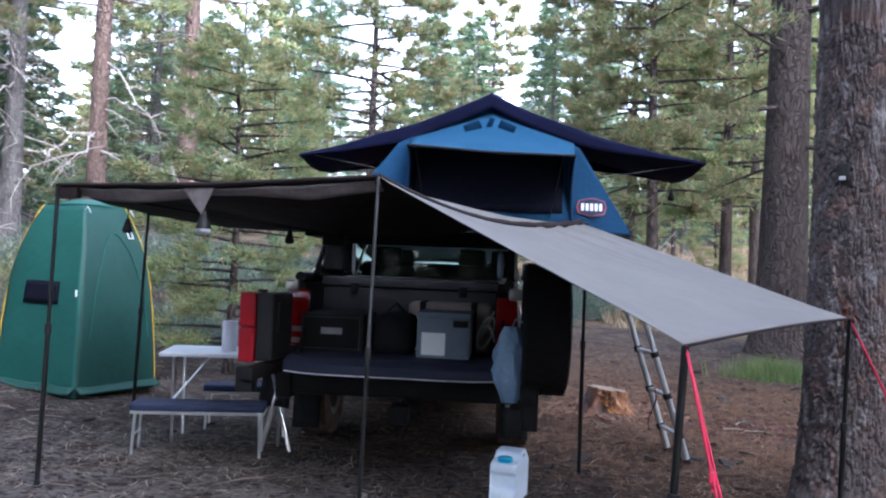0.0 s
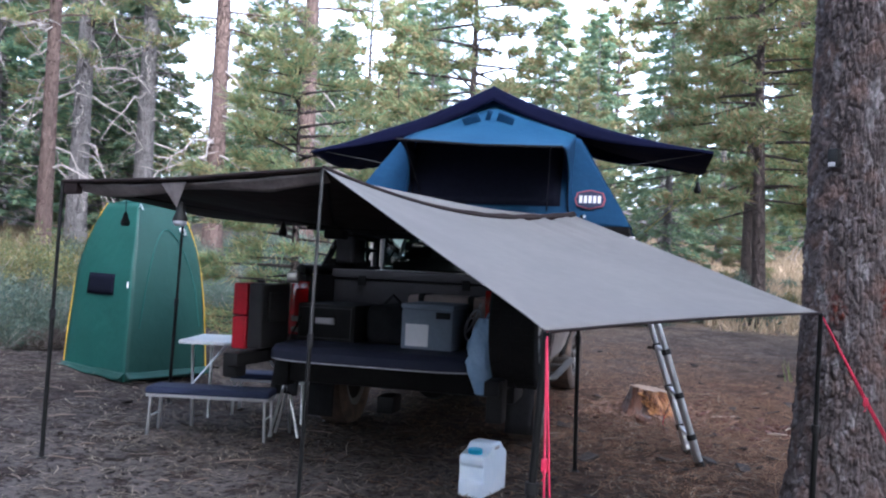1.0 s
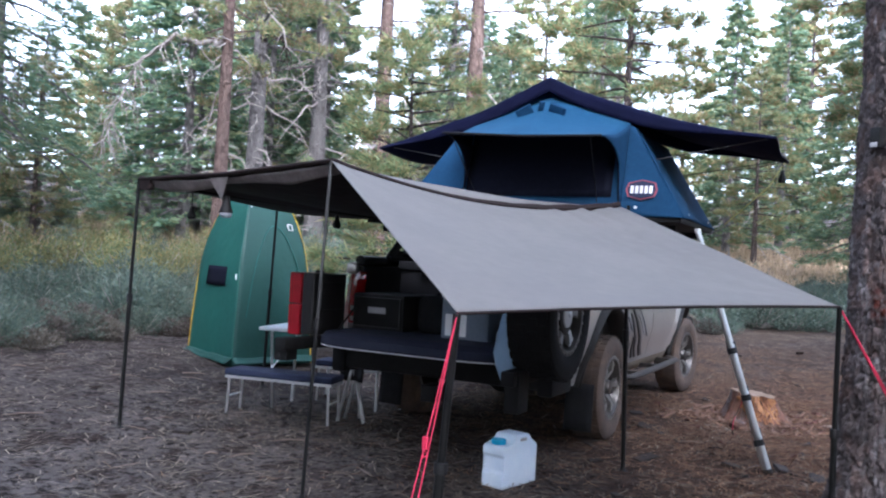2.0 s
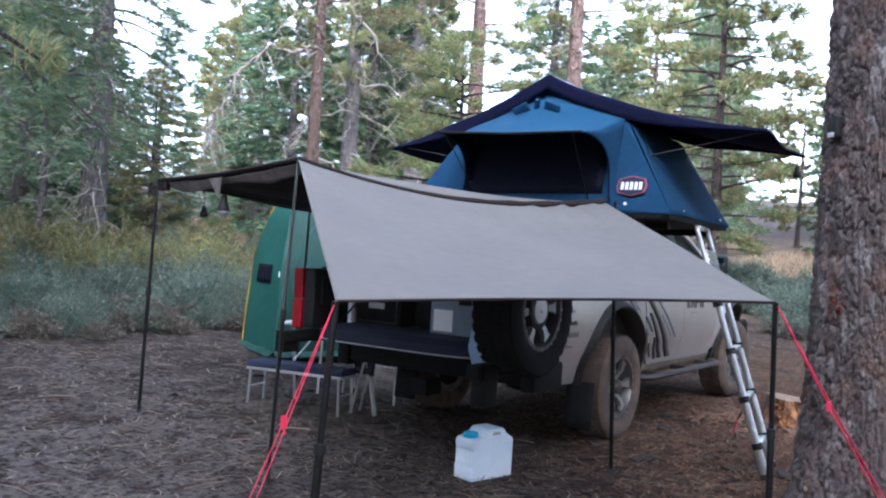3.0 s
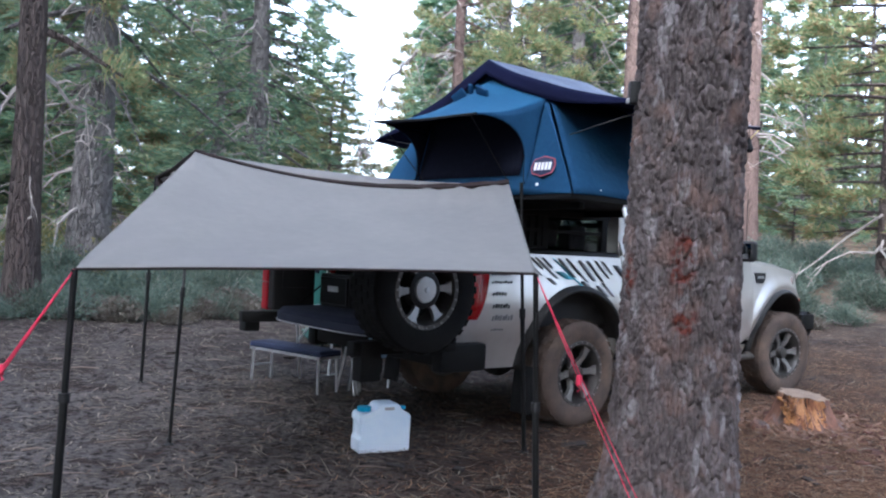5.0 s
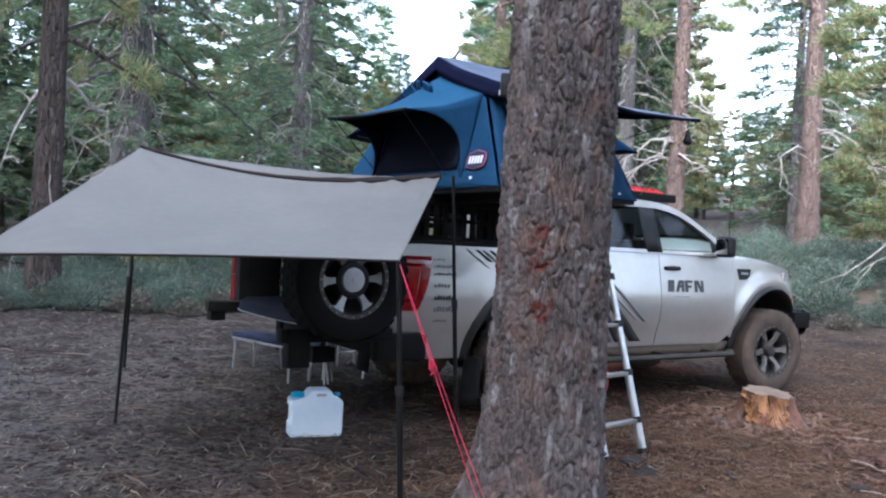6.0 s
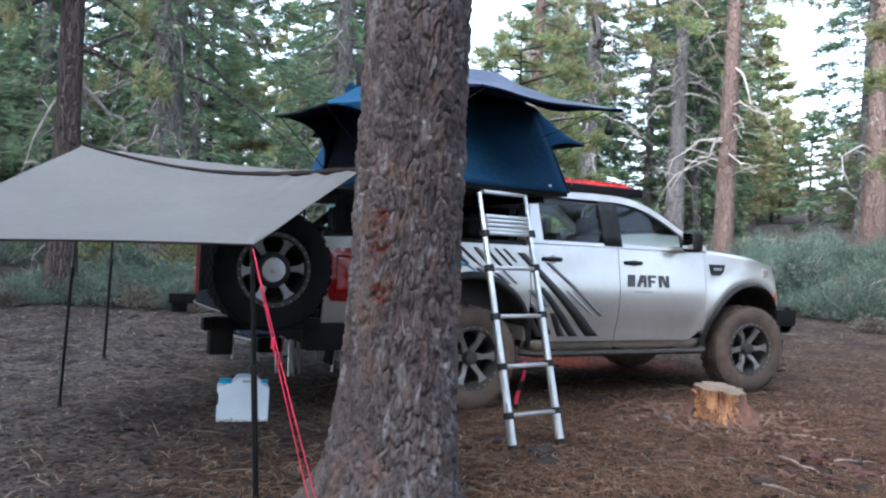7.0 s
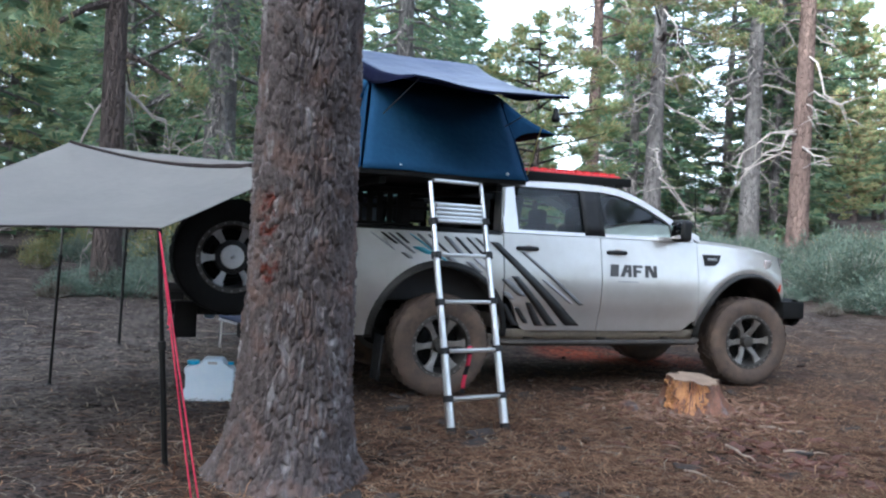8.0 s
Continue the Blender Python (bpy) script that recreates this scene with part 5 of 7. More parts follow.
def build_rack():
    """Bed rack that carries the tent, with slotted side panels, and the roof rack."""
    z0, z1 = RAIL + 0.02, 1.68
    for s in (-1, 1):
        x = 0.02 + s * 0.74
        back = -1.18 if s > 0 else -0.86
        mid, run = (back + 0.48) / 2, 0.48 - back
        for y in (-1.12, -0.30, 0.42) if s > 0 else (-0.20, 0.42):
            bar("rack_post", (x, y, (z0 + z1) / 2), (0.05, 0.07, z1 - z0))
        bar("rack_rail", (x, -0.35, z1), (0.06, 1.66, 0.05))
        bar("rack_foot_rail", (x, mid, z0 + 0.01), (0.06, run, 0.03))
        bar("rack_mid_rail", (x, mid + 0.05, z0 + 0.17), (0.03, run - 0.2, 0.03))
        if s > 0:
            for k in range(9):
                bar("panel_slat", (x + 0.015, -1.04 + 0.085 * k, z0 + 0.16), (0.006, 0.05, 0.30), 0)
            for z in (z0 + 0.03, z0 + 0.30):
                bar("panel_strip", (x + 0.02, -0.70, z), (0.007, 0.74, 0.035), 0)
        else:
            # a leaning rear leg and a plate with uneven cut-outs
            for y, tall, wide, lean in ((-0.66, 0.50, 0.085, -50), (-0.50, 0.32, 0.10, -22), (-0.34, 0.31, 0.06, 14), (-0.02, 0.31, 0.11, -18), (0.20, 0.31, 0.07, 10)):
                bar("panel_web", (x - 0.015, y, z0 + 0.15), (0.012, wide, tall), 0.003, rot=Matrix.Rotation(radians(lean), 3, "X"))
            for y, z, run in ((-0.25, 0.05, 1.15), (-0.12, 0.165, 0.85), (0.0, 0.275, 0.80)):
                bar("panel_strip", (x - 0.018, y, z0 + z), (0.010, run, 0.055), 0.003)
    for y in (-1.12, -0.72, -0.30, 0.06, 0.42):
        bar("rack_cross_bar", (0.02, y, z1), (1.42, 0.06, 0.04))
    deck = bar("roof_rack", (0.02, 1.34, 1.905), (1.16, 1.24, 0.03), 0.01, label="low black platform roof rack")
    for s in (-1, 1):
        bar("rack_side", (0.02 + s * 0.60, 1.34, 1.905), (0.05, 1.28, 0.075), 0.012, parent=deck)
        for y in (0.85, 1.75):
            bar("rack_foot", (0.02 + s * 0.60, y, 1.85), (0.05, 0.10, 0.08), parent=deck)
    for y in (0.70, 1.96):
        bar("rack_end", (0.02, y, 1.905), (1.15, 0.05, 0.075), 0.012, parent=deck)
    bm = bmesh.new()
    lathe(bm, [(0.001, 0), (0.012, 0), (0.012, 0.03), (0.004, 0.04), (0.003, 0.72), (0.001, 0.73)], (0.78, 2.64, 1.36), (0.05, -0.1, 1), 8)
    part("aerial", bm, M["black_steel"], truck)


def build_swing_arms():
    """Two carriers swung open from the rear bumper: spare wheel on one, fuel cans on the other."""
    bm = bmesh.new()
    tube(bm, [(0.84, -1.34, 0.62), (0.86, -1.34, 0.80)], 0.045, 12)
    box(bm, (0.885, -1.72, 0.70), (0.09, 0.85, 0.09), None, 0.012)
    box(bm, (0.885, -1.73, 0.93), (0.08, 0.10, 0.46), None, 0.01)
    box(bm, (0.91, -1.73, 1.09), (0.05, 0.26, 0.26), None, 0.012)
    box(bm, (0.90, -2.02, 0.62), (0.10, 0.16, 0.26), None, 0.012)
    part("spare_carrier", bm, M["black_steel"], truck, "black swing-out spare wheel carrier, open")
    wheel("spare_wheel", 0.99, -1.728, 1.09, 1, M["rubber_black"], "spare wheel with a white hub cap", face=M["spare_face"], w=0.30)
    bm = bmesh.new()
    lathe(bm, [(0.001, 0.125), (0.062, 0.125), (0.082, 0.118), (0.086, 0.09), (0.086, 0.06), (0.001, 0.06)], (0.99, -1.728, 1.09), (1, 0, 0), 28)
    cap = part("hub_cap", bm, M["hub"], truck, "round white hub cap")
    bm = bmesh.new()
    lathe(bm, [(0.001, 0.134), (0.014, 0.134), (0.019, 0.130), (0.019, 0.124), (0.001, 0.124)], (0.99, -1.728, 1.09), (1, 0, 0), 16)
    part("cap_button", bm, M["alu"], cap)
    bm = bmesh.new()
    lathe(bm, [(0.087, 0.112), (0.105, 0.114), (0.122, 0.106), (0.126, 0.085), (0.126, 0.03), (0.087, 0.03)], (0.99, -1.728, 1.09), (1, 0, 0), 28, closed=True)
    part("hub_ring", bm, M["black_plastic"], truck, "black ring round the hub cap")
    bm = bmesh.new()
    tube(bm, [(-0.80, -1.34, 0.62), (-0.82, -1.34, 0.82)], 0.045, 12)
    box(bm, (-0.84, -1.65, 0.74), (0.09, 0.75, 0.085), Matrix.Rotation(radians(-6), 3, "Z"), 0.012)
    box(bm, (-0.90, -1.93, 0.70), (0.11, 0.13, 0.16), None, 0.012)
    part("can_carrier", bm, M["black_steel"], truck, "black swing-out fuel can carrier, open")


build_body()
for sy, yc in ((1, 0.0), (-1, 0.0), (1, 3.22), (-1, 3.22)):
    wheel("wheel", sy * 0.825, yc, 0.45 if yc else 0.425, sy, M["rubber"], "dusty wheel with an alloy rim", turn=-7 if yc else 0)
build_bed()
build_rack()
build_swing_arms()


# ---- stripes and badges on the truck's side ----
def on_side(y, z, proud=0.0035):
    return Vector((half_width(y, z) + 0.017 + proud, y, z))


def stripe(name, y0, z0, y1, z1, wide, material, low=None, proud=0.0035):
    """A slanting decal laid close over the bodywork, its ends cut level, or rounded where no lower width is given."""
    bm = bmesh.new()
    n, rows = 14, []
    for k in range(n + 1):
        f = k / n
        y, z = lerp(y0, y1, f), lerp(z0, z1, f)
        w = lerp(wide, low, f) if low else wide * (0.55 if k in (0, n) else 0.92 if k in (1, n - 1) else 1.0)
        rows.append([bm.verts.new(on_side(y + w / 2, z, proud)), bm.verts.new(on_side(y - w / 2, z, proud))])
    for a, b in zip(rows, rows[1:]):
        bm.faces.new((a[0], a[1], b[1], b[0]))
    part(name, bm, material, truck, solid=0.001)


# y and z of both ends, width at the top, colour, width at the foot
BANDS = [
    (0.47, 1.29, 1.275, 0.585, 0.075, "decal", 0.145), (0.655, 1.01, 1.07, 0.585, 0.07, "decal", 0.10), (0.795, 0.79, 0.935, 0.585, 0.055, "decal", 0.08),
    (0.69, 0.745, 0.81, 0.605, 0.05, "decal", None), (0.56, 0.77, 0.705, 0.585, 0.055, "decal", 0.08), (0.56, 0.985, 0.74, 0.84, 0.085, "decal_grey", None),
    (0.57, 0.875, 0.64, 0.81, 0.06, "decal_grey", None), (0.74, 1.22, 1.33, 0.77, 0.042, "decal_grey", 0.05), (0.93, 0.99, 1.23, 0.78, 0.045, "decal_pale", None),
    (0.116, 1.32, 0.288, 1.155, 0.036, "decal", None), (0.217, 1.32, 0.37, 1.18, 0.026, "decal", None), (0.30, 1.32, 0.42, 1.21, 0.022, "decal", None),
    (0.025, 1.32, 0.187, 1.155, 0.055, "decal_grey", None), (0.04, 1.155, 0.217, 1.03, 0.07, "decal_grey", None), (0.217, 1.12, 0.34, 1.03, 0.06, "decal_grey", None),
    (0.28, 1.15, 0.42, 1.03, 0.035, "decal_pale", None), (-0.288, 1.33, 0.126, 1.05, 0.024, "decal_blue", None), (-0.23, 1.225, -0.10, 1.165, 0.10, "decal_blue", None),
    (-0.22, 1.33, -0.05, 1.18, 0.04, "decal_grey", None), (-0.13, 1.33, 0.025, 1.20, 0.028, "decal", None), (-0.47, 1.33, -0.25, 1.17, 0.035, "decal_grey", None),
    (-0.53, 1.33, -0.40, 1.24, 0.03, "decal", None), (-0.40, 1.33, -0.30, 1.25, 0.03, "decal", None), (-0.05, 1.27, 0.10, 1.15, 0.022, "decal_pale", None),
    (-0.35, 1.175, -0.28, 1.125, 0.05, "decal_grey", None), (-0.62, 1.33, -0.42, 1.19, 0.022, "decal_pale", None),
]
for k, (y0, z0, y1, z1, wd, mk, low) in enumerate(BANDS):
    stripe("side_stripe", y0, z0, y1, z1, wd, M[mk], low, 0.0035 + 0.0012 * (k % 4))


def badge(y, z, w, h, material, slant=0.0, name="badge"):
    bm = bmesh.new()
    q = [on_side(y, z), on_side(y + w, z), on_side(y + w + slant, z + h), on_side(y + slant, z + h)]
    prism(bm, q, (0.002, 0, 0))
    part(name, bm, material, truck)


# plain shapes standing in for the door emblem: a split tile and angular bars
for dy, dz, w, h, sl in ((0.0, 0.0, 0.075, 0.10, 0.01), (0.092, 0.0, 0.028, 0.10, 0.05), (0.165, 0.0, 0.024, 0.10, 0.0), (0.135, 0.036, 0.05, 0.022, 0.0),
                         (0.135, 0.078, 0.055, 0.022, 0.0), (0.212, 0.0, 0.024, 0.10, 0.0), (0.236, 0.078, 0.065, 0.022, 0.0), (0.236, 0.036, 0.05, 0.022, 0.0),
                         (0.325, 0.0, 0.024, 0.10, 0.0), (0.405, 0.0, 0.024, 0.10, 0.0), (0.392, 0.0, 0.026, 0.10, -0.058)):
    badge(1.615 + dy * 1.16, 1.035 + dz * 1.08, w * (1.5 if w < 0.03 else 1.15), h * 1.08, M["emblem"], sl, "door_emblem")
badge(1.70, 0.985, 0.22, 0.012, M["decal_pale"], 0, "door_emblem")
for z, w, h, dark in ((1.235, 0.11, 0.012, 0), (1.18, 0.19, 0.021, 0), (1.125, 0.20, 0.018, 1), (1.035, 0.14, 0.030, 0), (0.945, 0.17, 0.032, 1), (0.855, 0.20, 0.040, 0), (0.78, 0.12, 0.016, 0)):
    n = max(4, int(w / 0.024))
    for k in range(n):
        badge(-0.93 + k * w / n, z + 0.002 * (k % 3), w / n * (0.62 + 0.2 * ((k * 5) % 3) / 2), h * (0.8 + 0.2 * ((k * 7) % 2)), M["decal"] if dark else M["decal_grey"], 0.006, "sponsor_mark")


# ---- roof tent ----
tent = thing("roof_tent", (0.55, -0.32, 1.72), "blue canvas roof tent with a navy rainfly over the truck", "tent")
TX0, TX1, TY0, TY1, TZ = -0.60, 1.63, -0.97, 0.36, 1.75
RIDGE, EAVE = (0.57, 2.745), 2.41
LEAN = {-1: 0.25, 1: 0.10}


def crumple(p, k=0.012, f=3.1):
    p = Vector(p)
    return p + Vector((noise.noise(p * f), noise.noise(p * f + Vector((9, 0, 0))), noise.noise(p * f + Vector((0, 7, 0))))) * k


def section(s):
    """The tent's outline across: s runs 0..1 from the left foot over the ridge to the right foot."""
    pts = [(TX0, TZ + 0.012), (-0.14, EAVE), RIDGE, (1.24, EAVE), (TX1, TZ + 0.012)]
    s = min(max(s, 0), 1) * 4
    i = min(3, int(s))
    a, b = pts[i], pts[i + 1]
    return lerp(a[0], b[0], s - i), lerp(a[1], b[1], s - i)


def end_y(s, z):
    """Where the tent's rear (s -1) or front (s 1) end stands at a height: both lean inwards."""
    return (TY0 if s < 0 else TY1) - s * LEAN[s] * (z - TZ)


def build_tent():
    bm = bmesh.new()
    box(bm, ((TX0 + TX1) / 2, (TY0 + TY1) / 2, TZ), (TX1 - TX0 - 0.02, TY1 - TY0 - 0.02, 0.045), None, 0.008)
    for y in (TY0 + 0.2, TY1 - 0.2):
        box(bm, (0.5, y, TZ - 0.055), (2.1, 0.05, 0.05), None, 0.006)
    part("tent_base", bm, M["black_steel"], tent, "flat black tent platform")
    bm = bmesh.new()
    def skin(u, v):
        x, z = section(u)
        return crumple((x, lerp(end_y(-1, z) + 0.015, end_y(1, z) - 0.015, v), z), 0.012, 2.4)
    sheet(bm, skin, 48, 18)
    part("tent_wall", bm, M["canvas"], tent, "blue canvas side walls", solid=0.006)
    # gable ends with a dark window under a propped flap
    for s in (-1, 1):
        bm = bmesh.new()
        def gable(u, v):
            x, z = section(u)
            z = max(z, TZ + 0.012)
            z = lerp(TZ + 0.012, z, v)
            return crumple((x, end_y(s, z) + s * 0.004, z), 0.010, 2.6)
        sheet(bm, gable, 48, 14)
        end = part("tent_end", bm, M["canvas"], tent, "blue canvas gable end", solid=0.006)
        wx0, wx1, wz0, wz1 = -0.02, 1.12, 1.90, 2.40
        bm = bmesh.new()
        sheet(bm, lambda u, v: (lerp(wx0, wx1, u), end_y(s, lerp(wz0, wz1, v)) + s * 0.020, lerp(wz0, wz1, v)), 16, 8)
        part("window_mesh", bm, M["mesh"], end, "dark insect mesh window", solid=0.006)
        tip_y, tip = (-1.43, 2.285) if s < 0 else (0.83, 2.225)
        bm = bmesh.new()
        def flap(u, v):
            x = lerp(lerp(-0.04, 1.20, u), lerp(0.0, 1.17, u), v)
            z0 = RIDGE[1] - 0.075 - abs(x - RIDGE[0]) * 0.36
            return crumple((x, lerp(end_y(s, z0) + s * 0.012, tip_y, v), lerp(z0, tip - 0.02 * u + 0.02 * (1 - u), v) - 0.035 * math.sin(math.pi * v) - 0.012 * math.sin(math.pi * u) * v), 0.006, 4)
        sheet(bm, flap, 24, 10)
        # the flap's brightness in the light is partly in this paler canvas colour
        part("window_flap", bm, M["canvas_lit"], end, "blue window flap propped out, coloured lighter for light shining through", solid=0.006)
        # black copy of the flap just below it, for the shade underneath
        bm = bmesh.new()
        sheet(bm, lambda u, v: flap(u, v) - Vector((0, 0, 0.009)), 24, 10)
        part("flap_shade_sheet", bm, M["mesh"], end, "black sheet under the flap, standing for its shade", solid=0.004)
        for xx, u0 in ((0.0, 0.0), (1.17, 1.0)):
            bm = bmesh.new()
            def gusset(u, v):
                top = flap(u0, u)
                foot = Vector((lerp(-0.08, 0.0, u) if u0 == 0 else lerp(1.195, 1.17, u), end_y(s, lerp(1.84, tip, u ** 2.2)) + s * (0.014 + 0.06 * u), lerp(1.84, tip, u ** 2.2)))
                side_pt = foot.lerp(top, v)
                bow = 0.10 * math.sin(math.pi * v) * u
                return side_pt - Vector((0, s * bow, 0))
            sheet(bm, gusset, 14, 12)
            part("flap_gusset", bm, M["canvas"], end, "blue side gusset of the flap", solid=0.005)
            # black copy on the gusset's inner side, for the shade in there
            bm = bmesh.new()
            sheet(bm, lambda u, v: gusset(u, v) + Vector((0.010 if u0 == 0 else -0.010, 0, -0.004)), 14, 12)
            part("gusset_shade_sheet", bm, M["mesh"], end, "black sheet inside the gusset, standing for its shade", solid=0.004)
        bm = bmesh.new()
        tube(bm, [flap(0, 1), flap(0.5, 1), flap(1, 1)], 0.009, 6)
        for u in (0.05, 0.93):
            tube(bm, [flap(u, 0.97), Vector((lerp(0.05, 1.10, u), end_y(s, 1.86) + s * 0.03, 1.86))], 0.004, 5)
        part("flap_rod", bm, M["pole"], end, "thin flap prop rods")
        for x, dz, w in ((0.43, -0.005, 0.13), (0.56, -0.02, 0.04), (0.69, -0.005, 0.13)):
            bm = bmesh.new()
            box(bm, flap((x + 0.04) / 1.24, 0.26) + Vector((0, s * 0.016, 0.028 + dz)), (w, 0.025, 0.075 if w > 0.1 else 0.12), Matrix.Rotation(radians(-24 if x < 0.5 else 24), 3, "Y") @ Matrix.Rotation(radians(-s * 30), 3, "X"), 0.010)
            part("rolled_vent", bm, M["canvas"], end, "tied-up vent cover")
    # rainfly
    bm = bmesh.new()
    yr0, yr1 = -0.79, 0.35
    def fly(u, v):
        xs = lerp(-1.50, 0, u * 2) if u < 0.5 else lerp(0, 1.61, u * 2 - 1)
        x = RIDGE[0] + xs
        a = abs(xs)
        drop = 0.47 * a - 0.085 * a * a if xs < 0 else 0.48 * a - 0.10 * a * a
        z = 2.82 - drop
        y = lerp(yr0, yr1, v)
        if xs < -0.9:
            y = lerp(yr0 + 0.04 * (-0.9 - xs), yr1, v)
        z -= 0.03 * math.sin(math.pi * v) * smooth(0.0, 0.4, a)
        if xs > 0:
            z += 0.02 * smooth(0.3, 1.2, xs)
        return crumple((x, y, z), 0.016, 2.2)
    sheet(bm, fly, 60, 22)
    f = part("rainfly", bm, M["fly"], tent, "navy rainfly stretched over the tent", solid=0.006)
    # added sheet just below the fly, its colour holding the underside's shade
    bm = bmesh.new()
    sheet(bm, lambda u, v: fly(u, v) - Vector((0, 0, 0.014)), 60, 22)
    part("fly_shade_sheet", bm, M["fly_shade"], f, "underside of the fly, navy darkened for its shade", solid=0.004)
    for v, nm in ((0.0, 0), (1.0, 1)):
        bm = bmesh.new()
        def skirt(u, w):
            p = fly(u, v)
            xs = abs(p.x - RIDGE[0])
            return p - Vector((0, (1 if nm else -1) * -0.02 * w, w * (0.10 * (1 - smooth(0.55, 1.5, xs)) + 0.018 + 0.006 * math.sin(9 * u))))
        sheet(bm, skirt, 60, 3)
        # skirts take the shade-darkened navy too
        part("fly_skirt", bm, M["fly_shade"], f, solid=0.005)
    for y in (yr0 + 0.06, yr1 - 0.08):
        for foot_x, foot_z, u in ((1.30, 2.18, 0.985), (-0.20, 2.2, 0.03)):
            bm = bmesh.new()
            tube(bm, [(foot_x, y, foot_z), fly(u, (y - yr0) / (yr1 - yr0)) - Vector((0, 0, 0.01))], 0.004, 6)
            part("fly_rod", bm, M["pole_grey"], f, "thin steel fly rod")
    for p in ((TX1 - 0.02, -0.66, 1.80), (TX1 - 0.02, 0.19, 1.80), (1.30, TY0 + 0.012, 1.83)):
        bm = bmesh.new()
        lathe(bm, [(0.001, -0.004), (0.011, -0.004), (0.011, 0.005), (0.001, 0.006)], p, (1, 0, 0) if p[0] > 1.5 else (0, -1, 0), 12)
        part("snap_button", bm, M["white"], tent, "pale snap button at the foot")
    # badge on the rear end: a six-sided dark red plate with a pale rim and pale bars
    hexa = [(-0.10, 0.0), (-0.085, 0.045), (0.0, 0.065), (0.085, 0.045), (0.10, 0.0), (0.085, -0.045), (0.0, -0.065), (-0.085, -0.045)]

    def on_end(x, z, proud):
        return Vector((1.335 + x, end_y(-1, 1.955 + z) - 0.020 - proud, 1.955 + z))
    bm = bmesh.new()
    prism(bm, [on_end(x * 1.12, z * 1.12, 0) for x, z in hexa], (0, -0.004, 0))
    plate = part("tent_badge", bm, M["badge_red"], tent, "six-sided navy badge with a dull red rim")
    bm = bmesh.new()
    prism(bm, [on_end(x, z, 0.004) for x, z in hexa], (0, -0.004, 0))
    part("badge_field", bm, M["navy"], plate)
    bm = bmesh.new()
    for k in range(5):
        x = -0.066 + 0.033 * k
        prism(bm, [on_end(x - 0.011, -0.027, 0.008), on_end(x + 0.011, -0.027, 0.008), on_end(x + 0.011, 0.027, 0.008), on_end(x - 0.011, 0.027, 0.008)], (0, -0.003, 0))
    part("badge_bar", bm, M["white"], plate)


build_tent()


# ---- ladder ----
def build_ladder():
    lad = thing("telescopic_ladder", (2.17, -0.21, 0), "silver telescopic ladder leaning on the tent edge", "ladder")
    foot = [Vector((2.206, -0.428, 0.0)), Vector((2.139, 0.002, 0.0))]
    top = [Vector((1.64, -0.44, 1.70)), Vector((1.575, -0.01, 1.72))]
    marks = (0.0, 0.13, 0.31, 0.50, 0.69, 0.83, 1.0)
    for k in range(2):
        for i, (a, b) in enumerate(zip(marks, marks[1:])):
            bm = bmesh.new()
            tube(bm, [foot[k].lerp(top[k], a), foot[k].lerp(top[k], b)], 0.030 - 0.0028 * i, 12)
            part("rail", bm, M["alu"], lad)
        bm = bmesh.new()
        tube(bm, [foot[k], foot[k].lerp(top[k], 0.025)], 0.034, 12)
        part("rubber_foot", bm, M["black_plastic"], lad, "black rubber foot")
        for m in marks[1:-1]:
            bm = bmesh.new()
            tube(bm, [foot[k].lerp(top[k], m - 0.012), foot[k].lerp(top[k], m + 0.012)], 0.036, 12)
            part("collar", bm, M["black_plastic"], lad, "black plastic collar")
    for m in marks[1:]:
        a, b = foot[0].lerp(top[0], m), foot[1].lerp(top[1], m)
        bm = bmesh.new()
        d = (b - a)
        box(bm, (a + b) / 2, (0.045, d.length - 0.05, 0.026), Matrix.Rotation(-math.atan2(d.x, d.y), 3, "Z"), 0.006)
        part("rung", bm, M["alu"], lad)
    for k in range(4):
        m = 0.845 + 0.018 * k
        a, b = foot[0].lerp(top[0], m), foot[1].lerp(top[1], m)
        bm = bmesh.new()
        d = (b - a)
        box(bm, (a + b) / 2, (0.045, d.length - 0.04, 0.027), Matrix.Rotation(-math.atan2(d.x, d.y), 3, "Z"), 0.005)
        part("rung", bm, M["alu"], lad)
    a, b = foot[0].lerp(top[0], 0.31), foot[1].lerp(top[1], 0.31)
    q = a.lerp(b, 0.5) - Vector((0.03, 0, 0))
    bm = bmesh.new()
    def tag(u, v):
        return q + Vector((0.02 * math.sin(6 * v) - 0.03 * v, lerp(-0.016, 0.016, u) - 0.02 * v, 0.03 - 0.34 * v))
    sheet(bm, lambda u, v: tag(u, v), 2, 14)
    strap_tag = part("hanging_tag", bm, M["interior"], lad, "black hanging strap", solid=0.003)
    for v0, v1 in ((0.02, 0.12), (0.18, 0.42), (0.62, 0.90)):
        bm = bmesh.new()
        sheet(bm, lambda u, v: tag(u, lerp(v0, v1, v)) + Vector((0.003, 0, 0)), 2, 6)
        part("red_patch", bm, M["strap"], strap_tag, "red patch", solid=0.002)


build_ladder()


# ---- awning with its poles and guy straps ----
P1, P2, PB = Vector((-1.99, -2.34, 1.86)), Vector((0.04, -2.86, 1.915)), Vector((-2.32, -0.30, 1.84))
TR, HOOK = Vector((1.24, -1.17, 1.82)), Vector((0.576, -1.944, 1.735))
CA, CB = Vector((1.41, -3.98, 1.19)), Vector((2.65, -2.34, 1.265))


def top_edge(u):
    """The sagging edge from the middle pole to the truck's rear corner."""
    p = P2.lerp(TR, u)
    return p + Vector((0, 0, -0.115 * math.sin(math.pi * u) ** 0.9))


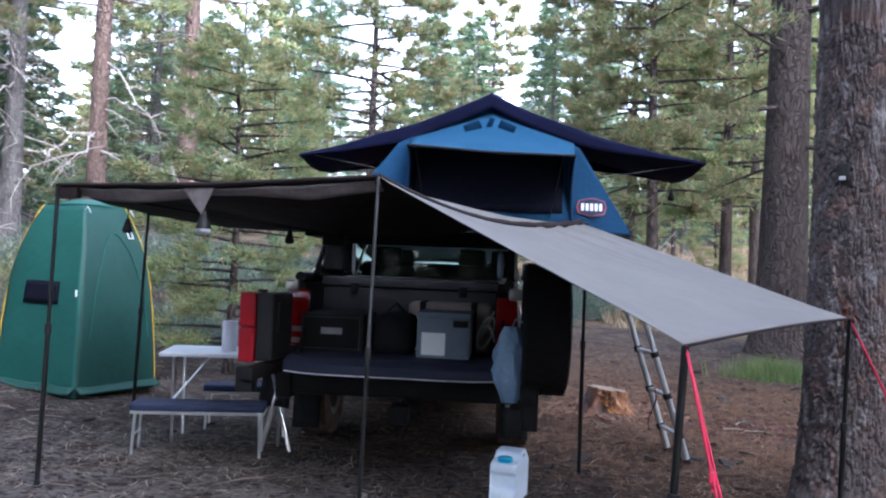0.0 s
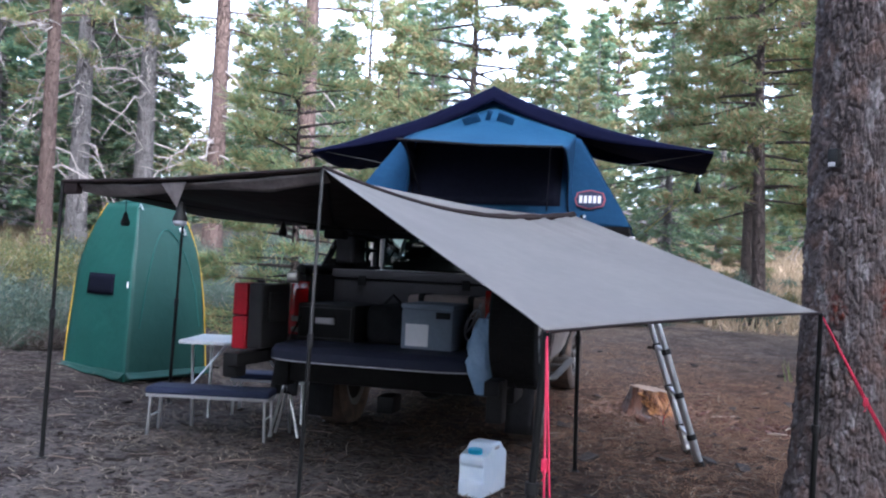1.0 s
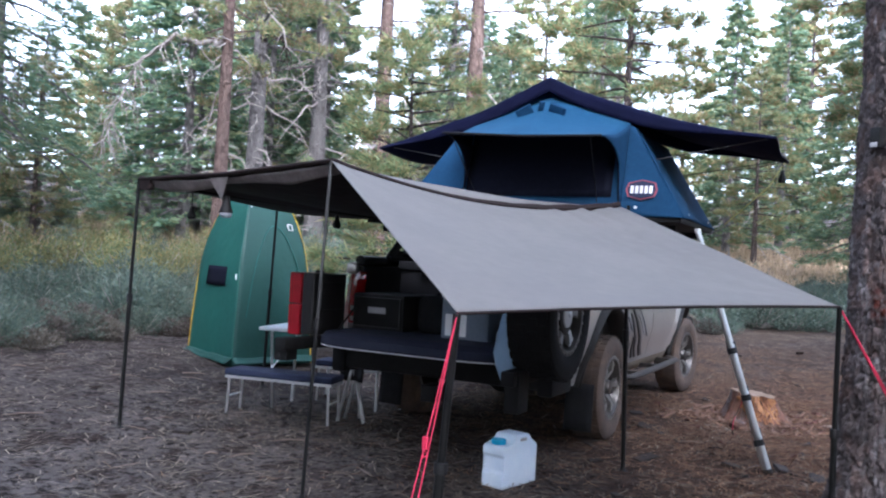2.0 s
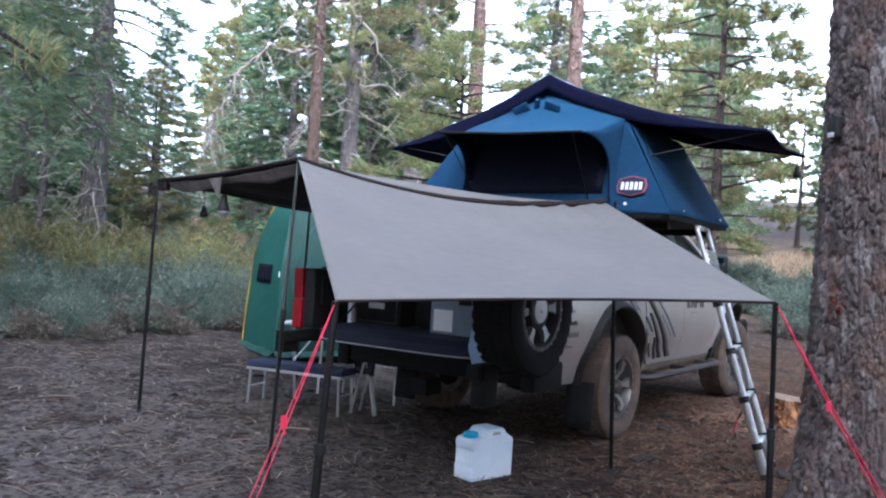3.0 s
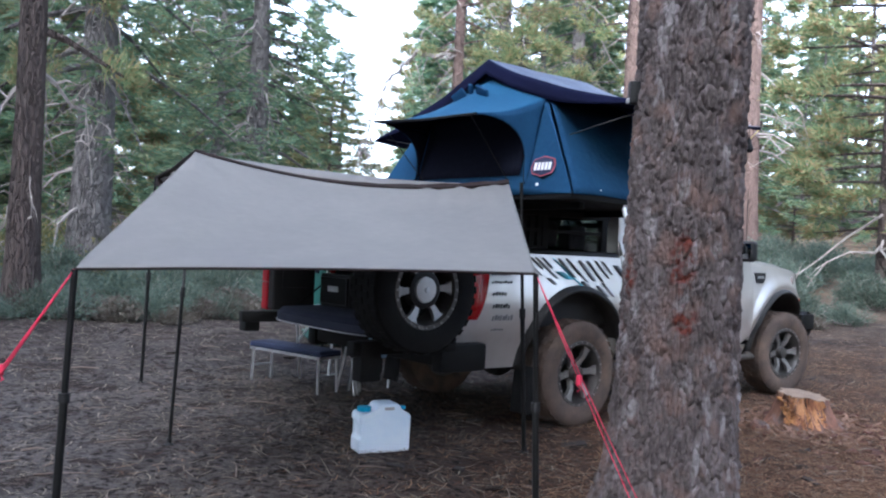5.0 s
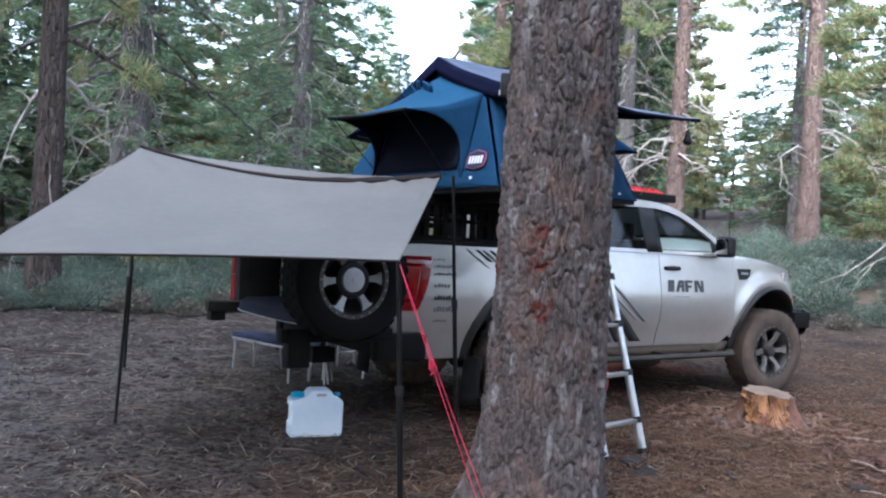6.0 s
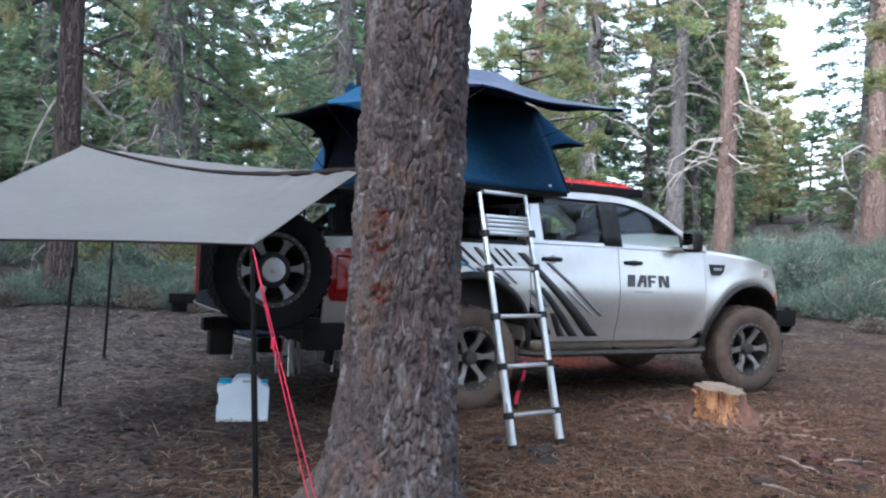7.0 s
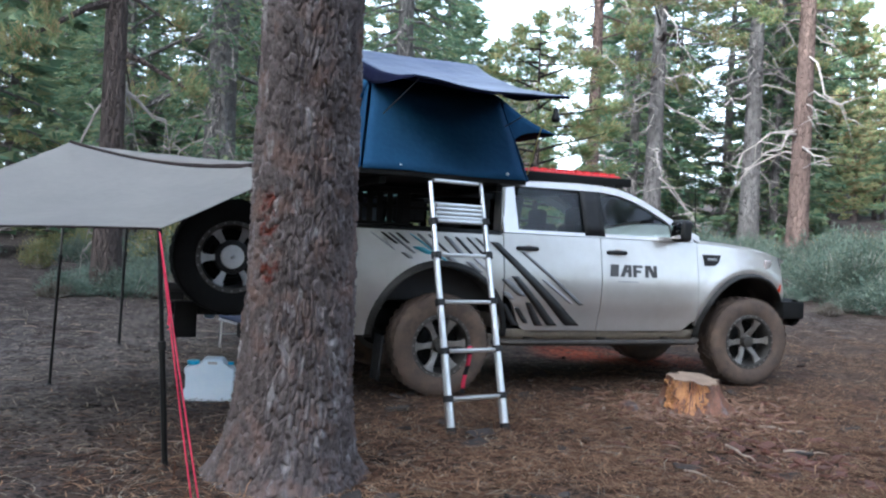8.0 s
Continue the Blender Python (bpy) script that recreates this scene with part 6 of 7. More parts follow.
def build_awning():
    aw = thing("awning", (-0.7, -1.1, 1.7), "taupe fan awning with a shade-coloured underside and a sloping side wall", "awning")
    bm = bmesh.new()
    hub = Vector((-0.55, -1.08, 1.68))
    def roof(u, v):
        # fan out from the hub on the truck: TR, P2, P1, PB
        if u < 0.4:
            e = top_edge(1 - u / 0.4)
        elif u < 0.75:
            s = (u - 0.4) / 0.35
            e = P2.lerp(P1, s) - Vector((0, 0, 0.025 * math.sin(math.pi * s)))
        else:
            s = (u - 0.75) / 0.25
            e = P1.lerp(PB, s) - Vector((0, 0, 0.03 * math.sin(math.pi * s)))
        w = hub.lerp(e, v ** 0.9) - Vector((0, 0, 0.05 * math.sin(math.pi * v) * abs(math.sin(u * 9))))
        if u < 0.4:
            w.z += 0.085 * math.sin(math.pi * u / 0.4) * smooth(0.45, 0.86, v) * (1 - smooth(0.90, 1.0, v))
        return crumple(w, 0.010 * v, 2.0)
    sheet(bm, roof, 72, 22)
    # lower sheet carries the underside's shade as its colour; the taupe sheet lies above
    part("awning_roof", bm, M["tarp_shade"], aw, "awning underside, its shade put into the brown-black colour", solid=0.004)
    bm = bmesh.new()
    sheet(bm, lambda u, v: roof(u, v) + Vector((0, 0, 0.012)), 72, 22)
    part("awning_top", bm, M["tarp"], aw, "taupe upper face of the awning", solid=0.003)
    bm = bmesh.new()
    def band(u, v):
        e = P2.lerp(P1, u) - Vector((0, 0, 0.025 * math.sin(math.pi * u)))
        inward = Vector((0.25, 0.97, 0))
        return crumple(e + inward * (0.02 + 0.05 * v) - Vector((0, 0, 0.018 + 0.075 * v * (0.45 + 0.55 * math.sin(5.5 * u + 0.6) ** 2))), 0.012, 5)
    sheet(bm, band, 40, 4)
    part("hem_band", bm, M["awn_band"], aw, "grey folded band inside the front hem", solid=0.003)
    bm = bmesh.new()
    def wall(u, v):
        t = top_edge(u)
        low = CA.lerp(CB, u)
        low = low + Vector((0, 0, 0.012 * math.sin(math.pi * u)))
        p = t.lerp(low, v)
        n = Vector((0.55, -0.62, 0.2))
        waves = (0.018 * math.sin(62 * u + 7 * v) + 0.010 * math.sin(113 * u - 9 * v)) * (1 - v) ** 3 * smooth(0.60, 0.85, u) * (1 - smooth(0.96, 1.0, u)) + 0.010 * noise.noise((u * 3, v * 3, 1))
        for cu, cv, k in ((0, 1, 13), (1, 1, 15), (0, 0, 11)):
            far = math.hypot(u - cu, v - cv)
            waves += 0.009 * math.sin(k * math.atan2(abs(v - cv), abs(u - cu) + 1e-4)) * math.exp(-far / 0.30) * smooth(0.0, 0.08, far)
        return p + n * waves - Vector((0, 0, 0.045 * math.sin(math.pi * v) * math.sin(math.pi * u)))
    sheet(bm, wall, 150, 40)
    part("awning_wall", bm, M["tarp"], aw, "taupe sloping awning wall", solid=0.003)
    bm = bmesh.new()
    tube(bm, [top_edge(k / 24) + Vector((0, 0, 0.004)) for k in range(25)], [0.015 + 0.016 * smooth(0.25, 0.8, k / 24) * (0.8 + 0.3 * math.sin(k * 2.1)) for k in range(25)], 6)
    tube(bm, [P2, P2.lerp(P1, 0.5) - Vector((0, 0, 0.02)), P1], 0.013, 6)
    tube(bm, [P1, P1.lerp(PB, 0.5) - Vector((0, 0, 0.025)), PB], 0.013, 6)
    part("awning_hem", bm, M["tarp_edge"], aw, "dark bound hem")
    bm = bmesh.new()
    tube(bm, [wall(k / 24, 1.0) for k in range(25)], 0.007, 6)
    part("lower_hem", bm, M["tarp_edge"], aw, "dark lower hem of the wall")
    bm = bmesh.new()
    for e in (P1, P2, PB):
        tube(bm, [hub, hub.lerp(e, 0.5) + Vector((0, 0, -0.015)), e - Vector((0, 0, 0.02))], 0.014, 6)
    box(bm, hub + Vector((0, 0, -0.03)), (0.16, 0.12, 0.12), None, 0.015)
    part("awning_arm", bm, M["black_steel"], aw, "black hinged awning arms")
    bm = bmesh.new()
    box(bm, P1 + Vector((0.06, 0.01, -0.035)), (0.16, 0.05, 0.09), Matrix.Rotation(radians(-14), 3, "Z"), 0.01)
    part("corner_bracket", bm, M["tarp_edge"], aw)
    bm = bmesh.new()
    tube(bm, [HOOK + Vector((0.0, 0, 0.04)), HOOK + Vector((0.03, -0.03, 0.0)), HOOK + Vector((0.06, -0.05, -0.015))], 0.006, 6)
    part("wall_hook", bm, M["tarp_edge"], aw)


build_awning()


def awning_pole(foot, top, label, r=0.0135, upper="pole"):
    pole = thing("awning_pole", foot, label, "pole", "awning poles")
    foot, top = Vector(foot), Vector(top)
    bm = bmesh.new()
    tube(bm, [foot + Vector((0, 0, 0.01)), foot.lerp(top, 0.52)], r * 1.15, 10)
    part("lower_tube", bm, M["pole"], pole)
    bm = bmesh.new()
    tube(bm, [foot.lerp(top, 0.50), top], r * 0.9, 10)
    part("upper_tube", bm, M[upper], pole)
    bm = bmesh.new()
    tube(bm, [foot.lerp(top, 0.50), foot.lerp(top, 0.535)], r * 1.55, 10)
    part("clamp", bm, M["black_plastic"], pole)
    bm = bmesh.new()
    lathe(bm, [(0.034, -0.01), (0.034, 0.004), (0.018, 0.012), (0.016, 0.045), (0.004, 0.05)], foot + Vector((0, 0, 0.0)), (0, 0, 1), 14)
    part("foot_plate", bm, M["black_plastic"], pole)


def gz(x, y):
    return (x, y, height(x, y))


awning_pole(gz(-2.0, -2.38), P1, "thin black telescopic pole at the awning corner")
awning_pole(gz(0.02, -2.935), P2, "thin telescopic pole with a grey upper tube at the awning front", r=0.0105, upper="pole_grey")
awning_pole(gz(-2.36, -0.32), PB, "thin black telescopic pole at the awning back")
awning_pole(gz(1.31, -0.97), (1.29, -1.10, 1.83), "thin black pole beside the truck bed")
awning_pole(gz(1.35, -4.00), CA, "black pole under the low wall corner", 0.017)
awning_pole(gz(2.655, -2.26), CB, "slim black pole under the wall corner by the tree", 0.014)


def guy(top, pegs, label):
    strap = thing("guy_strap", pegs[0], label, "strap", "guy straps")
    top = Vector(top)
    for p in pegs:
        bm = bmesh.new()
        p = Vector(p)
        d = (p - top).normalized()
        w = d.cross(Vector((0.5, 0.5, 0))).normalized()
        sheet(bm, lambda u, v: top.lerp(p, v) + w * lerp(-0.005, 0.005, u) - Vector((0, 0, 0.02 * math.sin(math.pi * v))), 1, 12)
        part("webbing", bm, M["strap"], strap, solid=0.003)
    p = Vector(pegs[0])
    knot = top.lerp(p, 0.34) - Vector((0, 0, 0.02))
    bm = bmesh.new()
    box(bm, knot, (0.022, 0.016, 0.045), None, 0.005)
    tube(bm, [knot + Vector((0.006 * math.sin(2.1 * k), 0.008 * math.cos(1.7 * k), -0.010 * k)) for k in range(6)], 0.005, 6, flatten=0.5)
    part("tensioner", bm, M["strap"], strap, "red buckle with its loose strap end")
    bm = bmesh.new()
    tube(bm, [p + Vector((0, 0, 0.05)), p - Vector((0.03, 0.03, 0.08))], 0.007, 8)
    part("peg", bm, M["alu"], strap, "steel ground peg")


guy(CA, [gz(1.54, -4.82), gz(1.58, -4.80)], "red webbing guy strap pegged to the ground")
guy(CB, [gz(3.36, -2.19), gz(3.39, -2.16)], "red webbing guy strap pegged beside the tree")


def hanging_lamp(name, at, drop, r, h, lit, label):
    lamp = thing(name, at, label, "lamp", "hung camp lights")
    p = Vector(at)
    bm = bmesh.new()
    tube(bm, [p, p - Vector((0, 0, drop))], 0.003, 5)
    part("cord", bm, M["pole"], lamp)
    q = p - Vector((0, 0, drop))
    bm = bmesh.new()
    lathe(bm, [(0.006, 0), (r * 0.45, -0.01), (r * 0.6, -h * 0.4), (r, -h * 0.72), (r, -h * 0.8)], q, (0, 0, 1), 16)
    part("shade", bm, M["black_plastic"], lamp)
    bm = bmesh.new()
    lathe(bm, [(r * 0.9, -h * 0.8), (r * 0.92, -h * 0.9), (r * 0.6, -h), (0.002, -h)], q, (0, 0, 1), 16)
    part("diffuser", bm, M["dim"] if lit else M["interior"], lamp)


hanging_lamp("lantern", (-1.02, -2.50, 1.84), 0.10, 0.045, 0.15, True, "black and white lantern hung under the awning")
bm = bmesh.new()
prism(bm, [(-1.13, -2.555, 1.845), (-0.93, -2.605, 1.85), (-1.02, -2.55, 1.70)], (0.001, 0.004, 0))
single("hang_tab", bm, M["awn_band"], "grey cloth tab above the lantern under the awning", "cloth tab", (-1.02, -2.55, 1.70))
hanging_lamp("hanging_light", (-1.62, -2.18, 1.78), 0.10, 0.032, 0.09, False, "small black light hung under the awning")
hanging_lamp("hanging_light", (-0.75, -1.60, 1.76), 0.08, 0.032, 0.10, False, "small black light hung under the awning")
hanging_lamp("hanging_light", (2.14, 0.28, 2.30), 0.06, 0.032, 0.10, False, "small black light hung from the fly corner")
bm = bmesh.new()
tube(bm, [(2.14, 0.40, 2.31), (2.05, 0.22, 2.1), (1.72, 0.30, 1.80)], 0.004, 5)
part("guy_cord", bm, M["cord"], tent, "pale yellow cord")


# ---- green privacy tent ----
def build_privacy_tent():
    base = [Vector((-3.07, 0.06)), Vector((-4.15, 0.56)), Vector((-3.78, 1.48)), Vector((-2.72, 0.95))]
    c = sum(base, Vector((0, 0))) / 4
    z0, H = 0.20, 1.76
    ob = thing("privacy_tent", (c.x, c.y, z0), "tall green pop-up privacy tent with yellow edge binding", "tent")
    def corner(k, t):
        s = 1 - 0.16 * t - 0.34 * t ** 4
        p = c + (base[k % 4] - c) * s
        return Vector((p.x, p.y, z0 - 0.03 + H * t * (1 - 0.0 * t)))
    for k in range(4):
        bm = bmesh.new()
        n2 = (base[k] + base[(k + 1) % 4]) / 2 - c
        def face(u, v):
            p = corner(k, v).lerp(corner(k + 1, v), u)
            p += Vector((n2.x, n2.y, 0)) * 0.05 * math.sin(math.pi * u) * (math.sin(math.pi * v) - 0.4)
            return crumple(p, 0.012, 2.4)
        sheet(bm, face, 20, 28)
        wall = part("tent_panel", bm, M["green_dark"] if k == 3 else M["green"], ob, "dark green zipped door panel" if k == 3 else "green nylon panel", solid=0.004)
        if k == 0:
            bm = bmesh.new()
            sheet(bm, lambda u, v: face(lerp(0.25, 0.72, u), lerp(0.465, 0.585, v)) + Vector((n2.x, n2.y, 0)).normalized() * 0.014, 8, 4)
            part("mesh_window", bm, M["mesh"], wall, "small dark mesh window", solid=0.004)
            bm = bmesh.new()
            box(bm, face(0.04, 0.53) + Vector((0, -0.02, 0)), (0.012, 0.012, 0.06))
            part("zip_tag", bm, M["white"], wall)
        if k == 3:
            bm = bmesh.new()
            arc = [face(0.88 - 0.80 * (t / 16), 0.05 + 0.80 * math.sin(math.pi * min(1, t / 16 * 0.98 + 0.01)) ** 0.35) + Vector((n2.x, n2.y, 0)).normalized() * 0.012 for t in range(17)]
            tube(bm, arc, 0.006, 5)
            part("door_zip", bm, M["green"], wall, "curved door zip")
            bm = bmesh.new()
            q = [face(0.22, 0.865), face(0.14, 0.865), face(0.14, 0.83), face(0.22, 0.83), face(0.22, 0.865)]
            tube(bm, [p + Vector((n2.x, n2.y, 0)).normalized() * 0.02 for p in q], 0.008, 5)
            part("white_ring", bm, M["white"], wall, "white ring tag")
    for k in (1, 3):
        bm = bmesh.new()
        tube(bm, [corner(k, t / 14) + Vector((*(base[k] - c), 0)).normalized() * 0.004 for t in range(15)], 0.006, 6)
        part("edge_binding", bm, M["yellow"], ob, "yellow edge binding")
    bm = bmesh.new()
    sheet(bm, lambda u, v: corner(0, 1).lerp(corner(1, 1), u).lerp(corner(3, 1).lerp(corner(2, 1), u), v) + Vector((0, 0, 0.07 * math.sin(math.pi * u) * math.sin(math.pi * v))), 10, 10)
    part("tent_top", bm, M["green"], ob, solid=0.004)
    for k in range(4):
        bm = bmesh.new()
        n2 = ((base[k] + base[(k + 1) % 4]) / 2 - c).normalized()
        def hem(u, v):
            p = base[k].lerp(base[(k + 1) % 4], u) + n2 * (0.01 + 0.07 * v)
            return crumple((p.x, p.y, max(z0 + 0.06 * (1 - v), height(p.x, p.y) + 0.012)), 0.012, 6)
        sheet(bm, hem, 16, 4)
        part("ground_skirt", bm, M["green_dark"], ob, solid=0.004)
    for k in (0, 3):
        bm = bmesh.new()
        t = corner(k, 0.97)
        tube(bm, [t, t + Vector((0.05, -0.05, 0.03)), t + Vector((0.09, -0.06, -0.03))], 0.004, 5)
        part("cord_loop", bm, M["white"], ob)


build_privacy_tent()


# ---- picnic set ----
def bench(name, cx, cy, ang, L, W, z, label):
    g = height(cx, cy)
    ob = thing(name, (cx, cy, g), label, "bench", "picnic benches")
    r = turn_z(ang)
    at = lambda x, y, zz: Vector((cx, cy, g)) + r @ Vector((x, y, zz))
    bm = bmesh.new()
    box(bm, at(0, 0, z - 0.025), (L, W, 0.055), r, 0.02, 3)
    part("seat_cushion", bm, M["navy"], ob, "navy padded seat")
    bm = bmesh.new()
    for y in (-W / 2 + 0.012, W / 2 - 0.012):
        box(bm, at(0, y, z - 0.062), (L - 0.02, 0.018, 0.022), r)
    for x in (-L / 2 + 0.015, L / 2 - 0.015):
        box(bm, at(x, 0, z - 0.062), (0.018, W - 0.02, 0.022), r)
    part("frame", bm, M["alu"], ob)
    for x in (-L / 2 + 0.04, L / 2 - 0.04):
        for y in (-W / 2 + 0.025, W / 2 - 0.025):
            bm = bmesh.new()
            tube(bm, [at(x, y, z - 0.06), at(x * 1.03, y * 1.06, 0.0)], 0.011, 8)
            part("leg", bm, M["alu"], ob)
        bm = bmesh.new()
        tube(bm, [at(x, -W / 2 + 0.025, 0.16), at(x, W / 2 - 0.025, 0.16)], 0.007, 6)
        part("leg_brace", bm, M["alu"], ob)


bench("camp_bench", -1.47, -1.17, 12, 0.95, 0.27, 0.38, "navy padded folding bench with silver legs")
bench("camp_bench", -1.36, -0.12, 12, 0.87, 0.27, 0.38, "navy padded folding bench behind the table")


def build_table():
    cx, cy, ang, L, W, z = -1.42, -0.66, 12, 1.0, 0.62, 0.70
    g = height(cx, cy)
    ob = thing("camp_table", (cx, cy, g), "pale folding camp table with crossed silver legs", "table")
    r = turn_z(ang)
    at = lambda x, y, zz: Vector((cx, cy, g)) + r @ Vector((x, y, zz))
    bm = bmesh.new()
    box(bm, at(0, 0, z), (L, W, 0.03), r, 0.008)
    part("tabletop", bm, M["table_alu"], ob, "pale grey tabletop")
    for x in (-L / 2 + 0.10, L / 2 - 0.10):
        for y, y2 in ((-W / 2 + 0.05, W / 2 - 0.03), (W / 2 - 0.05, -W / 2 + 0.03)):
            bm = bmesh.new()
            tube(bm, [at(x, y, z - 0.02), at(x + 0.02 * (y > 0), y2 * 0.2 + y * 0.9, 0.0)], 0.012, 8)
            part("leg", bm, M["alu"], ob)
        bm = bmesh.new()
        tube(bm, [at(x, -W / 2 + 0.06, z * 0.5), at(x * 0.35, -W / 2 + 0.1, z - 0.02)], 0.008, 6)
        part("brace", bm, M["alu"], ob)


build_table()

bm = bmesh.new()
tz = height(-1.42, -0.66) + 0.72
lathe(bm, [(0.02, 0), (0.058, 0), (0.06, 0.01), (0.06, 0.22), (0.055, 0.235), (0.02, 0.235)], (-1.43, -0.70, tz - 0.005), (0, 0, 1), 24)
single("paper_towel_roll", bm, M["fur"], "white paper towel roll standing on the camp table", "paper roll", (-1.43, -0.70, tz - 0.005))


def build_bag():
    g = height(-1.02, -0.86)
    ob = thing("camp_chair", (-0.98, -0.95, g), "folded dark camp chair with silver legs beside the table", "chair")
    bm = bmesh.new()
    for dx, dy in ((-0.10, 0), (0.12, 0.05)):
        tube(bm, [(-0.98 + dx, -0.95 + dy, g), (-0.98 - dx * 0.8, -0.90 + dy, g + 0.78)], 0.012, 8)
        tube(bm, [(-0.98 - dx, -0.85 + dy, g), (-0.98 + dx * 0.8, -0.90 + dy, g + 0.74)], 0.012, 8)
    part("frame", bm, M["alu"], ob, "thin silver frame")
    bm = bmesh.new()
    sheet(bm, lambda u, v: crumple((-1.10 + 0.24 * u, -0.88 + 0.04 * math.sin(5 * u), g + 0.34 + 0.40 * v), 0.03, 6), 8, 10)
    part("fabric", bm, M["interior"], ob, "dark chair fabric", solid=0.02)


build_bag()


# ---- water jug ----
def build_jug():
    a, b = Vector((0.752, -1.983)), Vector((0.842, -1.637))
    c, d = (a + b) / 2, (b - a)
    ang = math.degrees(math.atan2(d.y, d.x))
    L, W, H = d.length + 0.02, 0.165, 0.30
    g = height(c.x, c.y)
    ob = thing("water_jug", (c.x, c.y, g), "white translucent water jug with a blue cap", "water jug")
    r = turn_z(ang)
    at = lambda x, y, z: Vector((c.x, c.y, g)) + r @ Vector((x, y, z))
    bm = bmesh.new()
    side = [(-0.178, 0.0), (0.178, 0.0), (0.18, 0.235), (0.165, 0.256), (0.118, 0.262), (0.104, 0.30), (0.085, 0.318), (-0.035, 0.318), (-0.056, 0.305),
            (-0.072, 0.264), (-0.165, 0.262), (-0.18, 0.245), (-0.18, 0.205), (-0.155, 0.19), (-0.155, 0.105), (-0.18, 0.09)]
    prism(bm, [at(x, -W / 2, z) for x, z in side], r @ Vector((0, W, 0)))
    bmesh.ops.bevel(bm, geom=list(bm.edges), offset=0.012, segments=3, affect="EDGES", profile=0.6)
    part("jug_body", bm, M["jug"], ob, angle=60)
    bm = bmesh.new()
    # no slot is cut; a grey block gives the shade inside it
    box(bm, at(0.025, 0, 0.287), (0.075, W + 0.004, 0.026), r, 0.010, 3)
    part("grip_slot", bm, M["trim_grey"], ob, "grey block on the handle, standing for the shade in its grip slot")
    bm = bmesh.new()
    lathe(bm, [(0.044, 0), (0.046, 0.004), (0.046, 0.026), (0.042, 0.030), (0.002, 0.030)], at(-L / 2 + 0.065, 0, 0.264), (0, 0, 1), 24)
    part("cap", bm, M["jug_blue"], ob, "bright blue screw cap")
    bm = bmesh.new()
    lathe(bm, [(0.022, 0), (0.022, 0.02), (0.002, 0.022)], at(L / 2 - 0.04, 0.0, 0.268), (0, 0, 1), 16)
    part("vent_cap", bm, M["jug_blue"], ob, "small blue vent cap")


build_jug()


# ---- cargo on the tailgate and in the bed ----
def build_cargo():
    ob = thing("drawer_box", (-0.46, -1.20, 0.83), "black camp drawer box with a silver label plate", "box")
    bm = bmesh.new()
    box(bm, (-0.47, -1.13, 0.975), (0.44, 0.56, 0.27), None, 0.015)
    part("box_body", bm, M["black_plastic"], ob)
    bm = bmesh.new()
    box(bm, (-0.47, -1.415, 0.975), (0.40, 0.014, 0.22), None, 0.006)
    dr = part("drawer_front", bm, M["black_steel"], ob)
    bm = bmesh.new()
    box(bm, (-0.47, -1.426, 0.99), (0.15, 0.008, 0.045), None, 0.003)
    part("label_plate", bm, M["trim_grey"], dr, "silver label plate")
    bm = bmesh.new()
    for x, z, w, h in ((-0.47, 1.083, 0.40, 0.004), (-0.47, 0.868, 0.40, 0.004), (-0.275, 0.975, 0.005, 0.22)):
        box(bm, (x, -1.424, z), (w, 0.01, h))
    part("metal_edge", bm, M["pole_grey"], dr)
    ob = thing("fridge_box", (0.33, -1.30, 0.83), "slate grey camp fridge with a white sheet taped on", "fridge")
    bm = bmesh.new()
    box(bm, (0.32, -1.32, 0.98), (0.36, 0.50, 0.29), None, 0.02)
    part("fridge_body", bm, M["grey_box"], ob)
    bm = bmesh.new()
    box(bm, (0.32, -1.32, 1.14), (0.37, 0.51, 0.035), None, 0.012)
    part("lid", bm, M["grey_box"], ob)
    bm = bmesh.new()
    box(bm, (0.255, -1.574, 0.945), (0.16, 0.004, 0.15))
    part("white_sheet", bm, M["white"], ob, "white printed sheet")
    bm = bmesh.new()
    box(bm, (0.435, -1.575, 1.085), (0.10, 0.012, 0.045), None, 0.004)
    part("control_panel", bm, M["interior"], ob, "dark control panel")
    ob = thing("basket", (0.32, -0.86, 0.83), "tan woven basket with dark straps behind the fridge", "basket")
    bm = bmesh.new()
    box(bm, (0.32, -0.80, 1.02), (0.62, 0.40, 0.36), None, 0.04, 3)
    part("basket_body", bm, M["tan"], ob)
    for x in (0.12, 0.50):
        bm = bmesh.new()
        box(bm, (x, -0.80, 1.02), (0.05, 0.42, 0.38), None, 0.02)
        part("strap", bm, M["interior"], ob, "dark strap")
    ob = thing("duffel_bag", (-0.08, -1.15, 0.83), "black duffel bag in the truck bed", "bag")
    bm = bmesh.new()
    box(bm, (-0.06, -1.02, 0.975), (0.30, 0.60, 0.29), None, 0.09, 4)
    part("bag_body", bm, M["interior"], ob)
    bm = bmesh.new()
    tube(bm, [(-0.16, -1.1, 1.09), (-0.06, -1.12, 1.19), (0.04, -1.1, 1.09)], 0.012, 6)
    part("bag_handle", bm, M["interior"], ob)
    ob = thing("storage_crate", (-0.02, -0.45, 0.83), "large charcoal storage crate deep in the truck bed", "crate")
    bm = bmesh.new()
    box(bm, (-0.02, -0.45, 1.06), (1.36, 0.5, 0.46), None, 0.02)
    part("crate_body", bm, M["crate"], ob)
    bm = bmesh.new()
    box(bm, (-0.02, -0.455, 1.33), (1.38, 0.53, 0.07), None, 0.015)
    part("lid", bm, M["crate"], ob)
    for x in (-0.45, 0.40):
        bm = bmesh.new()
        box(bm, (x, -0.725, 1.28), (0.06, 0.02, 0.08), None, 0.006)
        part("latch", bm, M["black_steel"], ob)
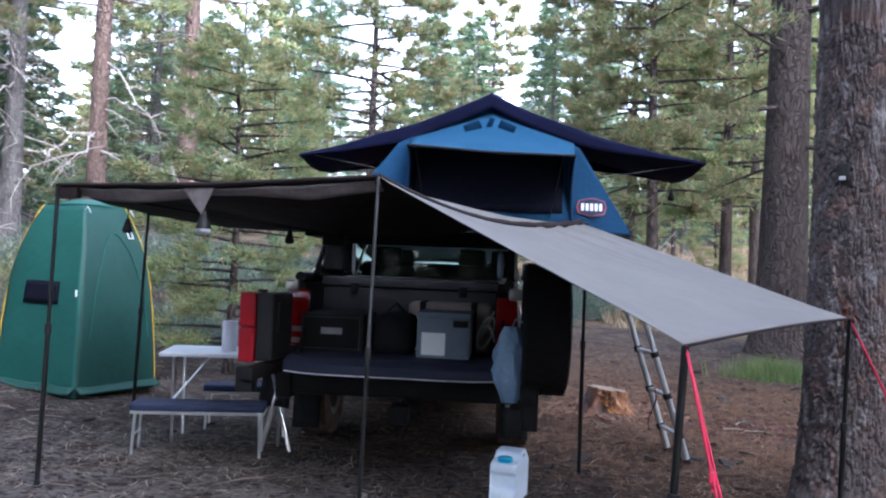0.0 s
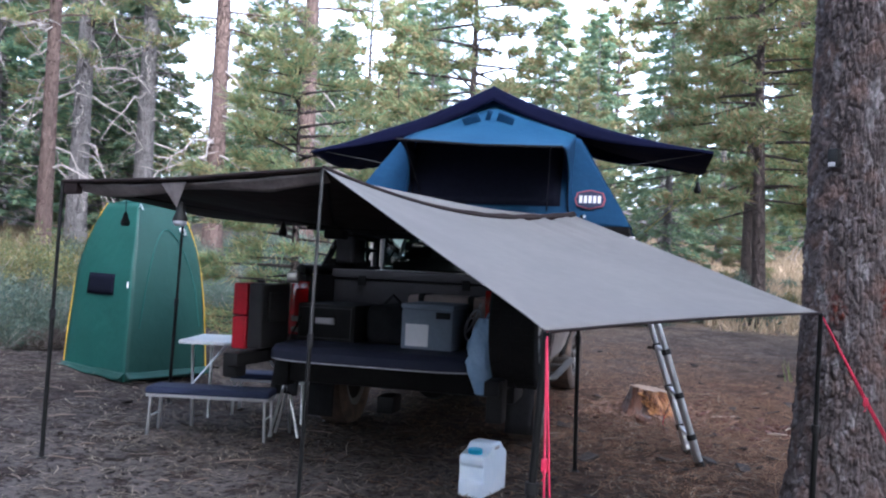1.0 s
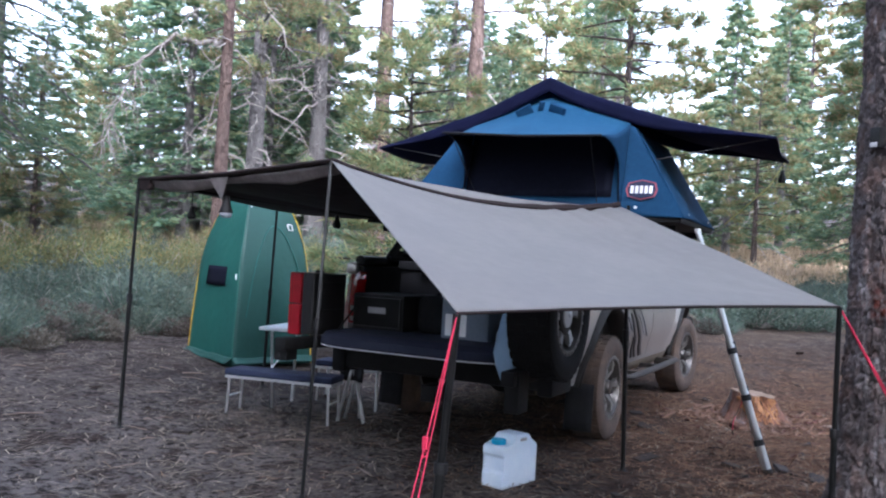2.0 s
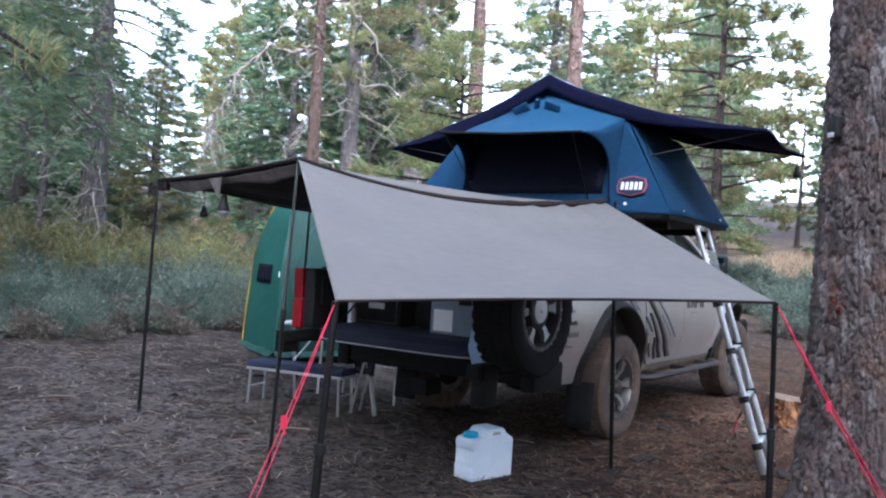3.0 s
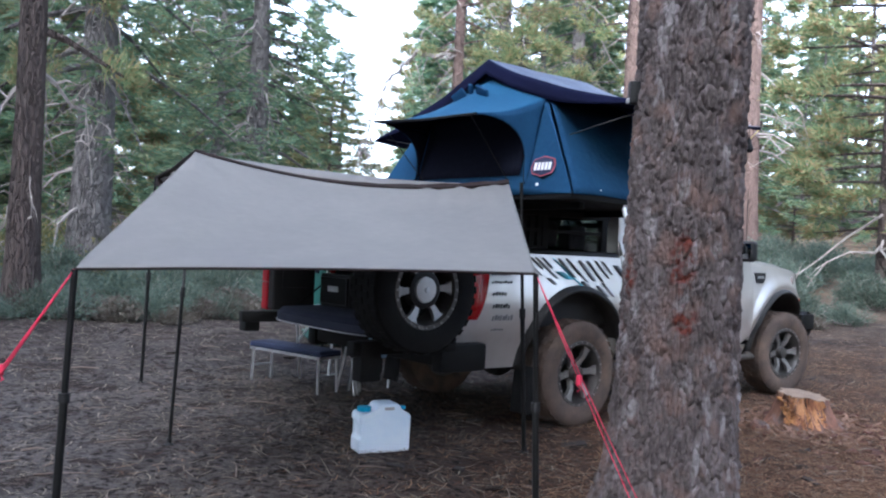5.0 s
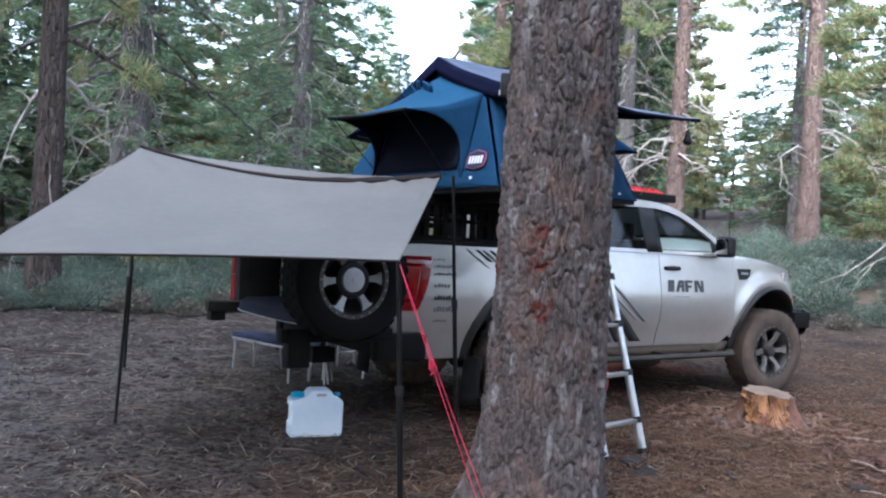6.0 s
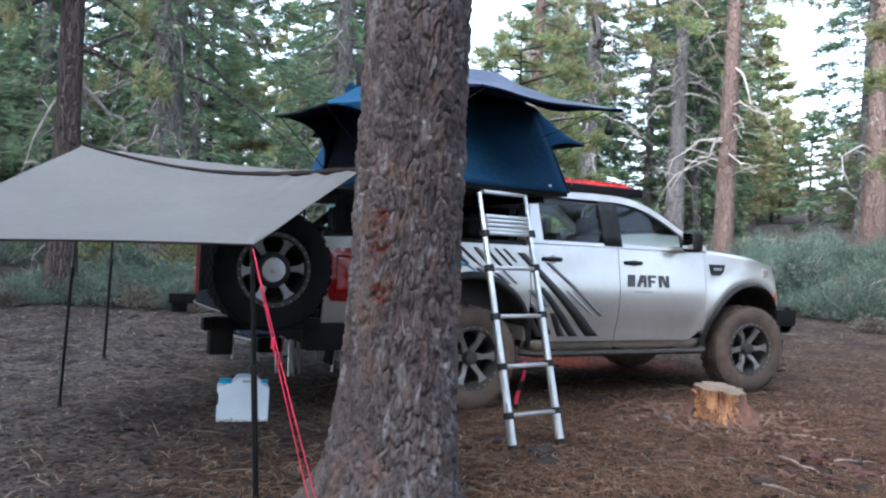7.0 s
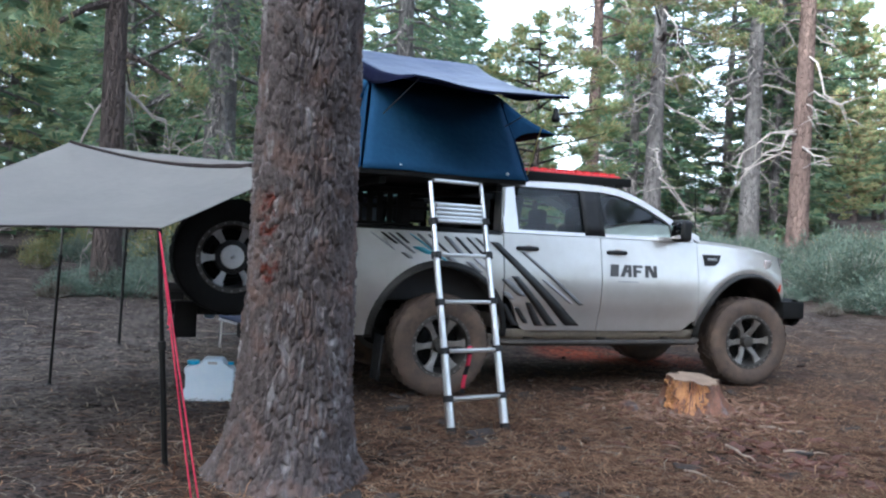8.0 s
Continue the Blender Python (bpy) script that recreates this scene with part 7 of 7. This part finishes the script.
    ob = thing("water_hose", (0.60, -1.30, 0.83), "coiled grey hose hanging beside the fridge", "hose")
    bm = bmesh.new()
    tube(bm, [Vector((0.60 + 0.06 * math.cos(a * 0.9), -1.36 - 0.05 * math.sin(a), 0.86 + 0.10 * (1 + math.sin(a)) + 0.01 * a)) for a in [k * 0.5 for k in range(28)]], 0.009, 6)
    part("hose_coil", bm, M["trim_grey"], ob)
    for s, y, z, sz, nm, mk in ((1, -0.25, 1.52, (0.16, 0.24, 0.20), "first_aid_pouch", "interior"), (1, -0.62, 1.50, (0.05, 0.20, 0.20), "light_gear_pouch", "fur"),
                                (-1, -0.5, 1.52, (0.16, 0.30, 0.22), "gear_pouch", "interior"), (1, 0.12, 1.50, (0.14, 0.2, 0.2), "gear_pouch", "interior")):
        bm = bmesh.new()
        box(bm, (0.02 + s * 0.66, y, z), sz, None, 0.03, 3)
        box(bm, (0.02 + s * (0.66 + sz[0] / 2), y, z), (0.012, sz[1] * 0.5, 0.03))
        single(nm, bm, M[mk] if mk == "interior" else M["grey_box"], "soft gear pouch strapped inside the bed rack", "pouch", (0.02 + s * 0.66, y, z - sz[2] / 2))


build_cargo()


def build_cans():
    r = Matrix.Rotation(radians(-6), 3, "Z")
    for k, z in enumerate((0.90, 1.13)):
        ob = thing("fuel_can", (-0.925, -1.61, z - 0.11), "flat red fuel can clamped to the carrier", "fuel can", "stacked fuel cans")
        bm = bmesh.new()
        box(bm, (-0.945, -1.60, z), (0.11, 0.36, 0.226), r, 0.014, 3)
        body = part("can_body", bm, M["can_red"], ob)
        bm = bmesh.new()
        box(bm, (-1.003, -1.595, z), (0.012, 0.16, 0.09), r, 0.004)
        part("can_recess", bm, M["can_red"], body)
        bm = bmesh.new()
        lathe(bm, [(0.032, 0), (0.032, 0.03), (0.004, 0.032)], (-0.945, -1.50, z + 0.10), (0, 0, 1), 14)
        part("can_cap", bm, M["black_plastic"], ob)
    bm = bmesh.new()
    box(bm, (-0.825, -1.60, 1.02), (0.115, 0.37, 0.45), r, 0.02, 3)
    box(bm, (-0.76, -1.60, 1.08), (0.02, 0.24, 0.20), r, 0.008)
    single("gear_box", bm, M["black_plastic"], "flat black gear box on the swing-out carrier", "box", (-0.825, -1.60, 0.795))
    bm = bmesh.new()
    lathe(bm, [(0.002, 0.075), (0.03, 0.075), (0.035, 0.06), (0.01, 0.055), (0.01, -0.1), (0.002, -0.1)], (-0.945, -1.61, 1.01), (-1, 0, 0), 12)
    single("can_clamp", bm, M["black_plastic"], "black twist clamp holding the fuel cans", "clamp", (-0.945, -1.61, 1.01))


build_cans()


def build_hanging_bag():
    ob = thing("plastic_bag", (0.775, -1.83, 0.62), "pale blue plastic bag hanging from the spare carrier", "bag")
    bm = bmesh.new()
    rings = []
    for k in range(13):
        t = k / 12
        r = 0.03 + 0.115 * math.sin(math.pi * min(1, t * 0.86 + 0.06)) ** 0.8
        z = 1.10 - 0.48 * t
        ring = []
        for j in range(18):
            a = j * math.tau / 18
            f = 1 + 0.30 * noise.noise((math.cos(a) * 2, math.sin(a) * 2, t * 4)) + 0.16 * noise.noise((math.cos(a) * 5, math.sin(a) * 5, t * 7))
            ring.append(bm.verts.new((0.775 + r * f * 0.75 * math.cos(a), -1.83 + r * f * 0.5 * math.sin(a), z)))
        rings.append(ring)
    for a, b in zip(rings, rings[1:]):
        for j in range(18):
            bm.faces.new((a[j], a[(j + 1) % 18], b[(j + 1) % 18], b[j]))
    bm.faces.new(rings[0][::-1]), bm.faces.new(rings[-1])
    part("bag_body", bm, M["bag"], ob)
    bm = bmesh.new()
    tube(bm, [(0.775, -1.83, 1.09), (0.80, -1.80, 1.15), (0.86, -1.76, 1.12)], 0.006, 5)
    part("bag_loop", bm, M["bag"], ob)


build_hanging_bag()

# red traction boards on the roof rack
for k, x in enumerate((-0.26, 0.06, 0.38)):
    ob = thing("traction_board", (x, 1.45, 1.925), "red plastic traction board lying on the roof rack", "traction board", "red traction boards")
    bm = bmesh.new()
    box(bm, (x, 1.45, 1.95), (0.30, 0.98, 0.045), None, 0.018)
    board = part("board", bm, M["board_red"], ob)
    bm = bmesh.new()
    for j in range(10):
        for i in (-1, 0, 1):
            box(bm, (x + i * 0.085, 1.04 + 0.092 * j, 1.983), (0.055, 0.05, 0.026), None, 0.005)
    tagged(part("board_lug", bm, M["board_red"], board), kind="stuff")


# ---- stump and near tree ----
def build_stump():
    """A sawn top on a stem that flares into torn roots, with a bright hollow where the bark is gone."""
    cx, cy = 1.84, 1.82
    g = height(cx, cy)
    ob = thing("tree_stump", (cx, cy, g), "sawn pine stump, its torn side bright orange, splinters round it", "stump")
    n, rows = 72, [0, 0.05, 0.1, 0.16, 0.24, 0.34, 0.46, 0.6, 0.75, 0.88, 1.0]
    face_a = math.atan2(-4.4, 5.2)

    def skin(k, t, lift=0.0):
        a = k * math.tau / n
        ca, sa = math.cos(a), math.sin(a)
        r = 0.185 + 0.055 * (1 - t) + 0.20 * (1 - t) ** 3.2 * (0.25 + 1.3 * abs(noise.noise((ca * 2.3, sa * 2.3, 3))))
        r += 0.050 * noise.noise((ca * 3.2, sa * 3.2, t * 0.8)) * (1 - 0.5 * t) + 0.034 * noise.noise((ca * 11, sa * 11, t * 1.6)) + 0.020 * noise.noise((ca * 27, sa * 27, t * 2.4))
        turn = (a - face_a + math.pi) % math.tau - math.pi
        r -= 0.085 * math.exp(-((turn + 0.12) / 0.42) ** 2) * smooth(0.30, 0.95, t)
        r += 0.060 * math.exp(-((turn - 0.95) / 0.20) ** 2) * (1 - t) ** 0.7
        top = 0.285 + 0.014 * noise.noise((ca * 2.2, sa * 2.2, 9)) - 0.02 * ca
        return Vector((cx + (r + lift) * ca, cy + (r + lift) * sa, g - 0.02 + t * top))

    bm = bmesh.new()
    rings = [[bm.verts.new(skin(k, t)) for k in range(n)] for t in rows]
    for a, b in zip(rings, rings[1:]):
        for k in range(n):
            bm.faces.new((a[k], a[(k + 1) % n], b[(k + 1) % n], b[k]))
    part("stump_wood", bm, M["wood"], ob, angle=70)
    bm = bmesh.new()
    rim = [bm.verts.new(skin(k, 1.0, 0.004) + Vector((0, 0, 0.002))) for k in range(n)]
    low = [bm.verts.new(skin(k, 0.975, 0.004)) for k in range(n)]
    mid = bm.verts.new((cx, cy, g + 0.274))
    for k in range(n):
        bm.faces.new((rim[k], rim[(k + 1) % n], mid))
        bm.faces.new((low[k], low[(k + 1) % n], rim[(k + 1) % n], rim[k]))
    part("sawn_top", bm, M["stump_top"], ob, "grey weathered sawn top")
    bm = bmesh.new()
    k0 = int(round(face_a / math.tau * n))
    def torn(u, v):
        w = 10.5 * (0.50 + 0.75 * v - 0.32 * v * v) * (1 + 0.13 * math.sin(17 * v) + 0.07 * math.sin(41 * v))
        t = lerp(0.20 + 0.10 * math.sin(9 * u) + 0.07 * math.sin(23 * u), 0.985, v)
        return skin(k0 + lerp(-w * 1.6, w * 0.75, u), t, 0.004 + 0.010 * abs(noise.noise((u * 13, v * 1.5, 4))))
    sheet(bm, torn, 64, 18)
    part("torn_heartwood", bm, M["heartwood"], ob, "bright orange torn heartwood")
    for u, v0, v1, wd in ((0.34, 0.1, 0.4, 0.006), (0.78, 0.02, 0.35, 0.007), (0.60, 0.62, 0.99, 0.009)):
        bm = bmesh.new()
        tube(bm, [torn(u + 0.02 * math.sin(5 * s), lerp(v0, v1, s)) for s in (0, 0.3, 0.6, 1)], [0.002, wd, wd, 0.003], 5, flatten=0.4)
        part("split", bm, M["interior"], ob, "dark split in the wood")
    r = random.Random(8)
    bm = bmesh.new()
    for k in range(230):
        a, d = r.uniform(0, 6.28), r.uniform(0.24, 0.45) + 0.45 * r.random() ** 2
        x, y = cx + d * math.cos(a), cy + d * math.sin(a)
        L = r.uniform(0.05, 0.22)
        box(bm, Vector((x, y, height(x, y) + 0.015)), (L, r.uniform(0.01, 0.035), r.uniform(0.006, 0.022)), Euler((r.uniform(-0.5, 0.5), r.uniform(-0.4, 0.4), r.uniform(0, 6.28))).to_matrix())
    tagged(part("splinter_litter", bm, M["chip"], ob, "loose splinters", flat=True), kind="stuff")
    bm = bmesh.new()
    z = height(1.78, 1.26)
    lathe(bm, [(0.02, -0.03), (0.07, -0.02), (0.08, 0.02), (0.06, 0.05), (0.02, 0.055)], (1.78, 1.26, z + 0.02), (0.25, -0.1, 1), 7)
    single("wood_chunk", bm, M["wood"], "loose chunk of orange wood beside the stump", "wood", (1.78, 1.26, z), flat=True)


build_stump()
NEAR = NEAR_XY


def near_bark():
    m = mat("near_pine_bark", (0.125, 0.104, 0.100), (0.052, 0.042, 0.040), 9, 0.95, bump=0.9, bscale=60, bdist=0.012, stretch=(1, 1, 0.5), fine=0.5, lo=0.36, hi=0.64, spec=0.15)
    n, l = m.node_tree.nodes, m.node_tree.links
    co, b = n.new("ShaderNodeTexCoord"), n["Principled BSDF"]
    base = b.inputs["Base Color"].links[0].from_socket

    def blend(base, colour, fac):
        mx = n.new("ShaderNodeMix")
        mx.data_type = "RGBA"
        mx.inputs["B"].default_value = (*colour, 1)
        l.new(base, mx.inputs["A"]), l.new(fac, mx.inputs["Factor"])
        return mx.outputs["Result"]

    def noisy(scale, lo, hi, st=(1, 1, 1)):
        t, r, mp = n.new("ShaderNodeTexNoise"), n.new("ShaderNodeMapRange"), n.new("ShaderNodeMapping")
        mp.inputs["Scale"].default_value = st
        t.inputs["Scale"].default_value, t.inputs["Detail"].default_value = scale, 8
        r.inputs["From Min"].default_value, r.inputs["From Max"].default_value = lo, hi
        l.new(co.outputs["Object"], mp.inputs[0]), l.new(mp.outputs[0], t.inputs["Vector"]), l.new(t.outputs[0], r.inputs["Value"])
        return r.outputs[0]

    base = blend(base, (0.135, 0.092, 0.078), noisy(7, 0.5, 0.7))
    base = blend(base, (0.20, 0.182, 0.180), noisy(14, 0.56, 0.68, (1, 1, 0.4)))
    for (x, y, z), sx, sz in (((3.098, -1.881, 1.340), 0.055, 0.13), ((3.121, -1.867, 1.085), 0.05, 0.075), ((2.822, -1.909, 1.280), 0.05, 0.10), ((3.117, -1.872, 1.460), 0.03, 0.05)):
        mp, d, r, nz, mu = n.new("ShaderNodeMapping"), n.new("ShaderNodeVectorMath"), n.new("ShaderNodeMapRange"), noisy(26, 0.42, 0.60), n.new("ShaderNodeMath")
        mp.vector_type = "POINT"
        mp.inputs["Scale"].default_value = (1 / sx, 1 / (sx * 2), 1 / sz)
        mp.inputs["Location"].default_value = (-(x - NEAR[0]) / sx, -(y - NEAR[1]) / (sx * 2), -z / sz)
        d.operation, mu.operation = "LENGTH", "MULTIPLY"
        r.inputs["From Min"].default_value, r.inputs["From Max"].default_value = 1.25, 0.65
        l.new(co.outputs["Object"], mp.inputs[0]), l.new(mp.outputs[0], d.inputs[0]), l.new(d.outputs["Value"], r.inputs["Value"])
        l.new(r.outputs[0], mu.inputs[0]), l.new(nz, mu.inputs[1])
        base = blend(base, (0.092, 0.024, 0.016), mu.outputs[0])
    l.new(base, b.inputs["Base Color"])
    return m


def build_near_tree():
    """The thick pine beside the camp, its bark split into long plates."""
    tree = thing("pine_tree", (*NEAR, 0), "thick pine trunk with deeply furrowed grey-brown bark and orange scars", "tree", "forest trees")
    seg = 330
    hs = np.concatenate([np.linspace(-0.15, 3.1, 560), np.linspace(3.3, 17, 30)])
    A = np.linspace(0, math.tau, seg, endpoint=False)
    ang, H = np.meshgrid(A, hs)
    lump = np.random.RandomState(31).uniform(-1, 1, 1 << 15)

    def cloud(sx, sz, seed):
        """Smooth noise on the trunk's skin: sx and sz are its grain round and along it, per metre."""
        p = [np.cos(ang) * 0.3 * sx + 50, np.sin(ang) * 0.3 * sx + 50, H * sz + 50]
        i = [np.floor(v).astype(int) for v in p]
        f = [v - k for v, k in zip(p, i)]
        f = [v * v * (3 - 2 * v) for v in f]
        out = 0
        for a in (0, 1):
            for b in (0, 1):
                for c in (0, 1):
                    h = ((i[0] + a) * 7349 + (i[1] + b) * 9151 + (i[2] + c) * 3571 + seed * 523) % (1 << 15)
                    w = (f[0] if a else 1 - f[0]) * (f[1] if b else 1 - f[1]) * (f[2] if c else 1 - f[2])
                    out = out + w * lump[h]
        return out

    def plates(gw, gh, seed, warp):
        """Jagged cells on the unrolled skin: how deep inside a cell a spot lies, the cell's own height, and the way to its heart."""
        nc, nrw = int(round(math.tau * 0.30 / gw)), int(18 / gh) + 6
        rs = np.random.RandomState(seed)
        jx, jy, bulk = rs.uniform(0, 1, (nrw, nc)), rs.uniform(0, 1, (nrw, nc)), rs.uniform(0, 1, (nrw, nc))
        cu = ang / math.tau * nc + warp * (0.9 * cloud(9, 6, seed + 1) + 0.45 * cloud(28, 16, seed + 2))
        cv = (H + 0.3) / gh + warp * (0.9 * cloud(9, 6, seed + 3) + 0.5 * cloud(28, 18, seed + 4)) + 1
        iu, iv = np.floor(cu).astype(int), np.floor(cv).astype(int)
        f1, f2, bk, ox = np.full(ang.shape, 9.0), np.full(ang.shape, 9.0), np.zeros(ang.shape), np.zeros(ang.shape)
        for du in (-1, 0, 1):
            for dv in (-1, 0, 1):
                a, b = (iu + du) % nc, np.clip(iv + dv, 0, nrw - 1)
                dx, dy = iu + du + jx[b, a] - cu, iv + dv + jy[b, a] - cv
                dist = np.hypot(dx, dy)
                near = dist < f1
                f2 = np.where(near, f1, np.minimum(f2, dist))
                bk, ox = np.where(near, bulk[b, a], bk), np.where(near, dx, ox)
                f1 = np.where(near, dist, f1)
        return np.clip((f2 - f1) / 0.30, 0, 1), bk, ox

    foot = np.maximum(H, 0)
    rad = 0.266 * (1 - 0.02 * H) + 0.15 * np.exp(-foot / 0.17) * (0.65 + 0.35 * np.cos(3 * ang + 0.8)) + 0.045 * np.exp(-foot / 0.6) * (1.5 + np.cos(ang + 1.9))
    rad += 0.010 * cloud(3, 1.2, 77)
    e1, b1, o1 = plates(0.029, 0.130, 7, 0.5)
    e2, b2, o2 = plates(0.014, 0.050, 17, 0.5)
    e1, e2 = e1 ** 0.75, e2 ** 0.7
    rad += e1 * (0.015 + 0.014 * b1 + 0.006 * o1) + e2 * (0.005 + 0.009 * b2 + 0.005 * o2) - 0.026 + 0.003 * cloud(70, 45, 91) + 0.002 * cloud(140, 90, 95)
    x, y = rad * np.cos(ang), rad * np.sin(ang)
    pts = np.stack([x, y, H], -1).reshape(-1, 3)
    rows = len(hs)
    i, j = np.meshgrid(np.arange(rows - 1), np.arange(seg), indexing="ij")
    quads = np.stack([i * seg + j, i * seg + (j + 1) % seg, (i + 1) * seg + (j + 1) % seg, (i + 1) * seg + j], -1).reshape(-1, 4)
    me = bpy.data.meshes.new("trunk")
    k = len(quads)
    me.vertices.add(len(pts)), me.loops.add(4 * k), me.polygons.add(k)
    me.vertices.foreach_set("co", pts.ravel())
    me.loops.foreach_set("vertex_index", quads.ravel())
    me.polygons.foreach_set("loop_start", np.arange(0, 4 * k, 4))
    me.polygons.foreach_set("use_smooth", np.ones(k, bool))
    me.update(calc_edges=True)
    me.materials.append(near_bark())
    trunk = new("trunk", me)
    trunk.parent = tree
    bm, r = bmesh.new(), random.Random(3)
    roots, ways, lens = [], [], []
    nr = np.random.RandomState(9)
    for q in range(26):
        h, az, L = r.uniform(5.5, 16.5), r.uniform(0, 6.28), r.uniform(1.4, 3.4)
        out = Vector((math.cos(az), math.sin(az), 0))
        pp = [Vector((NEAR[0], NEAR[1], h)) + out * L * s + Vector((0, 0, 0.3 * L * s - 0.5 * L * s * s)) for s in (0, 0.35, 0.7, 1)]
        tube(bm, pp, [0.05, 0.035, 0.02, 0.006], 5, cap=False)
        for t in range(16):
            p = pp[2].lerp(pp[3], r.random()) + Vector((r.gauss(0, 0.35), r.gauss(0, 0.35), r.gauss(0, 0.2)))
            roots.append(np.tile(np.array(p) - (NEAR[0], NEAR[1], 0), (10, 1)) + nr.normal(0, 0.05, (10, 3)))
            ways.append(nr.normal(0, 0.8, (10, 3)) + np.array(out) * 0.7)
            lens.append(nr.uniform(0.15, 0.28, 10))
    part("limbs", bm, BARK_RED, tree)
    lens = np.concatenate(lens)
    crown = new("crown", leaves_mesh("crown", np.concatenate(roots), np.concatenate(ways), nr.normal(0, 1, (len(lens), 3)), lens, lens * 0 + 0.03, PINE))
    crown.parent = tree


build_near_tree()


def build_tree_box():
    """A small dark box strapped to the near trunk."""
    c, out = Vector((2.802, -1.835, 2.15)), Vector((-0.61, -0.79, 0)).normalized()
    ob = thing("trail_camera", c, "small dark box fixed to the pine trunk", "trail camera")
    turn = math.degrees(math.atan2(out.y, out.x))
    bm = bmesh.new()
    box(bm, c + out * 0.03, (0.06, 0.06, 0.11), turn_z(turn), 0.012)
    body = part("case", bm, M["black_plastic"], ob)
    bm = bmesh.new()
    box(bm, c + out * 0.062 + Vector((0, 0, -0.04)), (0.008, 0.04, 0.025), turn_z(turn), 0.003)
    part("front_panel", bm, M["trim_grey"], body)


build_tree_box()


# pale sticks lying round the stump and beside the near tree
for x, y, a, L, rr in ((2.45, 1.95, 0.5, 0.34, 0.011), (2.9, 1.25, -0.3, 0.42, 0.010), (1.75, 1.05, 2.6, 0.30, 0.009), (3.1, 1.55, 0.9, 0.26, 0.008), (3.35, 0.55, 0.2, 0.36, 0.008), (1.55, 1.35, 1.3, 0.28, 0.010)):
    bm, r = bmesh.new(), random.Random(int(x * 100))
    pts = []
    for k in range(6):
        px, py = x + math.cos(a) * L * k / 5 + r.uniform(-0.012, 0.012), y + math.sin(a) * L * k / 5 + r.uniform(-0.012, 0.012)
        pts.append((px, py, height(px, py) + rr + 0.012 * math.sin(k * 1.1) ** 2))
    tube(bm, pts, [rr, rr * 1.05, rr * 0.9, rr * 0.8, rr * 0.6, rr * 0.25], 7)
    single("fallen_stick", bm, M["fallen_stick"], "pale bare stick lying on the needle litter", "stick", pts[0], group="sticks round the stump")
